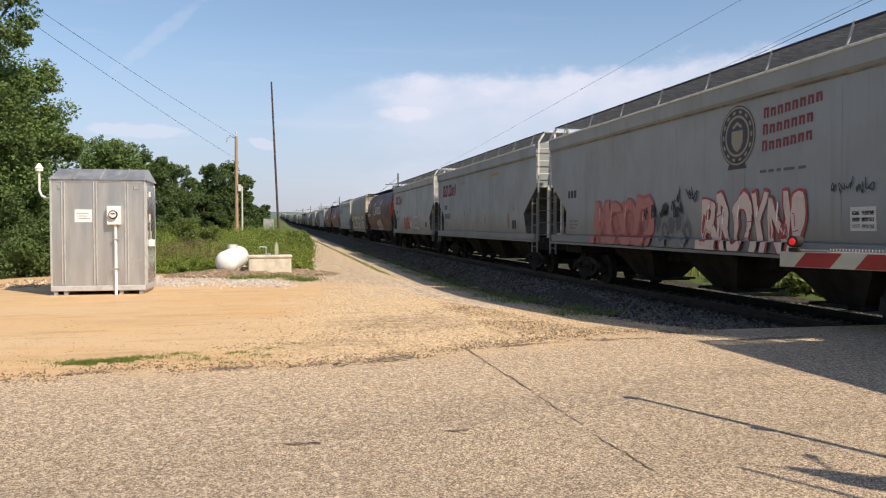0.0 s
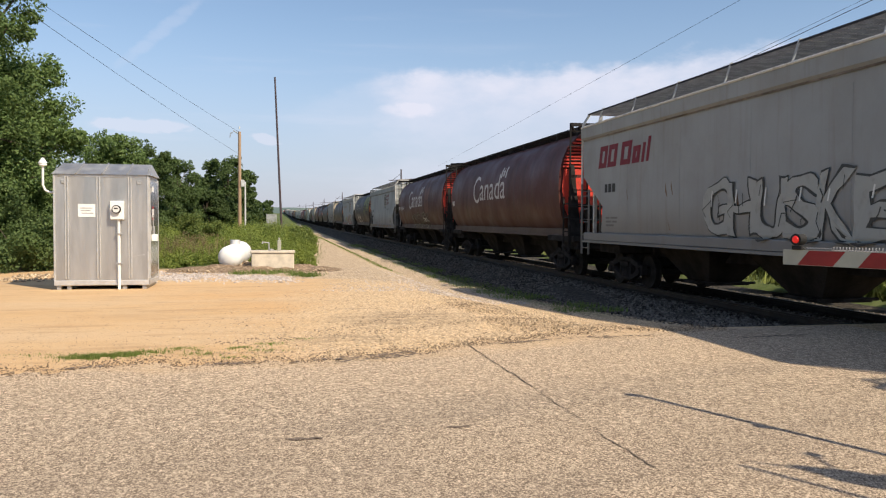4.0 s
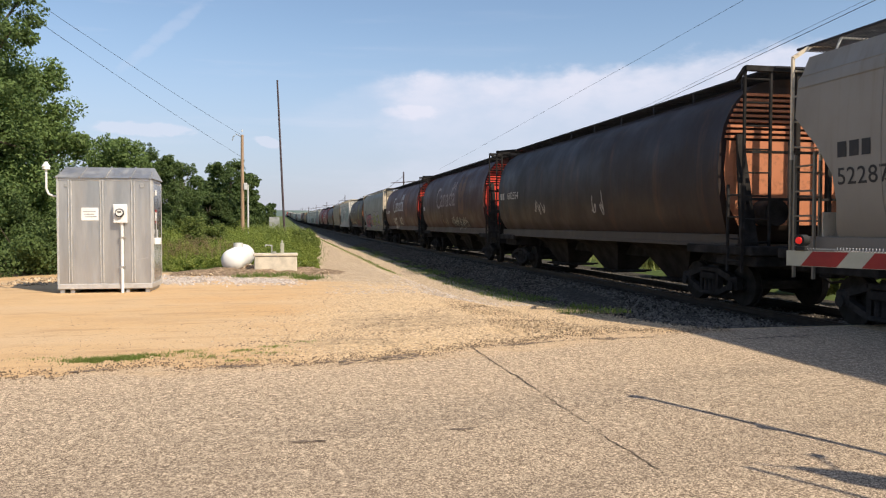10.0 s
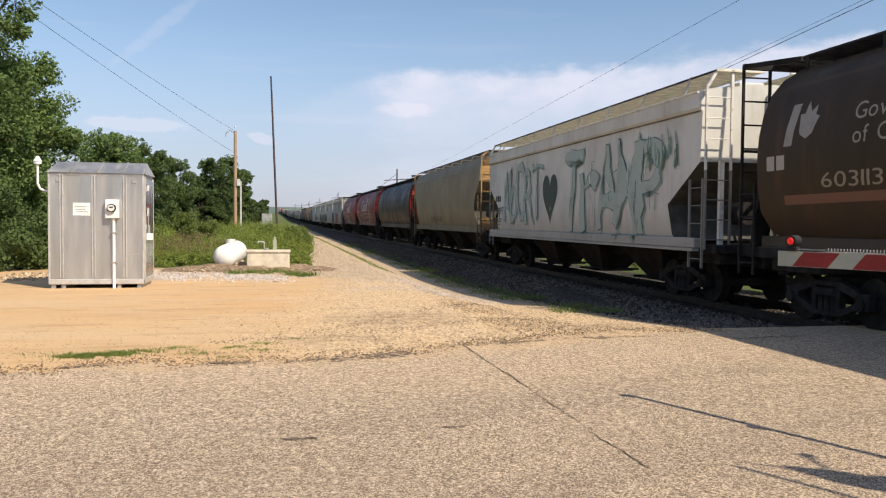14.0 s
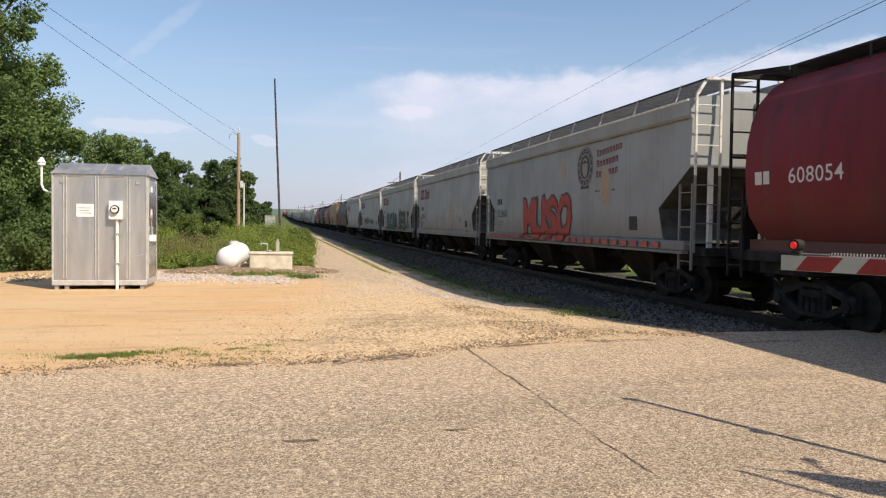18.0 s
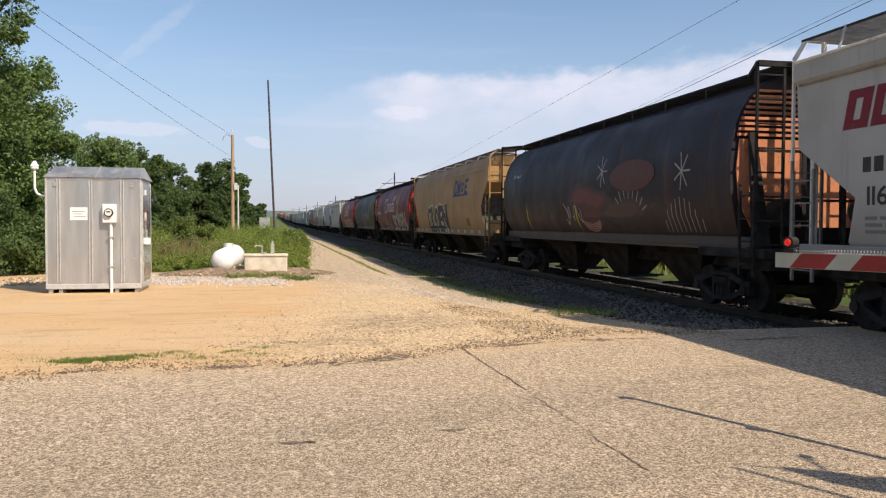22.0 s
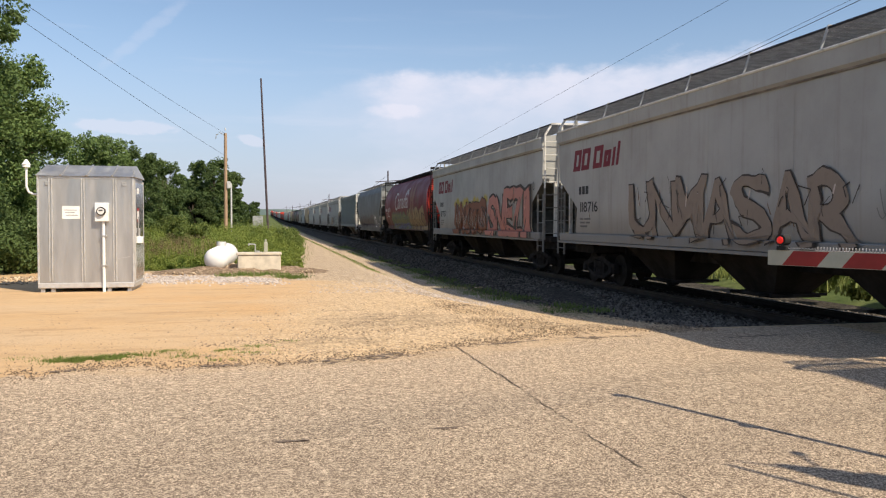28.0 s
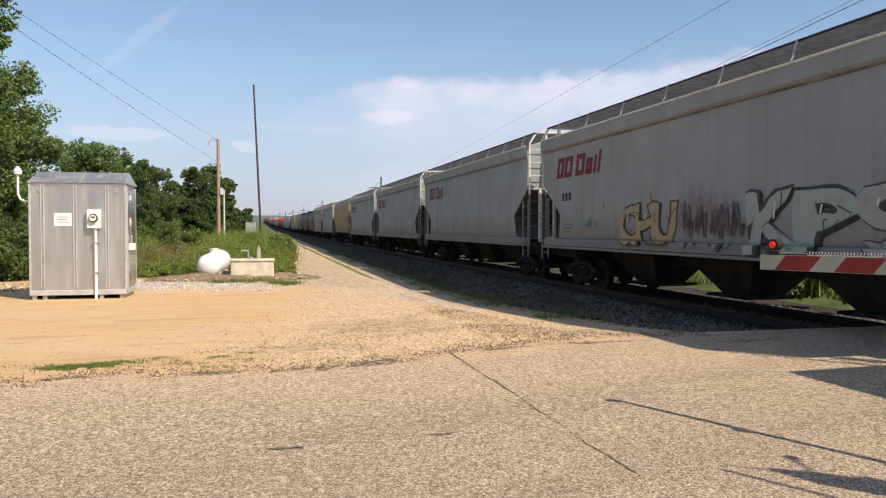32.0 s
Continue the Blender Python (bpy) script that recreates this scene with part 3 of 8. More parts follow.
# ---- plants ----
def leaf_material(name, a, b, c):
    m = Mat(name, 0.6, 0, 0.25)
    r = m.add("ShaderNodeNewGeometry").outputs["Random Per Island"]
    col = m.mix(r, a, b)
    tone = m.ramp(m.tint().outputs["Random"], 0, 1, 0.0, 0.55, False)
    col = m.mix(tone, col, tuple(v * 0.5 for v in a))
    col = m.mix(m.ramp(m.noise(0.5, 4), 0.4, 0.7), col, c)
    m.colour(col)
    tr = m.add("ShaderNodeBsdfTranslucent")
    m.link(col, tr.inputs[0])
    mx = m.add("ShaderNodeMixShader")
    mx.inputs[0].default_value = 0.36
    m.link(m.b.outputs[0], mx.inputs[1])
    m.link(tr.outputs[0], mx.inputs[2])
    m.link(mx.outputs[0], m.nt.nodes["Material Output"].inputs[0])
    return m.m


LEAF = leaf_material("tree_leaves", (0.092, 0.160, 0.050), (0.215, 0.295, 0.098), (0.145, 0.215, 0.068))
LEAF2 = leaf_material("shrub_leaves", (0.115, 0.175, 0.042), (0.27, 0.31, 0.082), (0.17, 0.22, 0.056))
WEED = leaf_material("weed_blades", (0.10, 0.175, 0.036), (0.25, 0.31, 0.072), (0.155, 0.225, 0.050))
GOLDEN = leaf_material("yellow_green_weeds", (0.115, 0.19, 0.036), (0.36, 0.39, 0.09), (0.25, 0.30, 0.06))
TUFT = leaf_material("fresh_grass", (0.13, 0.21, 0.04), (0.28, 0.32, 0.09), (0.19, 0.25, 0.06))
FIELD = leaf_material("sunny_field_grass", (0.24, 0.31, 0.075), (0.46, 0.46, 0.17), (0.33, 0.38, 0.11))
DRY = leaf_material("dry_stalks", (0.30, 0.23, 0.12), (0.38, 0.30, 0.16), (0.22, 0.20, 0.09))
# LEAF made darker: shade put into the leaves of far trees and undergrowth
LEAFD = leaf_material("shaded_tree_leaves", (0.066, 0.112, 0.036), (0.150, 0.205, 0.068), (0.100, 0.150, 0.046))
BARK = simple("grey_bark", (0.10, 0.08, 0.06), 0.9, 0, 6, 0.3, 0.4)


def leaf_cloud(rng, centres, radii, per, size):
    """Leaf quads scattered in the outer part of each clump."""
    n = len(centres) * per
    c = np.repeat(centres, per, 0)
    r = np.repeat(radii, per)
    d = rng.normal(0, 1, (n, 3))
    d /= np.linalg.norm(d, axis=1)[:, None]
    p = c + d * (r * rng.uniform(0.35, 1.08, n) ** 0.6)[:, None] * np.array([1, 1, 0.8])
    nrm = d * 0.6 + rng.normal(0, 0.6, (n, 3)) + np.array([0, 0, 0.4])
    nrm /= np.linalg.norm(nrm, axis=1)[:, None]
    u = np.cross(nrm, rng.normal(0, 1, (n, 3)))
    u /= np.linalg.norm(u, axis=1)[:, None] + 1e-9
    w = np.cross(nrm, u)
    s = (size * rng.uniform(0.6, 1.4, n))[:, None]
    return np.stack([p - u * s, p + w * s * 0.55 - u * s * 0.1, p + u * s, p - w * s * 0.55 - u * s * 0.1], 1)


def tree(x, y, h, rad, seed, leaves=9000, size=0.16, label="tall green leafy tree at the edge of the lot", low=0.12, leaf=None):
    rng = np.random.default_rng(seed)
    root = thing("tree", label, "tree", pose(x, y, land(y)), "trees along the lot")
    bm = bmesh.new()
    top = Vector((rng.normal(0, 0.3), rng.normal(0, 0.3), h * 0.75))
    mid = top * 0.45 + Vector((rng.normal(0, 0.15), rng.normal(0, 0.15), 0))
    rod(bm, (0, 0, -0.2), mid, 0.035 * h * 0.75, 8, 0.02 * h)
    rod(bm, mid, top, 0.02 * h, 7, 0.006 * h)
    k = 170 if y < 36 else 90
    z = rng.uniform(low, 0.97, k)
    prof = np.sqrt(np.clip(1 - ((z - 0.45) / 0.58) ** 2, 0.05, 1) ** 0.75)
    a = rng.uniform(0, 6.283, k)
    rr = rad * prof * rng.uniform(0.35, 0.95, k)
    cen = np.stack([np.cos(a) * rr, np.sin(a) * rr, z * h], -1)
    for i in range(0, k, 5):
        base = mid.lerp(top, float(np.clip(z[i] - 0.3, 0, 0.9)))
        rod(bm, base, Vector(cen[i]), 0.007 * h, 5, 0.002 * h)
    part("trunk", bm, BARK, root)
    radii = rad * rng.uniform(0.13, 0.31, k)
    q = leaf_cloud(rng, cen, radii, leaves // k, size)
    # small sprays that break the outline
    pick = rng.integers(0, k, 160)
    d = rng.normal(0, 1, (160, 3))
    d /= np.linalg.norm(d, axis=1)[:, None]
    sp = cen[pick] + d * (radii[pick] * rng.uniform(0.85, 1.25, 160))[:, None]
    q = np.concatenate([q, leaf_cloud(rng, sp, np.full(160, rad * 0.07), 26, size)])
    part("crown", quads("crown", q, leaf or LEAF), None, root)
    return root


def blades(name, n, place, hgt, wid, mat, label, category, seed):
    rng = np.random.default_rng(seed)
    p = place(rng, n)
    n = len(p)
    h = (rng.uniform(hgt[0], hgt[1], n))[:, None]
    a = rng.uniform(0, 6.283, n)
    u = np.stack([np.cos(a), np.sin(a), np.zeros(n)], -1) * (wid * rng.uniform(0.6, 1.5, n))[:, None]
    lean = np.concatenate([rng.normal(0, 0.28, (n, 2)), np.ones((n, 1))], 1) * h
    q = np.stack([p - u, p + u, p + lean + u * 0.25, p + lean - u * 0.25], 1)
    return tagged(new(name, quads(name, q, mat)), label, category, kind="stuff")


def patch(x0, x1, y0, y1, thin=0.0, freq=0.5):
    def place(rng, n):
        x, y = rng.uniform(x0, x1, n), y0 + (y1 - y0) * rng.uniform(0, 1, n) ** 1.4
        keep = np.array([noise.noise(Vector((a * freq, b * freq, 5))) + rng.uniform(-0.3, 0.3) > thin for a, b in zip(x, y)])
        return np.stack([x, y, 1.4e-5 * y ** 2 - np.where(x < 8, dip(x, y), 0)], -1)[keep]
    return place


def weed_height(x, y):
    """How tall the weeds grow: low at the lot, taller in drifts behind."""
    drift = np.array([noise.noise(Vector((a * 0.45, b * 0.30, 7))) + 0.5 * noise.noise(Vector((a * 1.3, b * 0.9, 2))) for a, b in zip(x, y)])
    slope = np.clip((1.9 + (y - 28.6) * 0.045 - x) / 2.6, 0.18, 1.0)
    return np.interp(y, [28.3, 31, 36, 44], [0.24, 0.50, 0.92, 1.28]) * (1 + 0.6 * drift) * slope


def weed_place(rng, n):
    y = 28.2 + 46 * rng.uniform(0, 1, n) ** 1.7
    x = rng.uniform(-9, 1.2, n)
    x = x + np.clip((y - 28.6) / 10, 0, 1) * np.where(x > -2, (x + 2) / 3 * (0.6 + (y - 28.6) * 0.06), 0)
    rag = np.array([noise.noise(Vector((a * 0.9, 1, 9))) for a in x])
    keep = ~((x > -3.0) & (x < 1.0) & (y < 29.6)) & (y > 28.6 + 0.9 * rag) & (x < 1.7 + (y - 28.6) * 0.045 + rng.normal(-0.45, 0.3, n))
    return np.stack([x, y, 1.4e-5 * y ** 2], -1)[keep]


def tall_weeds():
    rng = np.random.default_rng(3)
    p = weed_place(rng, 11000)
    n = len(p)
    h = (weed_height(p[:, 0], p[:, 1]) * rng.uniform(0.35, 1.1, n))[:, None]
    a = rng.uniform(0, 6.283, n)
    u = np.stack([np.cos(a), np.sin(a), np.zeros(n)], -1) * rng.uniform(0.006, 0.016, n)[:, None]
    lean = np.concatenate([rng.normal(0, 0.38, (n, 2)), np.ones((n, 1))], 1) * h
    q = np.stack([p - u, p + u, p + lean + u * 0.25, p + lean - u * 0.25], 1)
    tagged(new("tall_weeds", quads("tall_weeds", q, WEED)), "tall green and yellow weeds behind the lot", "weeds", kind="stuff")


tall_weeds()


def dry_spot(r, n):
    k = r.integers(0, 5, n)
    x, y = np.array([-4.6, -3.9, -3.3, -4.2, -2.9])[k], np.array([33.5, 32.6, 34.0, 31.4, 32.2])[k]
    return np.stack([x + r.normal(0, 0.7, n), y + r.normal(0, 0.9, n), np.zeros(n)], -1)


blades("dry_weeds", 420, dry_spot, (0.4, 1.15), 0.010, DRY, "dry brown stalks among the weeds", "weeds", 4)


def dry_heads():
    """Feathery brown seed heads over the dry stalks."""
    rng = np.random.default_rng(41)
    p = dry_spot(rng, 80)
    p[:, 2] += rng.uniform(0.45, 1.15, len(p))
    q = leaf_cloud(rng, p, rng.uniform(0.06, 0.2, len(p)), 40, 0.022)
    tagged(new("seed_heads", quads("seed_heads", q, DRY)), "feathery brown seed heads on dry weeds", "weeds", kind="stuff")


dry_heads()
blades("verge_grass", 12000, patch(5.7, 7.2, 15.5, 74, 0.06, 0.55), (0.03, 0.13), 0.007, WEED, "thin grass along the ballast", "grass", 5)
def strip_place(r, n):
    x, y = r.normal(4.2, 0.27, n), 32 + 66 * r.uniform(0, 1, n) ** 1.3
    keep = np.array([noise.noise(Vector((a * 0.7, b * 0.35, 8))) + r.uniform(-0.4, 0.4) > -0.05 for a, b in zip(x, y)])
    return np.stack([x, y, 1.4e-5 * y ** 2 - dip(x, y)], -1)[keep]


blades("drive_strip", 4200, strip_place, (0.02, 0.09), 0.008, WEED, "thin olive grass between the wheel tracks of the drive", "grass", 10)
blades("field_grass", 34000, patch(12.7, 32, 6, 70, -0.6), (0.15, 0.50), 0.018, FIELD, "rough green grass beyond the track", "grass", 6)


def clumps(spots, spread):
    """Grass in small clumps round each spot: (x, y, how far it spreads along the edge, share)."""
    def place(r, n):
        share = np.array([c[3] for c in spots], float)
        k = r.choice(len(spots), n, p=share / share.sum())
        sx, sy, sw = (np.array([c[i] for c in spots])[k] for i in range(3))
        x, y = sx + r.normal(0, 1, n) * sw, sy + r.normal(0, 1, n) * spread + (r.normal(0, 1, n) * sw) * 0.25
        keep = np.array([noise.noise(Vector((a * 7, b * 9, 3))) + r.uniform(-0.25, 0.25) > -0.06 for a, b in zip(x, y)])
        return np.stack([x, y, np.zeros(n)], -1)[keep]
    return place


blades("lot_tuft", 6000, clumps([(-2.42, 10.08, 0.12, 1.5), (-2.18, 10.02, 0.15, 3), (-1.95, 10.12, 0.14, 3), (-1.70, 10.24, 0.12, 1.6), (-1.45, 10.28, 0.10, 0.22), (-1.05, 10.25, 0.10, 0.16)], 0.085),
       (0.004, 0.045), 0.0035, TUFT, "low green grass tuft at the edge of the lot", "grass", 7)
blades("lot_sprigs", 3000, clumps([(-1.3, 10.55, 0.14, 1), (-0.95, 10.05, 0.12, 1), (-0.5, 10.45, 0.12, 1.4), (-0.15, 10.75, 0.10, 1), (-0.2, 10.2, 0.16, 1), (0.25, 11.1, 0.10, 0.6), (-2.9, 10.3, 0.2, 0.5), (-0.6, 9.75, 0.15, 0.7)], 0.06),
       (0.005, 0.028), 0.004, TUFT, "sparse grass sprigs on the sandy lot", "grass", 8)
blades("block_grass", 2600, clumps([(-1.3, 24.9, 0.16, 1), (-0.8, 25.3, 0.16, 1.2), (-0.35, 25.0, 0.14, 0.6), (0.0, 25.6, 0.16, 1), (0.45, 24.3, 0.15, 1.4), (0.75, 23.7, 0.14, 1.2), (1.0, 24.2, 0.12, 0.5)], 0.24), (0.02, 0.16), 0.008, WEED,
       "short grass in front of the concrete block", "grass", 9)


def weed_clumps():
    """Leafy weeds of many sizes, joined, thicker towards the back."""
    rng = np.random.default_rng(77)
    p = weed_place(rng, 4200)
    p = p[(np.abs(p[:, 0] + 3.8) + np.abs(p[:, 1] - 32.7) > 0.8) & (p[:, 0] < 1.15 + (p[:, 1] - 28.6) * 0.045)]
    n = len(p)
    h = weed_height(p[:, 0], p[:, 1])
    r = np.clip(h * rng.uniform(0.16, 0.42, n), 0.07, 0.6)
    p[:, 2] += np.maximum(r * 0.7, h * rng.uniform(0.3, 1.0, n) - r * 0.5)
    q = leaf_cloud(rng, p, r, 90, 0.030)
    tagged(new("leafy_weeds", quads("leafy_weeds", q, GOLDEN)), "bushy yellow-green weeds behind the lot", "weeds", kind="stuff")


weed_clumps()


def bush(x, y, h, rad, seed, leaves=2600, label="green shrub beyond the track", group="shrubs", mat=None, size=0.10):
    rng = np.random.default_rng(seed)
    root = thing("shrub", label, "shrub", pose(x, y, land(y)), group)
    k = 14
    a, r = rng.uniform(0, 6.28, k), rad * rng.uniform(0.1, 0.75, k)
    cen = np.stack([np.cos(a) * r, np.sin(a) * r, h * rng.uniform(0.15, 0.8, k)], -1)
    bm = bmesh.new()
    for c in cen[::2]:
        rod(bm, (0, 0, -0.05), Vector(c), 0.02, 5, 0.008)
    part("stems", bm, BARK, root)
    part("foliage", quads("foliage", leaf_cloud(rng, cen, rad * rng.uniform(0.3, 0.5, k), leaves // k, size), mat or LEAF2), None, root)


# the row of trees and its undergrowth
for i, (x, y, h, r) in enumerate([(-10.5, 29.2, 13.6, 2.3), (-9.7, 32.2, 7.7, 2.3), (-12.2, 33.5, 10.0, 2.6), (-8.1, 41.0, 5.7, 1.9), (-7.8, 50.0, 6.1, 1.9), (-7.3, 58.0, 6.0, 1.9),
                                  (-5.1, 61.0, 3.7, 1.5), (-5.3, 75.0, 7.3, 2.1), (-4.0, 85.0, 6.9, 1.5), (-6.9, 68.0, 4.2, 1.9), (-9.6, 84.0, 4.3, 2.6), (-8.7, 112.0, 7.4, 3.4),
                                  (-6.4, 122.0, 6.0, 2.4), (-6.6, 145.0, 5.6, 2.8), (-4.4, 190.0, 5.2, 2.0), (-3.8, 230.0, 6.9, 1.5), (-14.5, 31.0, 9.5, 3.6), (-13.5, 42.0, 7.5, 3.4)]):
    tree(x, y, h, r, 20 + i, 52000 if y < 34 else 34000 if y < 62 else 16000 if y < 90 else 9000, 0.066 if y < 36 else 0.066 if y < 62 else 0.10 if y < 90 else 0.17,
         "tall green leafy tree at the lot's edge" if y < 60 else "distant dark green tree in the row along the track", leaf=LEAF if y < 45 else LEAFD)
for i in range(16):
    y = 27.5 + i * 2.3
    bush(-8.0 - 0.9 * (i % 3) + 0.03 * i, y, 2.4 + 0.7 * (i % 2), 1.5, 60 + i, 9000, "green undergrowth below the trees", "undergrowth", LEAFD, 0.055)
for i, (x, y, h, r) in enumerate([(15.6, 15.0, 1.3, 1.1), (17.0, 19.5, 1.6, 1.4), (16.4, 11.8, 1.1, 1.0), (16.8, 25.0, 1.5, 1.4), (18, 31, 1.8, 1.6), (17, 38, 1.7, 1.5),
                                  (19.5, 13.0, 2.0, 1.6), (20.5, 22, 2.2, 1.8), (13.3, 17.4, 0.75, 0.8), (13.6, 15.5, 0.7, 0.7), (14.2, 20.5, 0.8, 0.9), (13.9, 12.6, 0.7, 0.6), (14.0, 27.5, 0.8, 0.9)]):
    bush(x, y, h, r, 90 + i)
for i, (x, y, h, r) in enumerate([(-4.2, 38.5, 2.2, 1.0), (-3.4, 40.5, 1.8, 0.9), (-5.4, 36.5, 1.7, 0.9), (-0.6, 46.0, 1.7, 0.9), (0.5, 44.0, 1.6, 0.9), (1.3, 47.0, 1.5, 0.8), (-1.6, 43.0, 1.6, 0.9)]):
    bush(x, y, h, r, 150 + i, 5200, "light green shrub among the weeds", "weed shrubs", LEAF2, 0.045)

for i in range(14):
    y = 66 + i * 8.5
    bush(-3.0 - 0.036 * y + 0.9 * math.sin(i * 2.1), y, 1.7 + 0.9 * (i % 3) * 0.6, 1.9, 120 + i, 2200, "rough green shrub along the far drive", "far shrubs", LEAF2, 0.14)

# ---- signal shed ----
ALU = Mat("brushed_aluminium_sheet", 0.42, 0.80, 0.5)
ALU.colour(ALU.mix(ALU.ramp(ALU.noise(2.6, 6, 0.65, (1, 1, 0.16)), 0.3, 0.72), (0.56, 0.555, 0.54), (0.43, 0.42, 0.405)))
ALU.rough(ALU.ramp(ALU.noise(4.5, 6, 0.6, (1, 1, 0.12)), 0.3, 0.7, 0.30, 0.60))
ALU.bump(ALU.noise(1.2, 3), 0.15, 0.03)
ALU = ALU.m
BATTEN = simple("bright_aluminium_batten", (0.60, 0.595, 0.58), 0.5, 0.55, 7, 0.12)
DOORMETAL = simple("polished_aluminium_door", (0.60, 0.59, 0.57), 0.22, 0.9, 3, 0.25)
DIAL = simple("white_meter_dial", (0.72, 0.72, 0.70), 0.3, 0.0, 5, 0.1)
GALV = simple("galvanised_steel", (0.45, 0.45, 0.44), 0.5, 0.6, 8, 0.2)
WHITE = simple("white_enamel", (0.80, 0.80, 0.78), 0.5, 0.0, 3, 0.06)
GREYPAINT = simple("light_grey_enamel", (0.60, 0.60, 0.59), 0.5, 0.1, 5, 0.1)
GLASS = Mat("meter_glass", 0.08, 0.0, 0.5).colour((0.05, 0.05, 0.052)).m
BLACK = simple("black_rubber", (0.02, 0.02, 0.02), 0.7, 0, 5, 0.3)
PRINT = simple("grey_print", (0.30, 0.30, 0.31), 0.8, 0, 5, 0.2)
REDP = simple("red_reflective_sheet", (0.25, 0.024, 0.022), 0.4, 0, 5, 0.12)
WHITEP = simple("white_reflective_sheet", (0.38, 0.38, 0.31), 0.4, 0, 5, 0.1)


def shed():
    x0, x1, y0, y1, z0, z1, zr = -5.23, -3.15, 19.94, 21.42, 0.10, 2.72, 3.02
    root = thing("signal_shed", "silver ribbed aluminium railway signal shed on skids", "shed", pose((x0 + x1) / 2, (y0 + y1) / 2, 0))
    w, d = (x1 - x0) / 2, (y1 - y0) / 2
    bm = bmesh.new()
    box(bm, -w, w, -d, d, z0 + 0.1, z1, 0.012)
    body = part("wall", bm, ALU, root)
    # raised seams on the front and the side
    for x in (-w + 0.24, -w + 0.30, -0.10, -0.04, w - 0.44, w - 0.38):
        bm = bmesh.new()
        box(bm, x - 0.012, x + 0.012, -d - 0.028, -d - 0.001, z0 + 0.16, z1 - 0.05, 0.006)
        part("seam", bm, BATTEN, body)
    for x in (-w, w):
        bm = bmesh.new()
        box(bm, x - 0.02, x + 0.02, -d - 0.02, -d + 0.03, z0, z1 + 0.02, 0.005)
        part("corner_trim", bm, BATTEN, root)
    for sx in (-1, 1):
        bm = bmesh.new()
        box(bm, sx * (w - 0.2) - 0.05, sx * (w - 0.2) + 0.05, -d - 0.022, -d - 0.002, z1 - 0.22, z1 - 0.13, 0.006)
        part("lifting_tab", bm, GALV, root)
    bm = bmesh.new()
    box(bm, -w - 0.02, w + 0.02, -d - 0.025, d + 0.02, z0, z0 + 0.12, 0.01)
    part("base_frame", bm, BATTEN, root)
    bm = bmesh.new()
    box(bm, -w + 0.03, w - 0.03, -d - 0.012, -d - 0.001, z1 - 0.06, z1 - 0.005, 0.004)
    part("eave_trim", bm, BATTEN, root)
    # a shallow crease low in the end panel of the front
    bm = bmesh.new()
    beam(bm, (w - 0.36, -d - 0.003, 0.78), (w - 0.08, -d - 0.003, 0.83), 0.008, 0.014)
    part("dent_crease", bm, BATTEN, body)
    for x in (-w + 0.08, -w + 0.30, w - 0.55, w - 0.1):
        bm = bmesh.new()
        box(bm, x - 0.05, x + 0.05, -d + 0.02, d - 0.02, -0.02, z0, 0.008)
        part("skid", bm, GALV, root)
    # gable roof with standing seams
    bm = bmesh.new()
    o = 0.05
    vs = [bm.verts.new(c) for c in ((-w - o, -d - o, z1), (w + o, -d - o, z1), (w + o, d + o, z1), (-w - o, d + o, z1), (-w + 0.02, 0, zr), (w - 0.02, 0, zr))]
    for f in ((0, 1, 5, 4), (2, 3, 4, 5), (1, 2, 5), (3, 0, 4), (0, 3, 2, 1)):
        bm.faces.new([vs[i] for i in f])
    roof = part("roof", bm, ALU, root)
    for x in (-0.55, 0.02, 0.58):
        bm = bmesh.new()
        beam(bm, (x, -d - o, z1 + 0.012), (x, 0, zr + 0.012), 0.03, 0.03)
        part("roof_seam", bm, ALU, roof)
    # sheet of notices, meter and conduit on the front
    lab = bmesh.new()
    box(lab, -w + 0.52, -w + 0.90, -d - 0.008, -d - 0.001, 1.72, 2.02)
    lab = part("notice", lab, WHITE, root, "white paper notice")
    for i, (a, b) in enumerate(((0.56, 0.84), (0.58, 0.80), (0.60, 0.86))):
        bm = bmesh.new()
        box(bm, -w + a, -w + b, -d - 0.012, -d - 0.0085, 1.92 - i * 0.06, 1.935 - i * 0.06)
        part("print_line", bm, PRINT, lab)
    mx = -w + 1.40
    bm = bmesh.new()
    box(bm, mx - 0.15, mx + 0.15, -d - 0.14, -d - 0.002, 1.66, 2.10, 0.012)
    meter = part("meter_box", bm, WHITE, root, "white electric meter box")
    bm = bmesh.new()
    disc(bm, (mx, -d - 0.17, 1.90), 0.10, 24, "Y", 0.06)
    part("meter_ring", bm, GRATE, meter, "dark meter collar", smooth=True)
    bm = bmesh.new()
    disc(bm, (mx, -d - 0.208, 1.90), 0.076, 24, "Y", 0.03)
    part("meter_dial", bm, DIAL, meter, "white meter dial", smooth=True)
    bm = bmesh.new()
    box(bm, mx - 0.045, mx + 0.045, -d - 0.228, -d - 0.2235, 1.905, 1.935)
    part("meter_window", bm, GLASS, meter)
    bm = bmesh.new()
    rod(bm, (mx + 0.03, -d - 0.06, -0.02), (mx + 0.03, -d - 0.06, 1.66), 0.035, 10)
    part("conduit", bm, WHITE, root, "white plastic conduit", smooth=True)
    for z in (0.6, 1.3):
        bm = bmesh.new()
        box(bm, mx - 0.03, mx + 0.09, -d - 0.105, -d - 0.002, z, z + 0.04, 0.004)
        part("conduit_clip", bm, GALV, root)
    # door, hinges, lock box and stickers on the end
    bm = bmesh.new()
    box(bm, w + 0.001, w + 0.03, -d + 0.18, d - 0.12, z0 + 0.22, z1 - 0.12, 0.008)
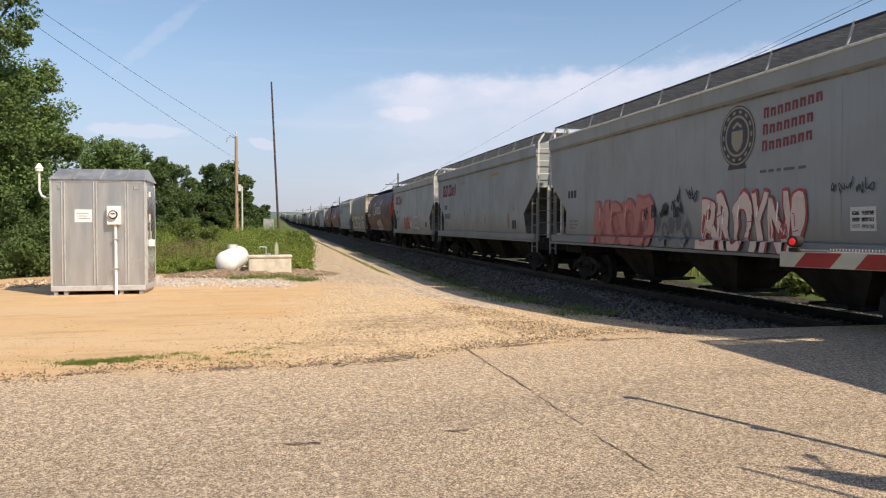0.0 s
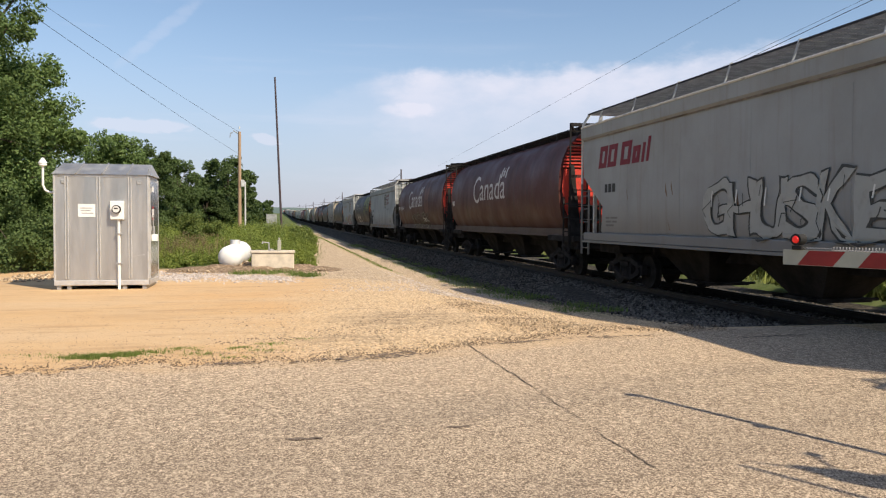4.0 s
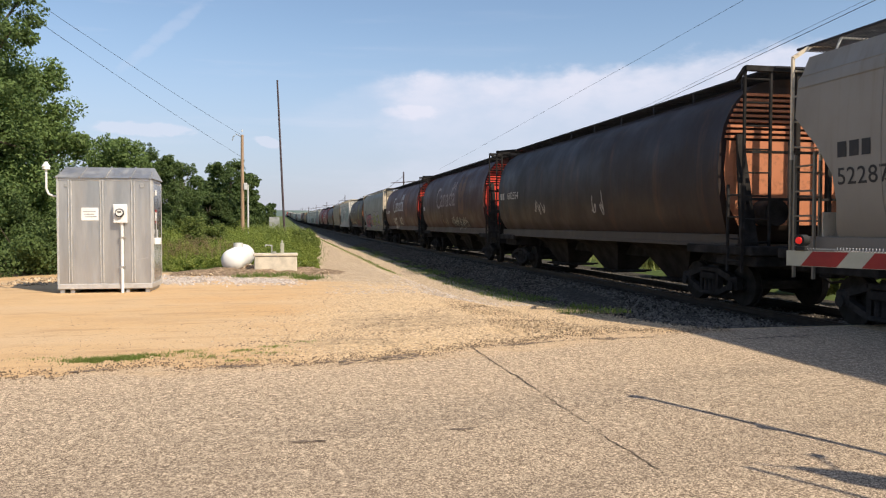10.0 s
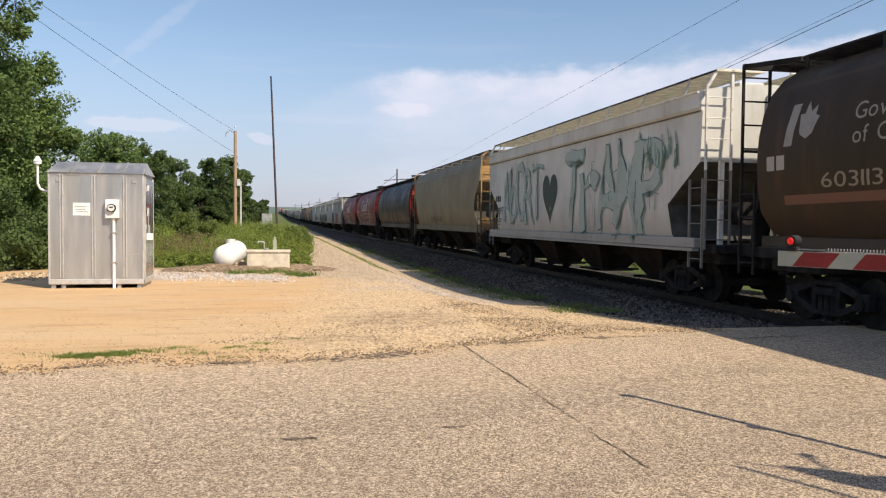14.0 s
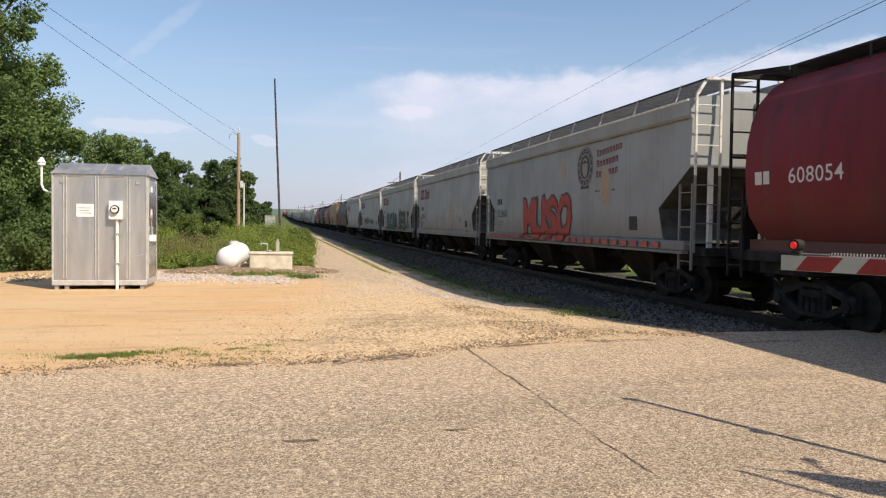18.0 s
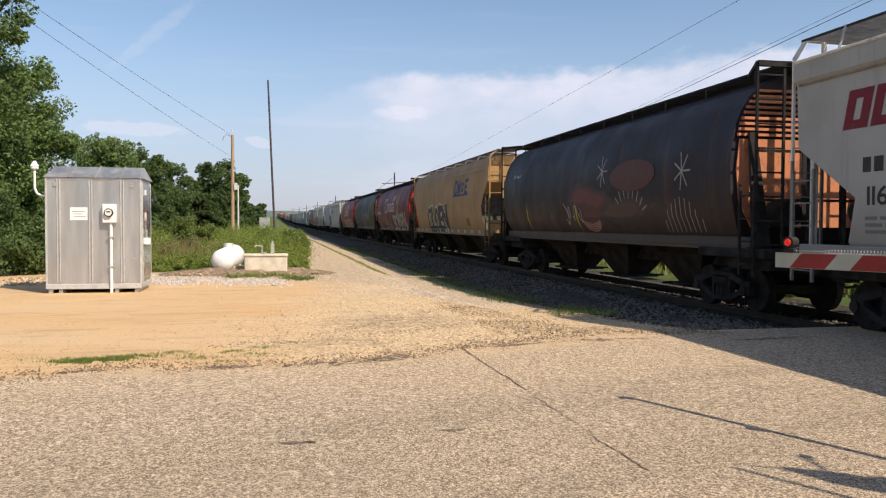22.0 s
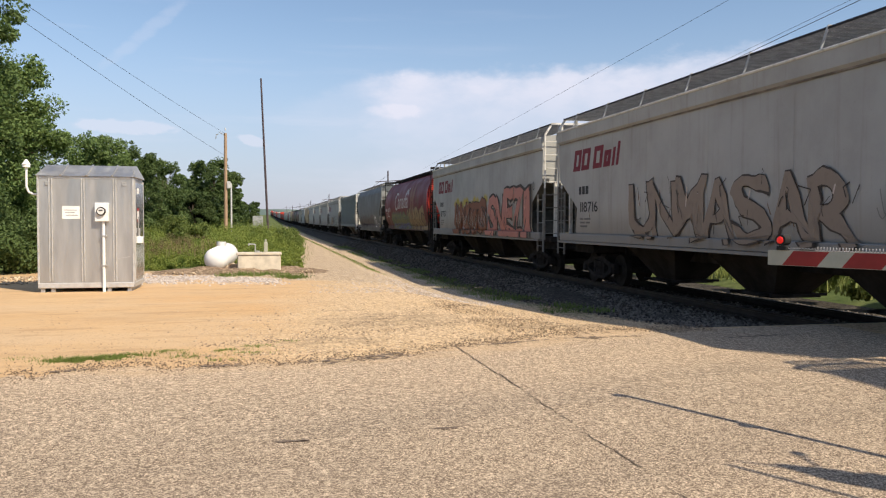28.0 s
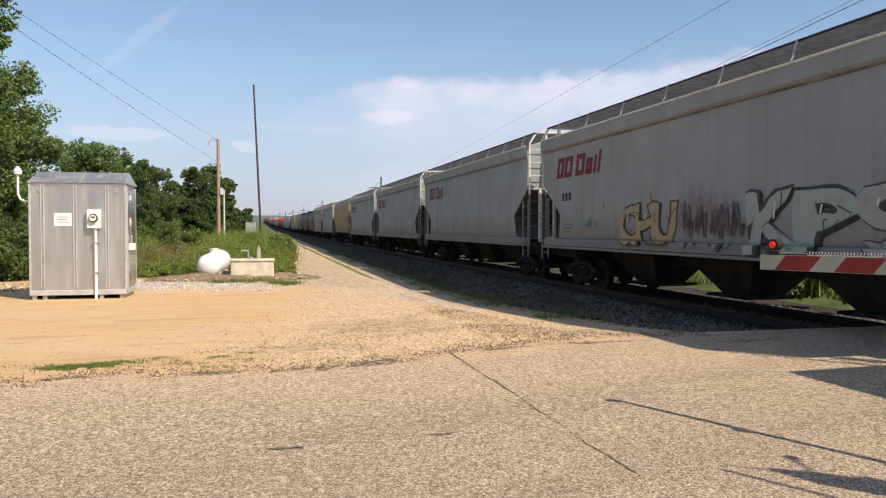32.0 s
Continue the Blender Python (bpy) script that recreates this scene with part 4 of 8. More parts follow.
    door = part("door", bm, DOORMETAL, root)
    for z in (0.6, 1.4, 2.3):
        bm = bmesh.new()
        rod(bm, (w + 0.04, -d + 0.18, z), (w + 0.04, -d + 0.18, z + 0.12), 0.015, 8)
        part("hinge", bm, GALV, door)
    bm = bmesh.new()
    box(bm, w + 0.031, w + 0.15, -d + 0.30, -d + 0.52, 1.14, 1.30, 0.01)
    part("lock_box", bm, WHITE, door, "white lock box")
    for z, h, mat in ((1.93, 0.06, REDP), (1.72, 0.20, DIAL), (1.65, 0.06, REDP), (2.34, 0.13, WHITE)):
        bm = bmesh.new()
        box(bm, w + 0.0305, w + 0.036, -d + 0.42, -d + 0.66, z, z + h)
        part("sticker", bm, mat, door)
    bm = bmesh.new()
    rod(bm, (w + 0.06, -d + 0.44, 1.30), (w + 0.06, -d + 0.44, 1.50), 0.03, 8)
    rod(bm, (w + 0.05, -d + 0.44, 1.50), (w + 0.05, -d + 0.44, 1.78), 0.012, 6)
    part("latch_rod", bm, GALV, door)
    for y in (-d + 0.14, d - 0.10):
        bm = bmesh.new()
        box(bm, w + 0.001, w + 0.035, y - 0.02, y + 0.02, z0 + 0.14, z1 - 0.06, 0.005)
        part("door_jamb", bm, BATTEN, root)
    # vent with a white cap on a bent pipe, out of the end wall
    bm = bmesh.new()
    fy = -d + 0.16
    pts = [(-w, fy, 2.30), (-w - 0.12, fy, 2.29), (-w - 0.23, fy, 2.34), (-w - 0.28, fy, 2.46), (-w - 0.28, fy, 2.94)]
    for a, b in zip(pts, pts[1:]):
        rod(bm, a, b, 0.026, 10)
    pipe = part("antenna_pipe", bm, WHITE, root, "white bent pipe with a domed cap", smooth=True)
    bm = bmesh.new()
    bmesh.ops.create_cone(bm, cap_ends=True, segments=20, radius1=0.10, radius2=0.025, depth=0.12, matrix=Matrix.Translation((-w - 0.28, fy, 3.04)))
    disc(bm, (-w - 0.28, fy, 2.95), 0.085, 20, "Z", 0.06)
    part("cap", bm, WHITE, pipe, smooth=True)
    for sx in (-1, 1):
        bm = bmesh.new()
        rod(bm, (sx * (w - 0.01), -d + 0.2, z1 - 0.05), (sx * (w - 0.01), -d + 0.2, z1 + 0.16), 0.012, 6)
        part("lifting_lug", bm, GALV, root)


shed()


def tank():
    a, b = Vector((-1.76, 27.3, 0.41)), Vector((-1.44, 28.9, 0.55))
    root = thing("propane_tank", "white horizontal propane tank on concrete feet", "gas tank", Matrix.Translation((a.x, a.y, 0)))
    d = (b - a).normalized()
    q = d.to_track_quat("Z", "Y").to_matrix().to_4x4()
    bm = bmesh.new()
    ln, r = (b - a).length, 0.385
    rings = [(-0.20, 0.0), (-0.19, 0.12), (-0.15, 0.22), (-0.08, 0.30), (-0.02, 0.345), (0.06, r), (ln - 0.06, r), (ln + 0.02, 0.345), (ln + 0.08, 0.30), (ln + 0.15, 0.22), (ln + 0.19, 0.12), (ln + 0.20, 0)]
    loops = []
    for z, rr in rings:
        loops.append([bm.verts.new(q @ Vector((rr * math.cos(t * math.tau / 28), rr * math.sin(t * math.tau / 28), z)) + Vector((0, 0, 0.41))) for t in range(28)])
    for l0, l1 in zip(loops, loops[1:]):
        for i in range(28):
            bm.faces.new((l0[i], l0[(i + 1) % 28], l1[(i + 1) % 28], l1[i]))
    bmesh.ops.remove_doubles(bm, verts=bm.verts, dist=0.001)
    part("vessel", bm, WHITE, root, smooth=True)
    bm = bmesh.new()
    c = q @ Vector((0, 0, ln * 0.5)) + Vector((0, 0, 0.83))
    disc(bm, c, 0.16, 20, "Z", 0.18)
    part("valve_dome", bm, GREYPAINT, root, smooth=True)
    for t in (0.25, 0.8):
        bm = bmesh.new()
        p = q @ Vector((0, 0, ln * t))
        box(bm, p.x - 0.32, p.x + 0.32, p.y - 0.12, p.y + 0.12, -0.02, 0.24, 0.015)
        part("foot", bm, CONCRETE, root)


CONCRETE = simple("pale_weathered_concrete", (0.60, 0.535, 0.43), 0.9, 0, 4, 0.15, 0.3)
tank()


def block():
    root = thing("concrete_block", "pale concrete vault block with pipe fittings on top", "concrete block", pose(-0.32, 27.0, 0))
    bm = bmesh.new()
    box(bm, -0.69, 0.69, -0.42, 0.42, -0.05, 0.58, 0.025)
    part("block", bm, CONCRETE, root)
    bm = bmesh.new()
    box(bm, -0.72, 0.72, -0.45, 0.45, 0.582, 0.66, 0.015)
    part("slab", bm, CONCRETE, root)
    bm = bmesh.new()
    box(bm, 0.15, 0.27, -0.1, 0.02, 0.66, 1.0, 0.01)
    box(bm, 0.18, 0.24, -0.07, -0.01, 1.0, 1.09, 0.006)
    part("vent_post", bm, WHITEP, root, "pale square vent post")
    bm = bmesh.new()
    rod(bm, (-0.13, 0, 0.66), (-0.13, 0, 0.93), 0.02, 8)
    rod(bm, (-0.13, 0, 0.92), (-0.34, 0, 0.94), 0.02, 8)
    rod(bm, (-0.34, 0, 0.94), (-0.34, 0, 0.88), 0.02, 8)
    part("tap", bm, GALV, root)
    bm = bmesh.new()
    disc(bm, (-0.05, -0.1, 0.69), 0.07, 16, "Z", 0.06)
    part("cap", bm, GALV, root)


block()


def mound():
    """Low heap of dug earth round the tank and the block."""
    verts, faces = [], []
    nx, ny = 44, 22
    for j in range(ny + 1):
        for i in range(nx + 1):
            u, v = i / nx * 2 - 1, j / ny * 2 - 1
            x, y = -0.9 + u * 3.1, 27.2 + v * 1.7
            k = max(0.0, 1 - u * u) * max(0.0, 1 - v * v)
            z = -0.02 + 0.20 * k + k * (0.16 * noise.noise(Vector((x * 1.6, y * 1.6, 0))) + 0.08 * noise.noise(Vector((x * 5, y * 5, 2))))
            verts.append((x, y, z))
    for j in range(ny):
        for i in range(nx):
            a = j * (nx + 1) + i
            faces.append((a, a + 1, a + nx + 2, a + nx + 1))
    tagged(new("ground_mound", raw("ground_mound", verts, faces, EARTH)), "low heap of brown earth and stones", "ground", kind="structure")


EARTH = Mat("dug_earth", 0.95, 0, 0.15)
EARTH.colour(EARTH.mix(EARTH.ramp(EARTH.noise(7, 6, 0.7), 0.4, 0.65), (0.17, 0.12, 0.08), (0.40, 0.30, 0.205)))
EARTH.bump(EARTH.noise(16, 5, 0.7), 0.8, 0.06)
EARTH = EARTH.m
mound()


def lot_stone_place(rng, n):
    x = -3.9 + 5.0 * rng.uniform(0, 1, n) ** 1.15
    y = np.interp(x, [-3.9, -1.5, 1.1], [24.3, 23.6, 22.2]) + rng.normal(0, 1, n) * np.interp(x, [-3.9, 1.1], [0.95, 0.55])
    keep = np.array([noise.noise(Vector((a * 0.8, b * 0.6, 11))) + rng.uniform(-0.5, 0.5) > -0.12 + 0.5 * max(0.0, a + 0.3) for a, b in zip(x, y)])
    return np.stack([x, y, np.full(n, 0.0)], -1)[keep]


PALESTONE = Mat("pale_limestone_chips", 0.9, 0, 0.2)
PALESTONE.colour(PALESTONE.mix(PALESTONE.add("ShaderNodeNewGeometry").outputs["Random Per Island"], (0.27, 0.23, 0.20), (0.60, 0.54, 0.50)))
PALESTONE = PALESTONE.m
DIRTSTONE = Mat("brown_pebbles", 0.9, 0, 0.2)
DIRTSTONE.colour(DIRTSTONE.mix(DIRTSTONE.add("ShaderNodeNewGeometry").outputs["Random Per Island"], (0.17, 0.125, 0.08), (0.66, 0.52, 0.36)))
DIRTSTONE = DIRTSTONE.m
stones("pale_gravel", 7000, lot_stone_place, (0.02, 0.06), PALESTONE, "pale limestone gravel beside the shed", "gravel", 11)
def strewn(x0, x1, y0, y1, thin=None):
    def place(r, n):
        x, y = r.uniform(x0, x1, n), y0 + (y1 - y0) * r.uniform(0, 1, n) ** 1.5
        p = np.stack([x, y, -dip(x, y)], -1)
        if thin is None:
            return p
        drift = np.array([noise.noise(Vector((a * 0.7, b * 0.7, 4))) * 1.6 for a, b in zip(x, y)])
        return p[r.uniform(0, 1, n) < np.interp(x - 0.15 * y + drift, thin, [0.02, 1.0])]
    return place


stones("pebbles", 20000, strewn(-4, 6.5, 9.5, 24.0),
       (0.004, 0.013), DIRTSTONE, "small brown pebbles on the sandy lot", "pebbles", 12)
stones("drive_gravel", 44000, strewn(-2.0, 6.6, 10.0, 46, (-3.3, 0.2)),
       (0.007, 0.026), DIRTSTONE, "loose gravel of the drive beside the track", "gravel", 13)
stones("drive_gravel", 7000, strewn(0.9, 6.0, 18.5, 46, (-2.6, 0.4)),
       (0.012, 0.038), PALESTONE, "crushed pale stone on the drive beside the track", "gravel", 21)
DARKSTONE = simple("dark_clods", (0.20, 0.145, 0.10), 0.95, 0, 9, 0.4)


def edge_litter(r, n):
    x = r.uniform(-3.2, 6.8, n)
    y = np.array([edge_y(v) for v in x]) + r.normal(0.05, 0.22, n)
    return np.stack([x, y, np.full(n, 0.012)], -1)


stones("edge_clods", 4200, edge_litter, (0.004, 0.014), DARKSTONE, "small dark clods along the road's broken edge", "clods", 15)
stones("mound_stones", 320, lambda r, n: np.stack([r.uniform(-3.2, 1.4, n), r.normal(26.5, 0.45, n), np.full(n, 0.06)], -1), (0.02, 0.06), DIRTSTONE,
       "broken stones on the earth heap", "stones", 16)


def tyre_line(x0, y0, x1, y1, bow):
    """Loose clods thrown up in a curved line by turning wheels."""
    def place(r, n):
        t = r.uniform(0, 1, n)
        x = x0 + (x1 - x0) * t + r.normal(0, 0.10, n)
        y = y0 + (y1 - y0) * t + bow * 4 * t * (1 - t) + r.normal(0, 0.12, n)
        return np.stack([x, y, -dip(x, y) + 0.002], -1)
    return place


stones("thrown_clods", 700, tyre_line(-0.9, 10.9, 5.4, 14.6, -0.5), (0.005, 0.018), DARKSTONE, "loose dark clods along a wheel track", "clods", 17)
stones("thrown_clods", 600, tyre_line(0.4, 11.6, 4.6, 17.5, -0.3), (0.005, 0.018), DARKSTONE, "loose dark clods along a wheel track", "clods", 18)
stones("lot_clods", 1200, strewn(-4.5, 4.5, 10.0, 20.0), (0.004, 0.016), DARKSTONE, "scattered small dark clods on the sandy lot", "clods", 19)
stones("rubble", 260, lambda r, n: np.stack([r.uniform(-7.5, -5.4, n), r.uniform(22.5, 25.5, n), np.full(n, 0.02)], -1), (0.02, 0.075), DIRTSTONE,
       "broken stones beside the shed", "stones", 14)

# ---- poles and wires ----
WOOD = Mat("weathered_pole_wood", 0.85, 0, 0.2)
WOOD.colour(WOOD.mix(WOOD.ramp(WOOD.noise(3, 6, 0.6, (6, 6, 0.4)), 0.3, 0.7), (0.31, 0.205, 0.13), (0.41, 0.29, 0.195)))
WOOD = WOOD.m
DARKWOOD = simple("dark_pole_wood", (0.075, 0.055, 0.06), 0.85, 0, 4, 0.3)
WIRE = simple("black_cable", (0.03, 0.03, 0.032), 0.6, 0, 3, 0.1)


def pole(name, label, x, y, top, r, mat, cat, z=None):
    z = land(y) if z is None else z
    root = thing(name, label, cat, pose(x, y, z))
    bm = bmesh.new()
    rod(bm, (0, 0, -0.3), top, r * 1.15, 12, r * 0.8)
    part("pole", bm, mat, root, smooth=True)
    return root


up = pole("utility_pole", "brown wooden utility pole with a street-light bracket", -3.1, 60.0, (0.02, 0, 8.12), 0.13, WOOD, "pole")
bm = bmesh.new()
for a, b in zip([(0, 0, 7.95), (-0.45, 0, 8.05), (-0.62, 0, 8.0), (-0.66, 0, 7.7)], [(-0.45, 0, 8.2), (-0.62, 0, 8.0), (-0.66, 0, 7.7), (-0.66, 0, 7.68)]):
    rod(bm, a, b, 0.03, 6)
part("bracket", bm, GALV, up)
bm = bmesh.new()
rod(bm, (0.02, -0.16, 8.3), (0.02, -0.16, 8.48), 0.05, 8)
part("insulator", bm, GREYPAINT, up)
bm = bmesh.new()
box(bm, 0.12, 0.36, -0.2, 0.0, 4.1, 4.6, 0.02)
part("service_box", bm, GREYPAINT, up)
pole("service_post", "short pale metal service post", -2.72, 60.5, (0, 0, 4.5), 0.07, GREYPAINT, "post")
pole("radio_mast", "tall dark slender leaning wooden mast", -0.02, 58.0, (-0.5, 0, 11.85), 0.075, DARKWOOD, "mast")


def wire(a, b, sag, r, label="thin black overhead cable"):
    cu = bpy.data.curves.new("overhead_wire", "CURVE")
    cu.dimensions, cu.bevel_depth, cu.bevel_resolution = "3D", r, 0
    sp = cu.splines.new("POLY")
    n = 24
    sp.points.add(n)
    for i in range(n + 1):
        t = i / n
        p = Vector(a).lerp(Vector(b), t)
        sp.points[i].co = (p.x, p.y, p.z - sag * 4 * t * (1 - t), 1)
    cu.materials.append(WIRE)
    tagged(new("overhead_wire", cu), label, "cable", "overhead wires")


for i, (x, y) in enumerate([(-13.6, -12.0), (12.9, -11.5)]):
    pole("utility_pole", "brown wooden utility pole", x, y, (0, 0, 11.4), 0.15, WOOD, "pole")
wire((-3.1, 60, 8.15), (-13.6, -12, 10.6), 0.5, 0.009)
wire((-3.2, 60, 6.6), (-13.6, -12, 11.3), 0.5, 0.009)

# line poles beyond the train
for i, y in enumerate((-20, 118, 232, 325, 420, 520, 640)):
    x = 17.6 - 1e-5 * y * y * (y > 0)
    root = pole("line_pole", "grey wooden line pole with a crossarm and guy wires", x, y, (0, 0, 9.3), 0.13, DARKWOOD, "pole")
    bm = bmesh.new()
    beam(bm, (-1.9, 0, 7.6), (4.8, 0, 8.1), 0.10, 0.12)
    part("crossarm", bm, DARKWOOD, root)
    bm = bmesh.new()
    rod(bm, (4.6, 0, -0.3), (4.6, 0, 8.7), 0.12, 8)
    part("second_post", bm, DARKWOOD, root)
    bm = bmesh.new()
    rod(bm, (0, 0, 8.7), (-2.6, 0, 6.6), 0.025, 5)
    part("guy", bm, WIRE, root)
wire((12.9, -10.7, 8.5), (29.1, 101, 8.5), 0.1, 0.012)
wire((12.85, -9.7, 8.5), (30.0, 111, 8.5), 0.1, 0.006)
wire((12.0, -14, 9.0), (20.3, 105, 9.0), 0.1, 0.007)

# ---- far off ----
bm = bmesh.new()
box(bm, -1.1, 1.1, -1.2, 1.2, -0.1, 2.7, 0.03)
root = thing("storage_container", "pale white storage container far down the line", "container", pose(-2.4, 178, land(178)))
# panel grey has the haze of the distance mixed in
part("box", bm, simple("hazed_grey_panel", (0.30, 0.31, 0.30), 0.7, 0, 2, 0.2), root)
HILL = Mat("far_wooded_hill", 0.95, 0, 0.1)
# hill greens are paled and blued: distance haze put into the colour
HILL.colour(HILL.mix(HILL.ramp(HILL.noise(0.02, 6), 0.35, 0.65), (0.10, 0.14, 0.13), (0.14, 0.18, 0.165)))
HILL = HILL.m


def hills():
    verts, faces = [], []
    n = 160
    for i in range(n + 1):
        x = -1400 + i * 2800 / n
        h = 8 + 8 * noise.noise(Vector((x * 0.0022, 1.7, 0))) + 2.5 * noise.noise(Vector((x * 0.03, 4, 0))) + 1.2 * noise.noise(Vector((x * 0.11, 4, 0)))
        for dy, k in ((0, 0.0), (30, 0.8), (60, 1.0), (200, 1.05)):
            verts.append((x, 1250 + dy - 0.00012 * x * x, 12 + max(3, h) * k))
    for i in range(n):
        for j in range(3):
            a = i * 4 + j
            faces.append((a, a + 4, a + 5, a + 1))
    me = raw("hills", verts, faces, HILL)
    me.shade_smooth()
    tagged(new("backdrop_hills", me), "low hazy wooded hills on the horizon", "hills", kind="structure")


hills()

# ---- crossing gate ----
LAMPRED = Mat("red_lamp_lens", 0.2)
LAMPRED.colour((0.35, 0.012, 0.012))
LAMPRED.b.inputs["Emission Color"].default_value = (1, 0.03, 0.02, 1)
LAMPRED.b.inputs["Emission Strength"].default_value = 0.35
LAMPRED = LAMPRED.m
TIP, DIRN, ARMZ = Vector((4.10, 5.90, 0)), Vector((0.386, -0.924, 0)).normalized(), 1.30


def gate():
    turn = math.degrees(math.atan2(DIRN.y, DIRN.x))
    root = thing("crossing_gate", "lowered crossing gate with red and white stripes and red lamps", "barrier", pose(TIP.x, TIP.y, 0, 0, 0, turn))
    # local x runs from the tip to the mast, -y faces the viewer
    ln, h = 3.95, 0.125
    bm = bmesh.new()
    box(bm, 0, ln, -0.012, 0.012, ARMZ, ARMZ + h)
    arm = part("arm", bm, WHITEP, root, "flat striped gate arm")
    for side in (-1, 1):
        for i in range(7):
            a = 0.13 + i * 0.50
            bm = bmesh.new()
            k = 0.10
            vs = [bm.verts.new((x, side * 0.0145, z)) for x, z in ((a, ARMZ + 0.003), (a + 0.30, ARMZ + 0.003), (a + 0.30 + k, ARMZ + h - 0.003), (a + k, ARMZ + h - 0.003))]
            ws = [bm.verts.new((v.co.x, side * 0.012, v.co.z)) for v in vs]
            bm.faces.new(vs)
            bm.faces.new(ws)
            for j in range(4):
                bm.faces.new((vs[j], vs[(j + 1) % 4], ws[(j + 1) % 4], ws[j]))
            part("stripe", bm, REDP, arm, "red reflective stripe")
    for x in (0.13, 1.5, 2.7):
        bm = bmesh.new()
        box(bm, x - 0.045, x + 0.045, -0.03, 0.03, ARMZ + h, ARMZ + h + 0.035, 0.005)
        rod(bm, (x, -0.045, ARMZ + h + 0.085), (x, 0.045, ARMZ + h + 0.085), 0.047, 18)
        lamp = part("lamp_housing", bm, BLACK, root, "black lamp housing")
        for sgn in (-1, 1):
            bm = bmesh.new()
            bmesh.ops.create_uvsphere(bm, u_segments=16, v_segments=8, radius=0.030, matrix=Matrix.Translation((x, sgn * 0.045, ARMZ + h + 0.085)) @ Matrix.Diagonal((1, 0.6, 1, 1)))
            part("lens", bm, LAMPRED, lamp, "glowing red lens", smooth=True)
    # coiled cable along the top edge
    cu = bpy.data.curves.new("coil", "CURVE")
    cu.dimensions, cu.bevel_depth = "3D", 0.0028
    sp = cu.splines.new("POLY")
    n = 900
    sp.points.add(n)
    for i in range(n + 1):
        t = i / n
        r = 0.014 if 0.10 < t else 0.004
        sp.points[i].co = (0.17 + t * 2.4, r * math.cos(t * 95 * math.tau), ARMZ + h + 0.017 + r * math.sin(t * 95 * math.tau), 1)
    cu.materials.append(PRINT)
    coil = new("coiled_cable", cu)
    coil.parent = arm
    # mast with its flashers, just out of sight of the viewer; its shade falls on the road
    bm = bmesh.new()
    rod(bm, (ln + 0.35, 0.0, 0), (ln + 0.35, 0, 3.2), 0.05, 12)
    part("mast", bm, GALV, root, smooth=True)
    bm = bmesh.new()
    box(bm, ln - 0.05, ln + 0.75, -0.28, 0.28, 0.9, 1.5, 0.03)
    part("gate_mechanism", bm, GALV, root)
    bm = bmesh.new()
    beam(bm, (ln + 0.35, -0.5, 2.3), (ln + 0.35, 0.5, 2.3), 0.05, 0.05)
    part("lamp_arm", bm, GALV, root)
    for sy in (-0.42, 0.42):
        bm = bmesh.new()
        disc(bm, (ln + 0.35, sy, 2.3), 0.25, 24, "X", 0.02)
        rod(bm, (ln + 0.10, sy, 2.3), (ln + 0.55, sy, 2.3), 0.11, 16)
        part("flasher", bm, BLACK, root)
    # unseen slats, post and knob, shaped only to throw their shadows on the road
    here = root.matrix_basis.inverted()
    for a, b, w in (((5.25, 1.68, 2.95), (5.32, 1.87, 3.78), 0.045), ((5.50, 2.06, 3.05), (5.43, 1.93, 3.76), 0.035)):
        bm = bmesh.new()
        beam(bm, here @ Vector(a), here @ Vector(b), w, 0.02)
        part("crossbuck_board", bm, WHITEP, root)
    bm = bmesh.new()
    p = here @ Vector((5.56, 1.92, 0))
    rod(bm, (p.x, p.y, 2.75), (p.x, p.y, 3.25), 0.13, 14, 0.15)
    rod(bm, (p.x, p.y, 3.25), (p.x, p.y, 3.62), 0.14, 14, 0.03)
    part("signal_head", bm, GALV, root)
    bm = bmesh.new()
    c = here @ Vector((5.84, 2.15, 3.58))
    bmesh.ops.create_uvsphere(bm, u_segments=14, v_segments=8, radius=0.05, matrix=Matrix.Translation(c))
    rod(bm, c, (p.x, p.y, 3.30), 0.016, 6)
    part("bell", bm, GALV, root, smooth=True)


gate()


# ---- grain cars ----
SIDE_A = [(1.50, 1.16), (1.57, 1.30), (1.60, 1.95), (1.60, 2.80), (1.60, 3.83), (1.675, 3.90), (1.68, 4.19), (1.60, 4.25), (1.42, 4.29), (0.75, 4.36), (0.0, 4.42)]
SIDE_B = [(1.15, 1.16), (1.36, 1.40), (1.52, 1.75), (1.60, 2.20), (1.62, 2.65), (1.59, 3.10), (1.50, 3.50), (1.34, 3.86), (1.10, 4.13), (0.78, 4.32), (0.4, 4.42), (0.0, 4.45)]
SIDE_C = [(1.30, 1.14), (1.46, 1.45), (1.56, 1.85), (1.61, 2.30), (1.62, 2.80), (1.61, 3.31), (1.585, 3.72), (1.56, 3.95), (1.50, 4.02), (1.36, 4.34), (1.24, 4.38), (0.6, 4.41), (0.0, 4.43)]
SIDE_D = [(1.48, 1.16), (1.50, 1.30), (1.50, 2.40), (1.50, 3.50), (1.50, 4.19), (1.54, 4.20), (1.54, 4.32), (1.45, 4.36), (0.7, 4.46), (0.0, 4.50)]


def side_x(prof, z):
    zs, xs = [p[1] for p in prof], [p[0] for p in prof]
    return float(np.interp(z, zs, xs))


def cut_a(z):
    return float(np.interp(z, [1.16, 1.95, 2.80, 2.81], [7.05, 6.85, 8.22, 8.28]))


def cut_b(z):
    return float(np.interp(z, [1.16, 1.5, 4.0, 4.45], [7.35, 7.75, 7.75, 7.75]))


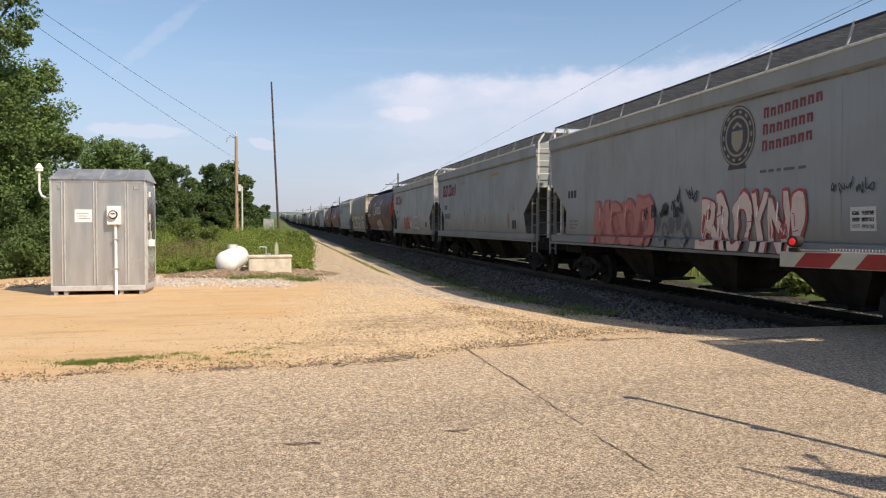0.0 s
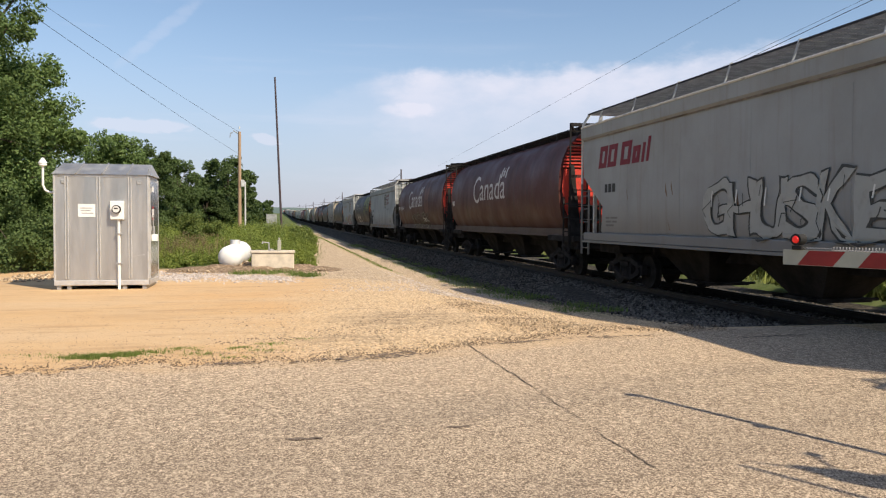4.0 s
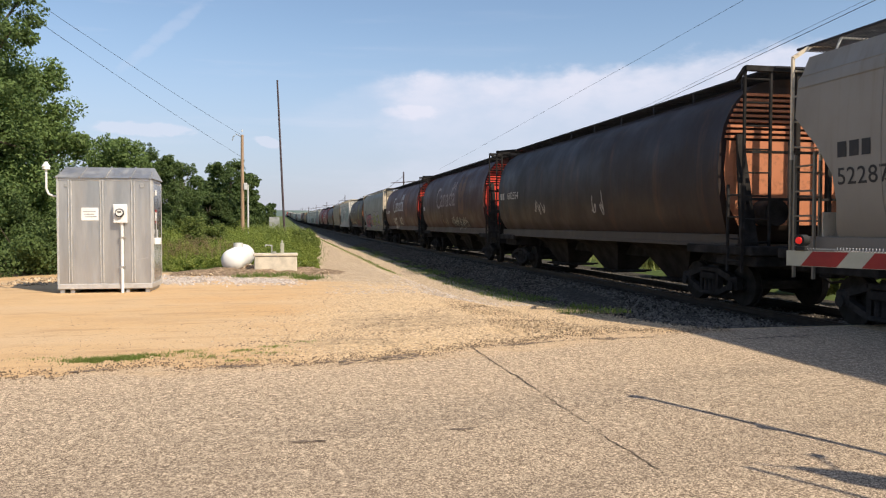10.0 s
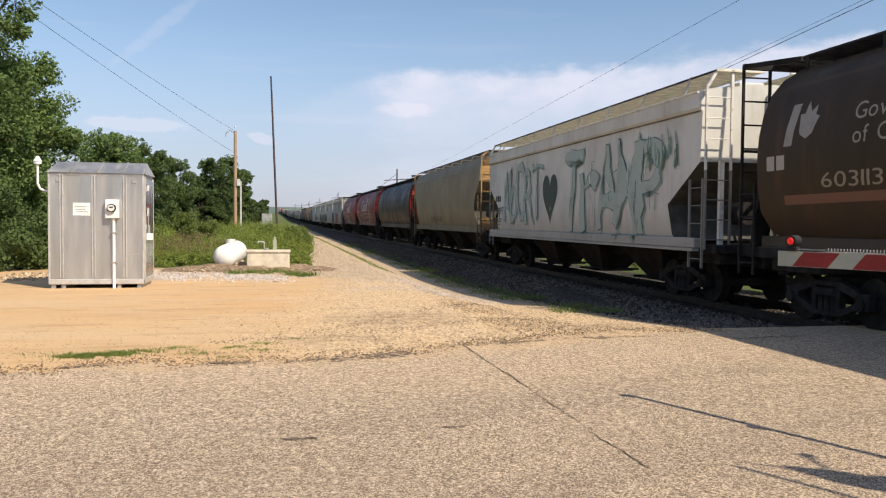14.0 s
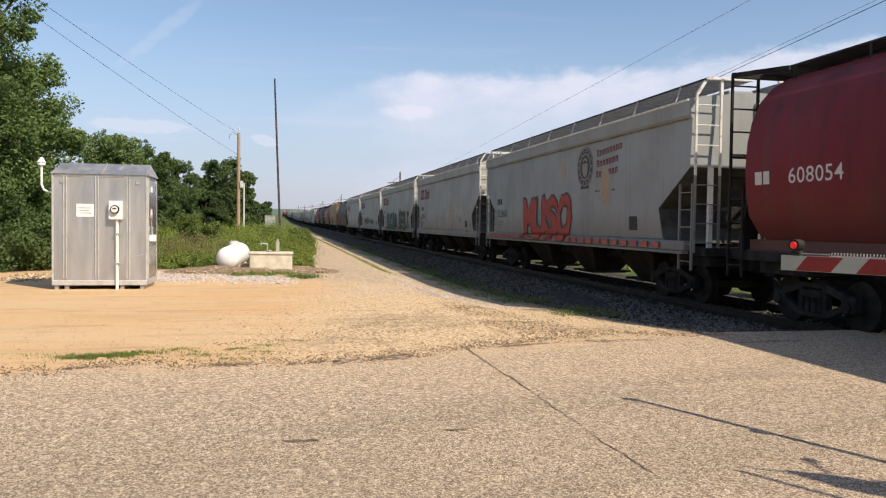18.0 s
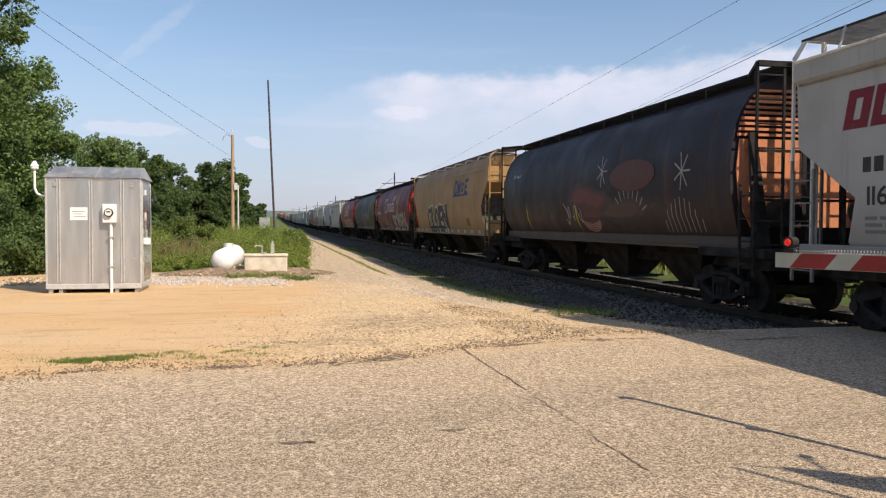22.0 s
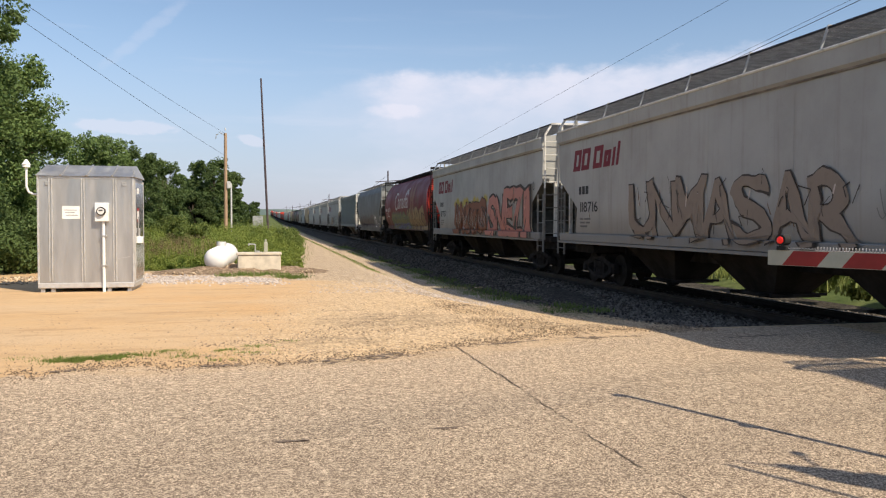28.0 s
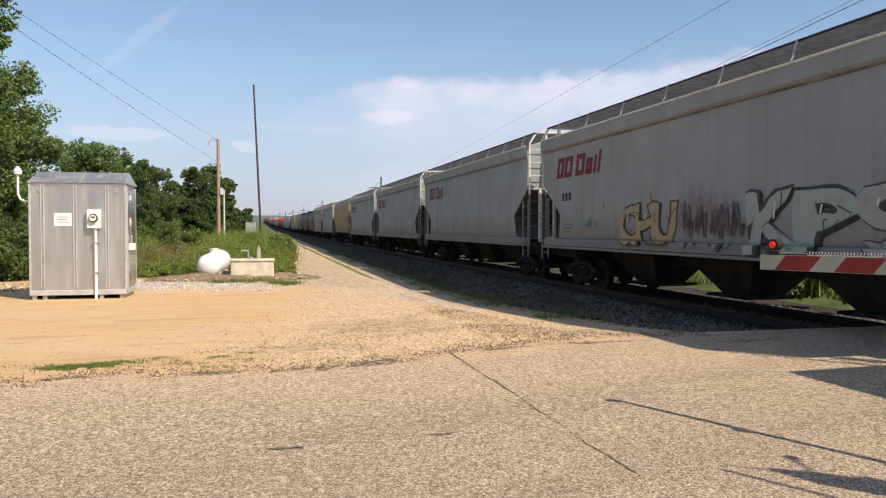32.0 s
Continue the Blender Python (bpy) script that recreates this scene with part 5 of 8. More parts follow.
def cut_c(z):
    return float(np.interp(z, [1.16, 1.85, 2.30, 2.80, 3.30, 3.31], [7.2, 6.98, 7.02, 7.4, 7.9, 7.95]))


def cut_e(z):
    return float(np.interp(z, [1.16, 1.82, 2.74, 2.75], [7.0, 6.95, 7.88, 7.95]))


def cut_d(z):
    return float(np.interp(z, [1.16, 2.40, 3.50, 3.51], [6.65, 6.62, 7.78, 7.85]))


def shell(name, prof, cut, stations=1, ribs=0):
    """The closed body of a car, its ends cut back to the slope sheets below."""
    bm = bmesh.new()
    ring = [(x, z) for x, z in prof] + [(-x, z) for x, z in reversed(prof[:-1])]
    cols = []
    for k in range(stations + 1):
        u = -1 + 2 * k / stations
        cols.append([bm.verts.new((x, u * cut(z), z)) for x, z in ring])
    n = len(ring)
    for c0, c1 in zip(cols, cols[1:]):
        for i in range(n):
            bm.faces.new((c0[i], c0[(i + 1) % n], c1[(i + 1) % n], c1[i]))
    for c in (cols[0], cols[-1]):
        for i in range(len(prof) - 1):
            j = n - 1 - i
            if i == len(prof) - 2:
                bm.faces.new((c[i], c[i + 1], c[j]))
            else:
                bm.faces.new((c[i], c[i + 1], c[j - 1], c[j])) if j - 1 != i + 1 else bm.faces.new((c[i], c[i + 1], c[j]))
    return bm


def ladder_mesh(name, a, b, width_vec, r, step=0.36, mat=None):
    """Two stiles and their rungs; a is the foot of one stile, b its head."""
    bm = bmesh.new()
    a, b, w = Vector(a), Vector(b), Vector(width_vec)
    beam(bm, a, b, 0.045, 0.045)
    beam(bm, a + w, b + w, 0.045, 0.045)
    n = int((b - a).length / step)
    for i in range(n):
        p = a.lerp(b, (i + 0.5) / n)
        rod(bm, p, p + w, r, 5)
    return bm


def wheelset_mesh():
    bm = bmesh.new()
    for s in (-1, 1):
        rod(bm, (s * 0.70, 0, 0.42), (s * 0.82, 0, 0.42), 0.42, 24)
        rod(bm, (s * 0.665, 0, 0.42), (s * 0.70, 0, 0.42), 0.445, 24)
        rod(bm, (s * 0.82, 0, 0.42), (s * 0.90, 0, 0.42), 0.14, 12)
    rod(bm, (-1.08, 0, 0.42), (1.08, 0, 0.42), 0.075, 10)
    return finish(bm, "wheelset", WHEEL, True)


def frame_mesh():
    """A cast side frame with its bearing boxes and coil springs."""
    bm = bmesh.new()
    for y in (-0.88, 0.88):
        box(bm, -0.09, 0.09, y - 0.15, y + 0.15, 0.32, 0.60, 0.03)
        disc(bm, (0, y, 0.42), 0.10, 16, "X", 0.26)
    for s in (-1, 1):
        beam(bm, (0, s * 0.80, 0.56), (0, s * 0.30, 0.70), 0.14, 0.13)
        beam(bm, (0, s * 0.78, 0.40), (0, s * 0.32, 0.22), 0.13, 0.11)
        beam(bm, (0, s * 0.30, 0.70), (0, s * 0.30, 0.22), 0.12, 0.10)
    box(bm, -0.07, 0.07, -0.36, 0.36, 0.66, 0.76, 0.02)
    box(bm, -0.07, 0.07, -0.36, 0.36, 0.16, 0.24, 0.02)
    for y in (-0.16, 0, 0.16):
        rod(bm, (0, y, 0.24), (0, y, 0.50), 0.065, 10)
    box(bm, -0.10, 0.10, -0.26, 0.26, 0.50, 0.64, 0.02)
    return finish(bm, "side_frame", UNDER)


WHEELSET, FRAME = wheelset_mesh(), frame_mesh()


def add_truck(root, y):
    bm = bmesh.new()
    box(bm, -0.95, 0.95, -0.22, 0.22, 0.50, 0.82, 0.03)
    box(bm, -0.62, 0.62, -0.95, 0.95, 0.34, 0.52, 0.02)
    t = part("truck", bm, UNDER, root, "two-axle truck with roller bearings")
    t.matrix_basis = pose(0, y, 0)
    for x in (-1.0, 1.0):
        part("side_frame", FRAME, None, t).matrix_basis = pose(x, 0, 0)
    for yy in (-0.88, 0.88):
        part("wheelset", WHEELSET, None, t).matrix_basis = pose(0, yy, 0)


def bay_mesh(wide, top, mat):
    """One discharge bay of a hopper car, tapering both ways to its outlet."""
    bm = bmesh.new()
    rings = []
    for z, hy, hx in ((top, 1.95, wide * 0.95), (0.88, 1.22, wide * 0.58), (0.16, 0.48, wide * 0.28)):
        rings.append([bm.verts.new((x * hx, y * hy, z)) for x, y in ((-1, -1), (1, -1), (1, 1), (-1, 1))])
    for r0, r1 in zip(rings, rings[1:]):
        for i in range(4):
            bm.faces.new((r0[i], r0[(i + 1) % 4], r1[(i + 1) % 4], r1[i]))
    bm.faces.new(rings[0])
    bm.faces.new(rings[-1])
    return finish(bm, "discharge_bay", mat)


def gate_mesh():
    bm = bmesh.new()
    box(bm, -0.55, 0.55, -0.6, 0.6, 0.08, 0.158, 0.01)
    for y in (-0.5, 0.5):
        rod(bm, (-0.75, y, 0.13), (0.75, y, 0.13), 0.03, 6)
    return finish(bm, "outlet_gate", UNDER)


def board_mesh(x0, x1, z, half, mat=None, wide=0.038, thick=0.03):
    """A see-through running board of long slats and cross bars."""
    bm = bmesh.new()
    n = max(4, int((x1 - x0) / 0.062))
    for i in range(n):
        x = x0 + (x1 - x0) * (i + 0.5) / n
        box(bm, x - wide / 2, x + wide / 2, -half, half, z + 0.03 - thick, z + 0.03)
    k = int(half * 2 / 0.3)
    for i in range(k + 1):
        y = -half + 2 * half * i / k
        box(bm, x0, x1, y - 0.012, y + 0.012, z + 0.022 - thick, z + 0.028 - thick)
    return finish(bm, "running_board", mat or GRATE)


def support_mesh(x0, x1, z0, z1, mat=None, foot=None):
    bm = bmesh.new()
    beam(bm, (x0 if foot is None else foot, 0, z0), (x0, 0, z1), 0.03, 0.03)
    beam(bm, (x1, 0, z0 + 0.05), (x1, 0, z1), 0.03, 0.03)
    beam(bm, (x0, 0, z1), (x1, 0, z1), 0.03, 0.03)
    return finish(bm, "board_support", mat or GRATE)


BAY, BAY_B, BAY_D, OUTLET = bay_mesh(1.45, 1.16, HOPPER), bay_mesh(1.15, 1.16, HOPPER), bay_mesh(1.45, 1.16, PAINT), gate_mesh()


def coupler(root, s, y):
    bm = bmesh.new()
    box(bm, -0.12, 0.12, min(y, y + s * 0.75), max(y, y + s * 0.75), 0.74, 0.94, 0.02)
    box(bm, -0.20, 0.14, min(y + s * 0.72, y + s * 1.02), max(y + s * 0.72, y + s * 1.02), 0.68, 1.0, 0.03)
    part("coupler", bm, UNDER, root)
    bm = bmesh.new()
    rod(bm, (0.3, y, 0.8), (0.28, y + s * 0.5, 0.55), 0.025, 6)
    rod(bm, (0.28, y + s * 0.5, 0.55), (0.2, y + s * 0.98, 0.62), 0.025, 6)
    part("air_hose", bm, BLACK, root)


def car_base(prof, cut, name, label, half, body_mat, bay, ribs=False):
    root = thing(name, label, "grain car")
    bm = shell("body", prof, cut, 1)
    if prof is not SIDE_B:
        bm.normal_update()
        for f in bm.faces:
            c = f.calc_center_median()
            if abs(c.x) < 0.2 and abs(c.y) > 5 and ((2.4 < c.z < 3.5) if prof is SIDE_D else (1.2 < c.z < 3.05)) and c.z < (2.7 if cut is cut_e else 9):
                f.material_index = 1
    part("body", bm, [body_mat, SLOPE], root, smooth=True)
    for s in (-1, 1):
        bm = bmesh.new()
        w = side_x(prof, 1.3) + 0.02
        if prof is SIDE_A:
            box(bm, s * w - 0.06, s * w + 0.105, -half, half, 1.02, 1.235, 0.02)
            box(bm, s * w - 0.10, s * w + 0.06, -half, half, 0.96, 1.018)
        else:
            box(bm, s * w - 0.04, s * w + 0.04, -half, half, 1.10, 1.32, 0.012)
            box(bm, s * w - 0.10, s * w + 0.06, -half, half, 1.06, 1.12)
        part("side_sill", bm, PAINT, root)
        bm = bmesh.new()
        y0, y1 = sorted((s * 6.3, s * 8.62))
        box(bm, -1.45, 1.45, y0, y1, 0.92, 1.10, 0.02)
        box(bm, -0.35, 0.35, y0, y1, 0.62, 0.918, 0.02)
        box(bm, -1.30, 1.30, y0 + 0.1, y1 - 0.9, 0.70, 0.918, 0.02)
        part("end_platform", bm, UNDER, root)
        coupler(root, s, s * 8.1)
        add_truck(root, s * 6.55)
    for y in (-3.9, 0, 3.9):
        part("discharge_bay", bay, None, root).matrix_basis = pose(0, y, 0)
        part("outlet_gate", OUTLET, None, root).matrix_basis = pose(0, y, 0)
    bm = bmesh.new()
    box(bm, -0.30, 0.30, -8.0, 8.0, 0.62, 0.95, 0.02)
    part("centre_sill", bm, UNDER, root)
    return root


def slab_car():
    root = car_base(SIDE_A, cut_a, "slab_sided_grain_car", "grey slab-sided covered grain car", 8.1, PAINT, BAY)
    for s in (-1, 1):
        x0, x1 = sorted((s * 1.40, s * 0.34))
        rb = part("running_board", board_mesh(x0, x1, 4.60, 8.45, PALEGRATE, 0.034, 0.014), None, root, "grey grated roof walkway")
        bm = bmesh.new()
        box(bm, s * 1.41 - 0.008, s * 1.41 + 0.008, -8.45, 8.45, 4.605, 4.645)
        part("edge_strip", bm, GRATE, rb)
        # bead in the light trim tone: a painted highlight along the eave
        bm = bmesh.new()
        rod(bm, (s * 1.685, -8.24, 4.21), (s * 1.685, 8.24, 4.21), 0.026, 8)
        part("roof_edge", bm, LADDER, root, "rounded steel roof edge, its highlight put into the colour", True)
        sup = support_mesh(s * 1.40, s * 0.45, 4.24, 4.66, STRUT, s * 1.54)
        for i in range(8):
            part("board_support", sup, None, rb).matrix_basis = pose(0, -7.4 + i * 2.11, 0)
    hatch = bmesh.new()
    box(hatch, -0.32, 0.32, -1.8, 1.8, 4.38, 4.60, 0.03)
    hatch = finish(hatch, "roof_hatch", PAINT)
    for y in (-5.7, -1.9, 1.9, 5.7):
        part("roof_hatch", hatch, None, root).matrix_basis = pose(0, y, 0)
    for s in (-1, 1):
        y = s * 8.40
        for sx in (-1, 1):
            part("end_ladder", ladder_mesh("end_ladder", (sx * 1.58, y, 2.62), (sx * 1.58, y, 4.30), (-sx * 0.56, 0, 0), 0.013), LADDER, root, "tall end ladder")
            part("lower_ladder", ladder_mesh("lower_ladder", (sx * 1.58, y, 1.0), (sx * 1.58, y, 2.62), (-sx * 0.56, 0, 0), 0.013), LADDER, root, "grimy lower half of the end ladder, darkened for shade")
            bm = bmesh.new()
            for a, b in (((sx * 1.58, y, 4.30), (sx * 1.36, y, 4.64)), ((sx * 1.36, y, 4.64), (sx * 0.3, y, 4.66)), ((sx * 1.02, y, 4.30), (sx * 1.02, y, 4.65)), ((sx * 1.58, y, 4.2), (sx * 1.50, s * 8.0, 4.2))):
                beam(bm, a, b, 0.06, 0.06)
            part("ladder_rail", bm, LADDER, root)
            part("side_ladder", ladder_mesh("side_ladder", (sx * 1.60, s * 7.82, 0.62), (sx * 1.60, s * 7.82, 2.45), (0, s * 0.52, 0), 0.013), LADDER, root, "short side ladder")
        # corner post, slope-sheet stiffener and brake gear
        bm = bmesh.new()
        for sx in (-1, 1):
            beam(bm, (sx * 1.2, s * 8.35, 1.1), (sx * 1.2, s * 8.35, 2.82), 0.09, 0.09)
        beam(bm, (-0.1, s * 8.32, 1.1), (-0.1, s * 8.32, 4.2), 0.10, 0.05)
        part("end_post", bm, LADDER, root)
        bm = bmesh.new()
        disc(bm, (-0.45, s * 7.9, 1.75), 0.24, 20, "Y", 0.5)
        rod(bm, (0.2, s * 8.27, 2.3), (0.2, s * 8.38, 2.3), 0.28, 20)
        part("brake_gear", bm, UNDER, root)
    # brown line under the fold: its shadow is drawn in with the dirt
    for s in (-1, 1):
        bm = bmesh.new()
        beam(bm, (s * 1.614, -8.2, 3.835), (s * 1.614, 8.2, 3.835), 0.03, 0.03)
        part("eave_seam", bm, EAVETONE, root, "brown line of dirt and painted shadow along the eave fold")
    for yy in (-5.3, -2.65, 0.0, 2.65, 5.3):
        bm = bmesh.new()
        box(bm, -1.6035, -1.60, yy - 0.003, yy + 0.003, 1.34, 3.66)
        part("panel_seam", bm, PAINT, root)
    return root


def tank_car():
    root = car_base(SIDE_B, cut_b, "cylindrical_grain_car", "red cylindrical covered grain car", 8.0, PAINT_TANK, BAY_B)
    x0, x1 = -0.92, 0.92
    rb = part("running_board", board_mesh(x0, x1, 4.50, 8.5), None, root, "dark flat roof walkway")
    for i in range(9):
        for s in (-1, 1):
            part("board_support", SUP_B[s], None, rb).matrix_basis = pose(0, -7.4 + i * 1.85, 0)
    for y in (-5.2, -1.75, 1.75, 5.2):
        bm = bmesh.new()
        box(bm, -0.33, 0.33, y - 1.5, y + 1.5, 4.42, 4.49, 0.03)
        part("roof_hatch", bm, UNDER, root)
    for s in (-1, 1):
        y = s * 7.79
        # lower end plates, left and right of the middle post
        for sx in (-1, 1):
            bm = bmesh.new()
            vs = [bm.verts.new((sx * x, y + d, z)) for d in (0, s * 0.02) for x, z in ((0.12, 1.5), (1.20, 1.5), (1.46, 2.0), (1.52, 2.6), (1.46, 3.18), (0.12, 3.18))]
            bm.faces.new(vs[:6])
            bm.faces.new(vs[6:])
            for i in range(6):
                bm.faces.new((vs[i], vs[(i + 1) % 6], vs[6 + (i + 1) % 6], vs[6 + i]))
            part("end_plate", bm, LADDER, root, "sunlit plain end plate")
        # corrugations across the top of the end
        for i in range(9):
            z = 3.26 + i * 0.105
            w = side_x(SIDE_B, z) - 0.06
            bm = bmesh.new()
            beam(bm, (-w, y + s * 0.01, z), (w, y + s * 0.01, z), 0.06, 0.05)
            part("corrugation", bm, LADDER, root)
        # braces, ladder and top frame
        for sx in (-1, 1):
            bm = bmesh.new()
            q = [(1.05, 1.1), (1.42, 1.1), (1.30, 3.3), (1.16, 3.3)]
            vs = [bm.verts.new((sx * x, s * (8.22 if z < 2 else 7.86) + d, z)) for d in (-0.03, 0.03) for x, z in q]
            bm.faces.new(vs[:4])
            bm.faces.new(vs[4:])
            for i in range(4):
                bm.faces.new((vs[i], vs[(i + 1) % 4], vs[4 + (i + 1) % 4], vs[4 + i]))
            part("end_brace", bm, UNDER, root)
            part("end_ladder", ladder_mesh("end_ladder", (sx * 1.50, s * 8.42, 0.95), (sx * 1.50, s * 8.42, 4.50), (-sx * 0.55, 0, 0), 0.018, 0.42), UNDER, root, "dark end ladder")
            part("side_ladder", ladder_mesh("side_ladder", (sx * 1.52, s * 7.95, 0.60), (sx * 1.52, s * 7.95, 2.3), (0, s * 0.46, 0), 0.018), UNDER, root, "short dark side ladder")
        bm = bmesh.new()
        beam(bm, (-1.5, s * 8.42, 4.48), (1.5, s * 8.42, 4.48), 0.10, 0.10)
        for sx in (-1, 1):
            beam(bm, (sx * 1.5, s * 8.42, 4.48), (sx * 1.0, s * 7.4, 4.46), 0.06, 0.08)
            beam(bm, (sx * 0.35, s * 8.38, 1.1), (sx * 0.35, s * 8.38, 4.48), 0.09, 0.09)
        beam(bm, (-1.5, s * 8.42, 2.9), (1.5, s * 8.42, 2.9), 0.05, 0.05)
        beam(bm, (-1.5, s * 8.42, 2.0), (1.5, s * 8.42, 2.0), 0.05, 0.05)
        part("end_frame", bm, UNDER, root, "dark steel end frame")
        bm = bmesh.new()
        rod(bm, (-0.7, s * 7.85, 1.75), (-0.7, s * 8.3, 1.75), 0.26, 18)
        part("brake_gear", bm, UNDER, root)
    return root


SUP_B = {s: support_mesh(s * 0.88, s * 0.3, 4.2, 4.50) for s in (-1, 1)}


def round_car(cut, plate, deep=False):
    root = car_base(SIDE_C, cut, "curved_side_grain_car", "tan curved-side covered grain car", 8.1, PAINT, BAY)
    for s in (-1, 1):
        x0, x1 = sorted((s * 1.25, s * 0.34))
        rb = part("running_board", board_mesh(x0, x1, 4.54, 8.4, ROOFGRATE, 0.034, 0.016), None, root, "dull grey grated roof walkway")
        bm = bmesh.new()
        box(bm, s * 1.27 - 0.008, s * 1.27 + 0.008, -8.4, 8.4, 4.545, 4.585)
        part("edge_strip", bm, GRATE, rb)
        bm = bmesh.new()
        box(bm, -1.52, 1.52, min(s * 7.955, s * 7.985), max(s * 7.955, s * 7.985), plate, 3.93, 0.01)
        box(bm, -1.42, 1.42, min(s * 7.955, s * 7.985), max(s * 7.955, s * 7.985), 3.93, 4.14, 0.01)
        box(bm, -1.32, 1.32, min(s * 7.955, s * 7.985), max(s * 7.955, s * 7.985), 4.14, 4.33, 0.01)
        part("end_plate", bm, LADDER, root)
        bm = bmesh.new()
        box(bm, -1.40, 1.40, min(s * 7.50, s * 7.53), max(s * 7.50, s * 7.53), 1.18, 1.72, 0.01)
        # black on deep cars, for the shade and grime below the upper plate
        part("end_plate", bm, UNDER if deep else LADDER, root)
        if deep:
            bm = bmesh.new()
            w = s * (side_x(SIDE_C, 1.3) + 0.02)
            box(bm, w - 0.03, w + 0.03, -7.4, 7.4, 0.80, 1.058, 0.012)
            part("lower_sill", bm, PAINT, root)
        sup = support_mesh(s * 1.22, s * 0.4, 4.34, 4.54, STRUT, s * 1.30)
        for i in range(8):
            part("board_support", sup, None, rb).matrix_basis = pose(0, -7.4 + i * 2.11, 0)
        y = s * 8.1
        for sx in (-1, 1):
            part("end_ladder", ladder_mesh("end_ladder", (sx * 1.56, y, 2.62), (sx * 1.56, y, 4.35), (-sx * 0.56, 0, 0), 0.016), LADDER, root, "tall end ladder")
            # deep cars: blackened outright, shade and grime in one tone
            part("lower_ladder", ladder_mesh("lower_ladder", (sx * 1.56, y, 0.95), (sx * 1.56, y, 2.62), (-sx * 0.56, 0, 0), 0.016), UNDER if deep else LADDER, root, "grimy lower half of the end ladder, darkened for shade")
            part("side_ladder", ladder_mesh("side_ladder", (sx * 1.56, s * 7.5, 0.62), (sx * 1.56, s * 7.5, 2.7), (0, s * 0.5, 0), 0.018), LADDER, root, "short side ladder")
            bm = bmesh.new()
            beam(bm, (sx * 1.56, y, 4.35), (sx * 1.20, y, 4.58), 0.06, 0.06)
            beam(bm, (sx * 1.20, y, 4.58), (sx * 0.3, y, 4.60), 0.06, 0.06)
            part("ladder_rail", bm, LADDER, root)
        bm = bmesh.new()
        beam(bm, (-0.1, s * 8.03, 1.1), (-0.1, s * 8.03, 4.2), 0.12, 0.06)
        part("end_post", bm, LADDER, root)
        bm = bmesh.new()
        disc(bm, (-0.45, s * 7.6, 1.75), 0.26, 20, "Y", 0.5)
        part("brake_gear", bm, UNDER, root)
    for y in (-5.6, -1.87, 1.87, 5.6):
        bm = bmesh.new()
        box(bm, -0.30, 0.30, y - 1.7, y + 1.7, 4.36, 4.50, 0.03)
        part("roof_hatch", bm, GRATE, root)
    for s in (-1, 1):
        for z in (3.80, 4.0):
            bm = bmesh.new()
            x = s * (side_x(SIDE_C, z) + 0.004)
            beam(bm, (x, -7.9, z), (x, 7.9, z), 0.022, 0.016)
            part("shoulder_fold", bm, PAINT, root)
    for i in range(7):
        y = -6.0 + i * 2.0
        bm = bmesh.new()
        zs = [1.2, 1.45, 1.85, 2.3, 2.8, 3.3, 3.64, 3.92]
        for z0, z1 in zip(zs, zs[1:]):
            beam(bm, (-side_x(SIDE_C, z0) - 0.002, y, z0), (-side_x(SIDE_C, z1) - 0.002, y, z1), 0.010, 0.008)
        part("weld_seam", bm, PAINT, root)
    return root


def ribbed_car():
    root = car_base(SIDE_D, cut_d, "ribbed_grain_car", "pale grey ribbed grain car with a rusty roof edge", 7.7, PAINT, BAY_D)

    def rib_mesh(z0):
        bm = bmesh.new()
        box(bm, -1.575, -1.50, -0.05, 0.05, z0, 4.19, 0.01)
        return finish(bm, "rib", PAINT)
    tall, short = rib_mesh(1.32), rib_mesh(3.55)
    for i in range(17):
        y = -7.5 + i * 15.0 / 16
        part("rib", short if abs(y) > 7 else tall, None, root).matrix_basis = pose(0, y, 0)
    for s in (-1, 1):
        x0, x1 = sorted((s * 0.95, s * 0.4))
        part("running_board", board_mesh(x0, x1, 4.48, 7.8), None, root)
        y = s * 8.0
        for sx in (-1, 1):
            part("end_ladder", ladder_mesh("end_ladder", (sx * 1.5, y, 0.7), (sx * 1.5, y, 4.2), (-sx * 0.56, 0, 0), 0.013), LADDER, root)
            part("side_ladder", ladder_mesh("side_ladder", (sx * 1.52, s * 7.2, 0.72), (sx * 1.52, s * 7.2, 2.9), (0, s * 0.5, 0), 0.014), LADDER, root)
        bm = bmesh.new()
        box(bm, -1.5, 1.5, min(s * 7.86, s * 7.89), max(s * 7.86, s * 7.89), 3.55, 4.30, 0.01)
        plate = part("end_plate", bm, LADDER, root)
        bm = bmesh.new()
        box(bm, -1.46, 1.46, min(s * 7.0, s * 7.04), max(s * 7.0, s * 7.04), 1.2, 2.34, 0.01)
        part("end_plate", bm, LADDER, root)
        for x in (-1.2, -0.4, 0.4, 1.2):
            bm = bmesh.new()
            box(bm, x - 0.04, x + 0.04, min(s * 7.041, s * 7.10), max(s * 7.041, s * 7.10), 1.2, 2.35, 0.01)
            part("end_post", bm, LADDER, root)
    return root


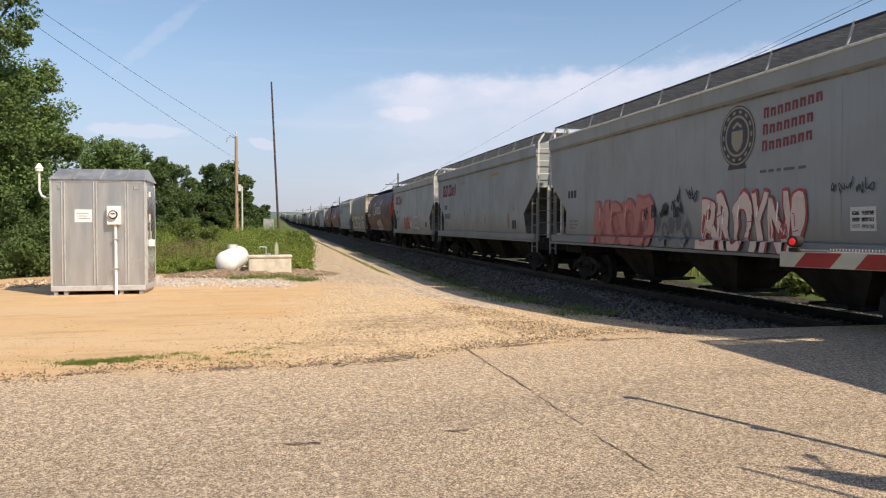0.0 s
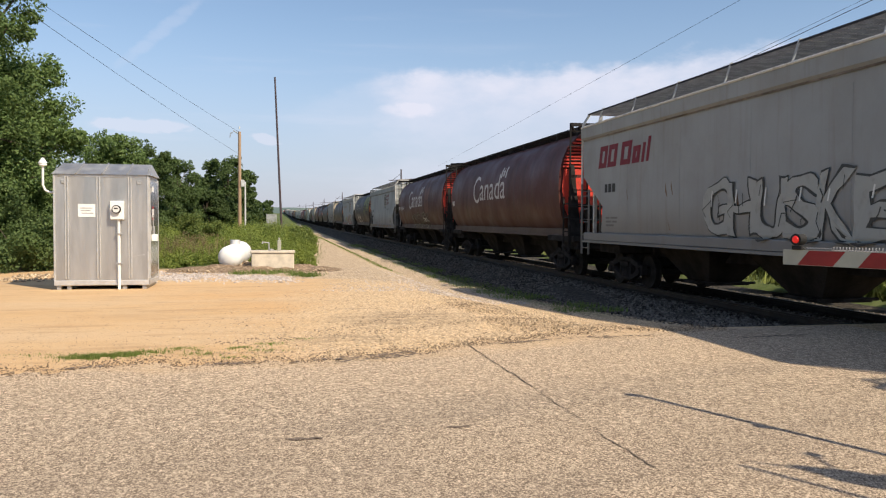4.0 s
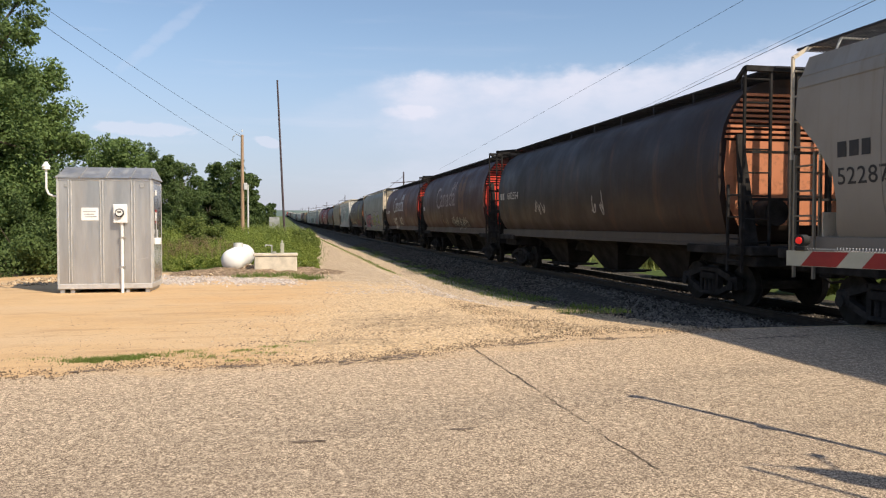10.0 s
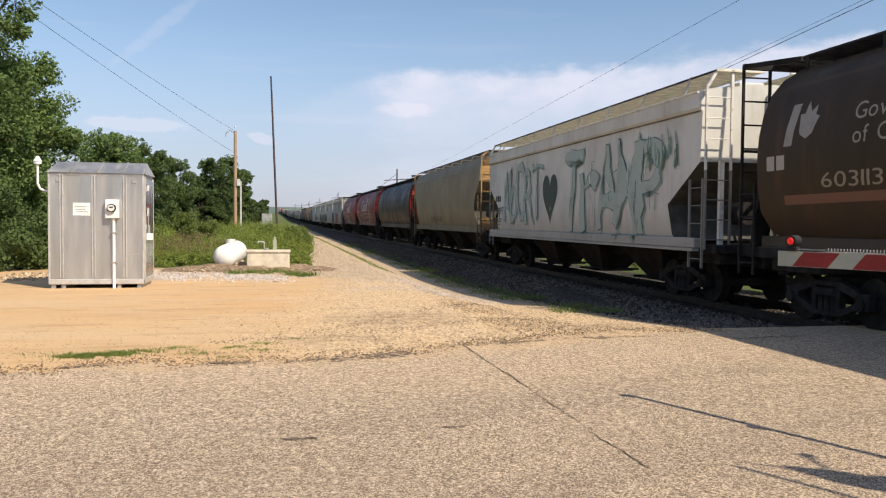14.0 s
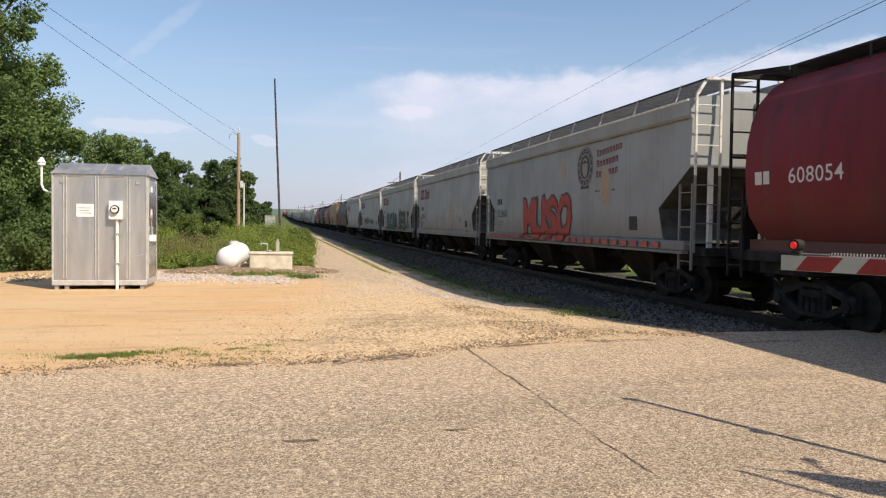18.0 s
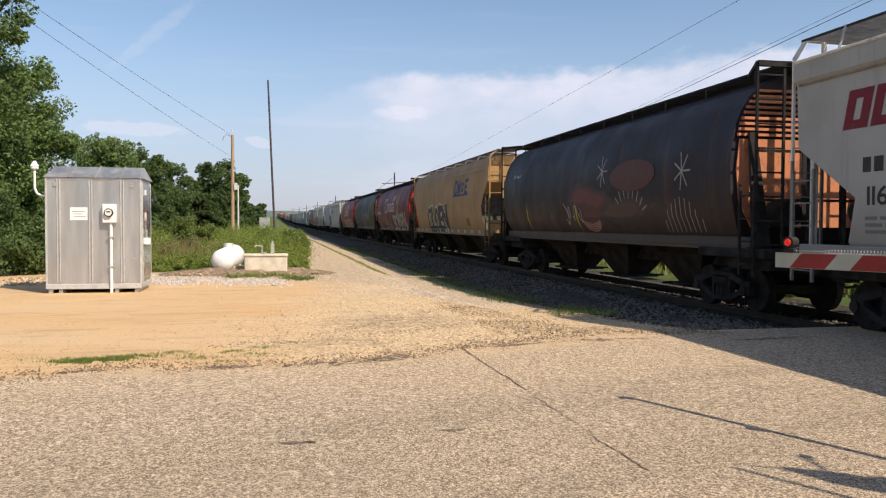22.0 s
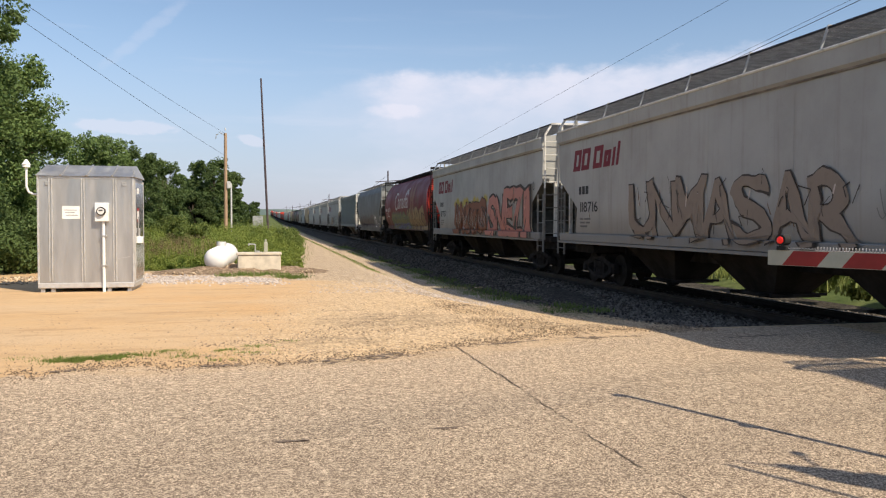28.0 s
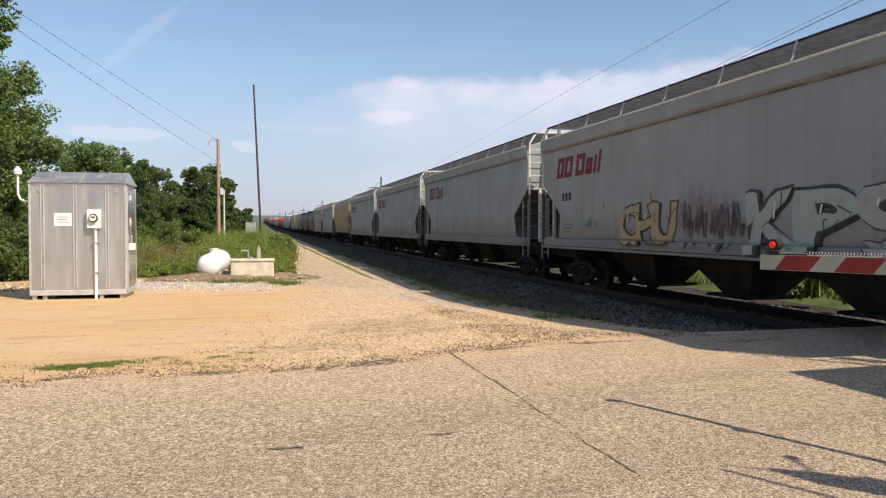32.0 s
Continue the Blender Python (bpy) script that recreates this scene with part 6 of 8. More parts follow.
def far_car(prof, cut, name, label, mat):
    """A car that never comes near: body, walkway, underframe and trucks."""
    root = thing(name, label, "grain car")
    part("body", shell("body", prof, cut, 1), mat, root, smooth=True)
    bm = bmesh.new()
    box(bm, -0.95, 0.95, -8.2, 8.2, 4.60, 4.70)
    part("running_board", bm, GRATE, root)
    bm = bmesh.new()
    box(bm, -1.3, 1.3, -8.5, 8.5, 0.62, 1.15)
    part("underframe", bm, UNDER, root)
    for y in (-6.5, 6.5):
        bm = bmesh.new()
        box(bm, -1.05, 1.05, y - 1.1, y + 1.1, 0.2, 0.62)
        for yy in (-0.88, 0.88):
            rod(bm, (-0.8, y + yy, 0.42), (0.8, y + yy, 0.42), 0.42, 10)
        part("truck", bm, UNDER, root)
    for s in (-1, 1):
        bm = bmesh.new()
        beam(bm, (-1.45, s * 8.1, 1.1), (-1.45, s * 8.1, 4.6), 0.5, 0.06)
        part("end_ladder", bm, LADDER, root)
    return root


PROTO = {"A": slab_car(), "B": tank_car(), "C": round_car(cut_c, 3.32), "E": round_car(cut_e, 3.02, True), "F": round_car(cut_c, 3.5, True), "D": ribbed_car(),
         "a": far_car(SIDE_A, cut_a, "slab_sided_grain_car", "distant grey slab-sided covered grain car", PAINT),
         "b": far_car(SIDE_B, cut_b, "cylindrical_grain_car", "distant brown cylindrical covered grain car", PAINT_TANK)}
# bodies ride above the trucks on their springs
LIFT = 0.16
for p in PROTO.values():
    for o in p.children:
        if o.name.split(".")[0] not in ("truck", "coupler", "air_hose"):
            o.matrix_basis = Matrix.Translation((0, 0, LIFT)) @ o.matrix_basis
PROFILE = {"A": SIDE_A, "B": SIDE_B, "C": SIDE_C, "E": SIDE_C, "F": SIDE_C, "D": SIDE_D}

# LIT, CREAM and the end tones: cleaner paint with sunlight added to the colour
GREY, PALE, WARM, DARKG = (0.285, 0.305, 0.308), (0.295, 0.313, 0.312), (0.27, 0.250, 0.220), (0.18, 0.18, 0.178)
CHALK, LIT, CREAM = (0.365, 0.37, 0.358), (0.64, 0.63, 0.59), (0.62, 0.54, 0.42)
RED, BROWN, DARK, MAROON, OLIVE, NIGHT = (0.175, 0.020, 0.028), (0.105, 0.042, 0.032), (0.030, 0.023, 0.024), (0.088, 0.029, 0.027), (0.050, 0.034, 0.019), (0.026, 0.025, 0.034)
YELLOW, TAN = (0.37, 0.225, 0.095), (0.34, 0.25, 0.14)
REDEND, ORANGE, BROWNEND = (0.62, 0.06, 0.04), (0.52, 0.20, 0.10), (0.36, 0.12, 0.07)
SPEED = 22.8
# when each coupling passes the same bearing, by the place it then has along the track
GAPS = [
    (0.00, 24.68), (0.76, 25.47), (1.50, 25.48), (2.27, 26.28), (3.03, 26.32), (3.84, 25.88), (4.65, 25.94), (5.46, 25.99), (6.23, 26.62),
    (7.00, 26.54), (7.79, 26.43), (8.56, 27.55), (9.41, 26.52), (10.24, 26.76), (11.06, 25.80), (11.85, 26.03), (12.70, 26.05),
    (13.47, 26.15), (14.25, 26.16), (15.06, 26.28), (15.87, 26.32), (16.67, 26.51), (17.46, 26.90), (18.32, 25.54), (19.06, 25.79),
    (19.85, 25.70), (20.66, 25.42), (21.43, 25.38), (22.19, 25.72), (23.08, 25.18), (23.86, 25.54), (24.67, 25.86), (25.51, 25.22),
    (26.33, 24.94), (27.15, 24.66), (27.97, 23.74), (28.73, 24.70), (29.54, 24.38), (30.35, 24.38), (31.18, 24.34), (32.00, 23.85),
]

# kind, colour, colour of ladders and ends with their sunlight in it, what it looks like
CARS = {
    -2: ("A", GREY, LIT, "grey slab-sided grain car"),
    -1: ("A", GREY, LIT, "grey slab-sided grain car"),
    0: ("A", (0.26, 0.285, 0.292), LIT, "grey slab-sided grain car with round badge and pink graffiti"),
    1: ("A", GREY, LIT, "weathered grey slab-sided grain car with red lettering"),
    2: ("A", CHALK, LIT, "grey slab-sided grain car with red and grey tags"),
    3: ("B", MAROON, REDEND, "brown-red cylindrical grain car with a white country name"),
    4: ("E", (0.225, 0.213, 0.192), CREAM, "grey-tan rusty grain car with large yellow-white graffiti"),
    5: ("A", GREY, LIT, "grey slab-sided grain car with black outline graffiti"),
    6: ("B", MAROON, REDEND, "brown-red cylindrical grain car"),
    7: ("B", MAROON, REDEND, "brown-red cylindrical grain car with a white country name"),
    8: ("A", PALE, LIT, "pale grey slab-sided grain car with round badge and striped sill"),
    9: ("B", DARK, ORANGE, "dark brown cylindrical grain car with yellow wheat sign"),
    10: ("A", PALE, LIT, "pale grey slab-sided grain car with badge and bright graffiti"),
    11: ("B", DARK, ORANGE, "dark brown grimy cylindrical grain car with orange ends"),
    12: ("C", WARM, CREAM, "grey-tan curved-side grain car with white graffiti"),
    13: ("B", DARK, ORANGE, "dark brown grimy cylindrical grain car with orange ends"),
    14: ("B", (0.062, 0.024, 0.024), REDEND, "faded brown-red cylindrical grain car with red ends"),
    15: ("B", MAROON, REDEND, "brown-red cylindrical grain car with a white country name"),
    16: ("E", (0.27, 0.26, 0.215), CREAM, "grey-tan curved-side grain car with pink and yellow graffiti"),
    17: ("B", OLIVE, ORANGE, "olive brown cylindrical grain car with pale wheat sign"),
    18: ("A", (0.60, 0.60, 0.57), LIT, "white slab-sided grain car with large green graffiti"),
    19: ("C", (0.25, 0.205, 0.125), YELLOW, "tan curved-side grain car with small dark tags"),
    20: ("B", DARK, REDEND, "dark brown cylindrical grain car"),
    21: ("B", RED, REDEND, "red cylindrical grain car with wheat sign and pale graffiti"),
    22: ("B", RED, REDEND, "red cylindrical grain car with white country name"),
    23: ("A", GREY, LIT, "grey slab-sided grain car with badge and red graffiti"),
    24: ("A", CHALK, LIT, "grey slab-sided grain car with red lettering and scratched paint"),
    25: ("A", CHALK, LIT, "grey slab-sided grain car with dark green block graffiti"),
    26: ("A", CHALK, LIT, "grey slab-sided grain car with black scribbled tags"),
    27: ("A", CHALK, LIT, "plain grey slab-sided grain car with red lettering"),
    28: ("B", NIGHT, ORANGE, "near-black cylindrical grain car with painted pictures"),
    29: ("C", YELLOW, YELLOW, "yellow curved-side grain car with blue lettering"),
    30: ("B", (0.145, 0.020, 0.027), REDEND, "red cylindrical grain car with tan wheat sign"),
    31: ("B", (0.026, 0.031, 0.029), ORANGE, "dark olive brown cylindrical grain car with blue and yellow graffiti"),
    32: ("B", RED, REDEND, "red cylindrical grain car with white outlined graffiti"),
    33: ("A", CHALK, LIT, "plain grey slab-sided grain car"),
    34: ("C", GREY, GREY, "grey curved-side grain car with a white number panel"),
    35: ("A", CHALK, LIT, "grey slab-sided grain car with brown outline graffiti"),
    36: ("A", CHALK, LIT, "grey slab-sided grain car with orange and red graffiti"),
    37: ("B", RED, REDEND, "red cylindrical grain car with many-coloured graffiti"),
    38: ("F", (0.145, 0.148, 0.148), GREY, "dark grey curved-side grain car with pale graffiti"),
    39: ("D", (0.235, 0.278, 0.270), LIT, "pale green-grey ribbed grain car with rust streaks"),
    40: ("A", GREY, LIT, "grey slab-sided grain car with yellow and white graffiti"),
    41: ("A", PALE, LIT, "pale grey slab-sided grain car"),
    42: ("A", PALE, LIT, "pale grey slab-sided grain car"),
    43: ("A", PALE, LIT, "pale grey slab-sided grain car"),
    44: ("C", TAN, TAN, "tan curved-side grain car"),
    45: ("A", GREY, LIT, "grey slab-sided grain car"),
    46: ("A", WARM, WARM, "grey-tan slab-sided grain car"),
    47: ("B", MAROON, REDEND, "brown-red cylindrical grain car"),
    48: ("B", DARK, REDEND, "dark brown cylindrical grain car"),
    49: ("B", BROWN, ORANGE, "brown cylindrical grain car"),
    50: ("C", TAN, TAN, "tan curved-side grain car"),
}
MIX = random.Random(12)
for i in range(51, 90):
    k = MIX.choice("AABABB" if i < 56 else "aababb")
    CARS[i] = (k, MIX.choice((GREY, PALE, WARM)) if k in "Aa" else MIX.choice((MAROON, DARK, RED, BROWN)), LIT if k in "Aa" else REDEND,
               "grey slab-sided grain car far down the line" if k in "Aa" else "brown cylindrical grain car far down the line")


def couplings():
    s = {n: y + SPEED * t for n, (t, y) in enumerate(GAPS)}
    for n in range(len(GAPS), 92):
        s[n] = s[n - 1] + 18.0
    s[-1] = s[0] - 17.6
    s[-2], s[-3] = s[-1] - 17.9, s[-1] - 35.8
    return s


S = couplings()
TRAIN = {}


def paint_car(ob, body, trim):
    for o in ob.children_recursive:
        name = o.name.split(".")[0]
        # lower and side ladders: the next car's shade is put into the trim colour
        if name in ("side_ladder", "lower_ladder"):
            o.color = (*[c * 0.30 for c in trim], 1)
        # ends, upper ladders and roof bead take the trim, brightened as if sunlit
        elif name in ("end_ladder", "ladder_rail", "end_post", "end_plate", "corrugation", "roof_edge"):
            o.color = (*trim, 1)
        elif name == "weld_seam":
            o.color = (*[c * 0.8 for c in body], 1)
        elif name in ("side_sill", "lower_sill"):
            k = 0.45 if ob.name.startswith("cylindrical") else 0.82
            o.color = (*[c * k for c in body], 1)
        elif name == "discharge_bay":
            o.color = (0.085, 0.072, 0.055, 1)
        else:
            o.color = (*body, 1)


def make_train():
    for i, (kind, body, trim, label) in sorted(CARS.items()):
        ob = copy_thing(PROTO[kind], Matrix.Identity(4))
        length = S[i] - S[i - 1]
        ob.scale = (1, length / 18.0, 1)
        paint_car(ob, body, trim)
        tagged(ob, label, "grain car", "cars of the train")
        TRAIN[i] = ob
    for p in PROTO.values():
        for o in list(p.children_recursive) + [p]:
            bpy.data.objects.remove(o)


make_train()
# the white car has a cream-painted walkway
for o in TRAIN[18].children:
    if o.name.split(".")[0] == "running_board":
        o.material_slots[0].link = "OBJECT"
        o.material_slots[0].material = CREAMGRATE


# ---- lettering and graffiti on the cars ----
GLYPH = {}


def glyph(ch, bold):
    """Flat outline of a character, one unit high: points and faces."""
    key = (ch, bold)
    if key not in GLYPH:
        cu = bpy.data.curves.new("glyph", "FONT")
        cu.body, cu.size, cu.offset, cu.resolution_u = ch, 1.0, bold, 4
        ob = bpy.data.objects.new("glyph", cu)
        me = bpy.data.meshes.new_from_object(ob)
        bm = bmesh.new()
        bm.from_mesh(me)
        bmesh.ops.subdivide_edges(bm, edges=[e for e in bm.edges if e.calc_length() > 0.12], cuts=2, use_grid_fill=False)
        bm.verts.index_update()
        pts = np.array([v.co[:2] for v in bm.verts]) if len(bm.verts) else np.zeros((0, 2))
        GLYPH[key] = (pts, [tuple(v.index for v in f.verts) for f in bm.faces])
        bm.free()
        bpy.data.objects.remove(ob)
        bpy.data.curves.remove(cu)
        bpy.data.meshes.remove(me)
    return GLYPH[key]


class Sheet:
    """Flat shapes in (u, v), laid on the side of a car that faces the viewer; u runs towards the viewer's right."""

    def __init__(self):
        self.p, self.f, self.lift = [], [], []

    def add(self, pts, faces, lift=0.0):
        n = len(self.p)
        self.p += [tuple(q) for q in pts]
        self.lift += [lift] * len(pts)
        self.f += [tuple(i + n for i in f) for f in faces]

    def poly(self, pts, lift=0.0):
        self.add(pts, [tuple(range(len(pts)))], lift)

    def ellipse(self, u, v, a, b, n=28, lift=0.0):
        self.poly([(u + a * math.cos(t * math.tau / n), v + b * math.sin(t * math.tau / n)) for t in range(n)], lift)

    def stroke(self, pts, w, lift=0.0):
        """A ribbon of width w along points."""
        pts = [Vector(p) for p in pts]
        left, right = [], []
        for i, p in enumerate(pts):
            d = pts[min(i + 1, len(pts) - 1)] - pts[max(i - 1, 0)]
            d = d.normalized() if d.length > 1e-6 else Vector((1, 0))
            nrm = Vector((-d.y, d.x)) * w / 2
            left.append(p + nrm)
            right.append(p - nrm)
        n = len(pts)
        self.add([q[:] for q in left + right], [(i, i + 1, n + i + 1, n + i) for i in range(n - 1)], lift)

    def text(self, s, u, v, h, length=None, bold=0.0, lift=0.0):
        x, items = 0.0, []
        for ch in s:
            if ch == " ":
                x += 0.4
                continue
            pts, faces = glyph(ch, bold)
            lo, hi = pts[:, 0].min(), pts[:, 0].max()
            items.append((pts, faces, x - lo))
            x += hi - lo + 0.09
        k = h / 0.70
        ku = (length / x) if length else k
        for pts, faces, dx in items:
            self.add([(u + (a + dx) * ku, v + b * k) for a, b in pts], faces, lift)

    def mesh(self, prof, y0, off, up=0.0):
        bm = bmesh.new()
        vs = [bm.verts.new((lf, y0 - u, v + up)) for (u, v), lf in zip(self.p, self.lift)]
        for f in self.f:
            try:
                bm.faces.new([vs[i] for i in f])
            except ValueError:
                pass
        cuts = [1.3 + i * 0.2 for i in range(16)] + [q[1] + LIFT for q in prof] if prof in (SIDE_B, SIDE_C) else []
        if prof is SIDE_A:
            cuts = [1.390, 1.402, 3.83 + LIFT, 3.90 + LIFT]
        if cuts:
            for z in cuts:
                bmesh.ops.bisect_plane(bm, geom=bm.verts[:] + bm.edges[:] + bm.faces[:], plane_co=(0, 0, z), plane_no=(0, 0, 1))
        for v in bm.verts:
            v.co.z = max(v.co.z, 1.20 if prof is SIDE_A else 1.262)
            v.co.x = -(side_x(prof, v.co.z - LIFT) + off + v.co.x)
            if v.co.z - LIFT < (1.236 if prof is SIDE_A else 1.335):
                v.co.x = -(side_x(prof, 1.3) + (0.128 if prof is SIDE_A else 0.066) + off)
        return bm


RIDES = ("red_emblem", "emblem_line", "round_badge", "badge_lettering", "red_emblem_bars", "sill_reflector", "painted_sill", "rust_stain", "painted_flag", "country_name")


def lay(car, name, sheet, y0, off, colour, label="", parent=None):
    """Put a sheet of painted shapes on a car."""
    kind = CARS[car][0]
    up = LIFT if name in RIDES else 0.0
    ob = part(name, sheet.mesh(PROFILE[kind], y0, off, up), DECAL, parent or TRAIN[car], label)
    ob.color = (*colour, 1)
    return ob


def lettering(car, s, y0, z, h, colour, length=None, bold=0.0):
    sh = Sheet()
    sh.text(s, 0, z, h, length, bold)
    return lay(car, "lettering", sh, y0, 0.006, colour)


def bars(car, rows, y0, colour, slant=0.0, name="painted_mark"):
    """Rows of short plain blocks: (z, height, [(u0, u1), ...]); large ones are parts of their own."""
    sh = Sheet()
    for z, h, cells in rows:
        for a, b in cells:
            pts = [(a, z), (b, z), (b + slant * h, z + h), (a + slant * h, z + h)]
            if h > 0.11 and name.endswith("emblem"):
                one = Sheet()
                one.poly([(u + slant * (z - rows[0][0]), v) for u, v in pts])
                lay(car, name, one, y0, 0.006, colour)
            else:
                sh.poly(pts)
    if sh.p:
        lay(car, name if not name.endswith("emblem") else "emblem_line", sh, y0, 0.006, colour)


MARK = (0.16, 0.014, 0.027)
INK = (0.030, 0.030, 0.032)


def red_mark(car, y0=7.15):
    """The railway's slanted red emblem, as plain blocks, the wide ones hollow."""
    k, z0, lean = 1.24, 2.98, 0.25
    for a, b, h, wide in ((0, 0.42, 0.58, True), (0.47, 0.92, 0.58, True), (1.12, 1.60, 0.58, True), (1.68, 2.02, 0.42, True), (2.10, 2.22, 0.46, False), (2.30, 2.42, 0.58, False)):
        sh = Sheet()

        def quad(u0, u1, v0, v1, lift=0.0):
            sh.poly([(u * k + lean * v, z0 + v) for u, v in ((u0, v0), (u1, v0), (u1, v1), (u0, v1))], lift)
        if wide:
            t = 0.15
            quad(a, a + t, 0, h), quad(b - t, b, 0, h, 0.0006)
            quad(a + t, b - t, h - t * 0.9, h), quad(a + t, b - t, 0, t * 0.9)
        else:
            quad(a, b, 0, h)
        lay(car, "red_emblem", sh, y0, 0.006, MARK)


def owner_bars(car, y0=6.7, number=None, colour=INK):
    """Reporting mark as bars, the number where it can be read, and small print lines."""
    bars(car, [(2.48, 0.22, [(0.0, 0.17), (0.23, 0.42), (0.48, 0.67)])], y0, colour)
    if number:
        lettering(car, number, y0 - 0.1, 2.0, 0.27, colour, 1.25, 0.012)
    bars(car, [(1.78, 0.05, [(0.05, 0.3), (0.36, 0.8)]), (1.68, 0.05, [(0.05, 0.4), (0.46, 0.75)]), (1.58, 0.05, [(0.05, 0.55)])], y0, (0.16, 0.16, 0.16), 0, "small_print")


def badge(car, y0=-1.85):
    sh = Sheet()
    sh.ellipse(0.55, 3.20, 0.60, 0.57)
    sh.poly([(0.22, 2.58), (0.88, 2.58), (0.78, 2.74), (0.32, 2.74)])
    b = lay(car, "round_badge", sh, y0, 0.006, (0.05, 0.055, 0.065), "dark round heraldic badge")
    sh = Sheet()
    n = 36
    for r0, r1 in ((0.96, 0.90), (0.68, 0.60)):
        sh.add([(0.55 + 0.60 * r * math.cos(t * math.tau / n), 3.20 + 0.57 * r * math.sin(t * math.tau / n)) for r in (r0, r1) for t in range(n)],
               [(t, (t + 1) % n, n + (t + 1) % n, n + t) for t in range(n)])
    for k in range(14):
        a = math.tau * k / 14
        sh.poly([(0.55 + 0.60 * math.cos(a + s) * q, 3.20 + 0.57 * math.sin(a + s) * q) for s, q in ((-0.11, 0.75), (0.11, 0.75), (0.09, 0.84), (-0.09, 0.84))])
    sh.poly([(0.36, 3.30), (0.74, 3.30), (0.74, 3.08), (0.66, 2.96), (0.55, 2.90), (0.44, 2.96), (0.36, 3.08)])
    sh.stroke([(0.40, 3.36), (0.55, 3.44), (0.70, 3.36)], 0.06)
    lay(car, "badge_lettering", sh, y0, 0.009, (0.27, 0.24, 0.195), parent=b)
    for z, n, u in ((3.42, 8, 0.0), (3.13, 7, -0.02), (2.84, 7, -0.04)):
        sh = Sheet()
        for i in range(n):
            a, b, up = u + 0.205 * i, u + 0.205 * i + 0.150, 0.012 * i
            top = 0.19 if i == 0 else 0.155
            sh.poly([(a, z + up), (a + 0.055, z + up), (a + 0.055, z + up + top), (a, z + up + top)])
            sh.poly([(b - 0.055, z + up), (b, z + up), (b, z + up + top), (b - 0.055, z + up + top)], 0.0005)
            sh.poly([(a, z + up + top - 0.045), (b, z + up + top - 0.045), (b, z + up + top), (a, z + up + top)], 0.001)
        tagged(lay(car, "red_emblem_bars", sh, y0 - 1.4, 0.006, (0.17, 0.040, 0.05)), kind="stuff")
    bars(car, [(2.62, 0.05, [(0.2, 0.4), (0.46, 0.62), (0.7, 0.82), (0.9, 1.2), (1.3, 1.5)])], y0 - 1.1, (0.1, 0.1, 0.1), 0, "small_print")


def country(car, colour=(0.54, 0.50, 0.48), y0=3.05):
    sh = Sheet()
    sh.text("C", -0.08, 2.34, 1.2, 1.15, -0.006)
    sh.text("anada", 1.04, 2.44, 1.0, 3.98, 0.0)
    lay(car, "country_name", sh, y0, 0.008, colour, "white painted country name")
    sh = Sheet()
    for a in (4.02, 4.62):
        sh.poly([(a + 0.1, 3.24), (a + 0.26, 3.24), (a + 0.32, 3.66), (a + 0.16, 3.66)])
    sh.poly([(u - 0.3, v - 0.28) for u, v in ((4.68, 3.60), (4.78, 3.58), (4.86, 3.60), (4.96, 3.78), (4.88, 3.80), (4.84, 3.92), (4.78, 3.82), (4.70, 3.82), (4.72, 3.72))])
    lay(car, "painted_flag", sh, y0, 0.008, colour)


def bezier(a, b, c, d, t):
    k = 1 - t
    return tuple(k ** 3 * p + 3 * k * k * t * q + 3 * k * t * t * r + t ** 3 * e for p, q, r, e in zip(a, b, c, d))


def wheat(car, y0, colour, w=3.4, z0=2.15, h=1.75):
    """Two stylised ears of wheat, the second worn down to its outline."""
    for k in range(2):
        sh = Sheet()
        c = w * (0.27 + 0.48 * k)
        for s in (-1, 1):
            for drop, size in ((0.0, 1.0), (0.46, 0.82)):
                def at(u, v):
                    return c + s * u * size * w, z0 + (0.36 + (v - 0.36) * size - drop) * h + 0.1 * h
                base, tip = at(0.015, 0.36), at(0.15, 1.0)
                outer = [bezier(base, at(0.25, 0.36), at(0.27, 0.72), tip, t / 8) for t in range(9)]
                inner = [bezier(tip, at(0.07, 0.86), at(0.01, 0.62), base, t / 8) for t in range(1, 8)]
                if k == 0:
                    sh.poly(outer + inner)
                else:
                    sh.stroke(outer + inner + outer[:1], 0.05, 0.001 * (s + 1))
            sh.stroke([(c + s * 0.12 * w, z0 + 0.95 * h), (c + s * 0.2 * w, z0 + 1.16 * h)], 0.03, 0.003)
        sh.stroke([(c, z0 - 0.05 * h), (c, z0 + 0.5 * h)], 0.05, 0.004)
        lay(car, "wheat_emblem", sh, y0, 0.006, colour if k == 0 else tuple(v * 0.6 for v in colour))


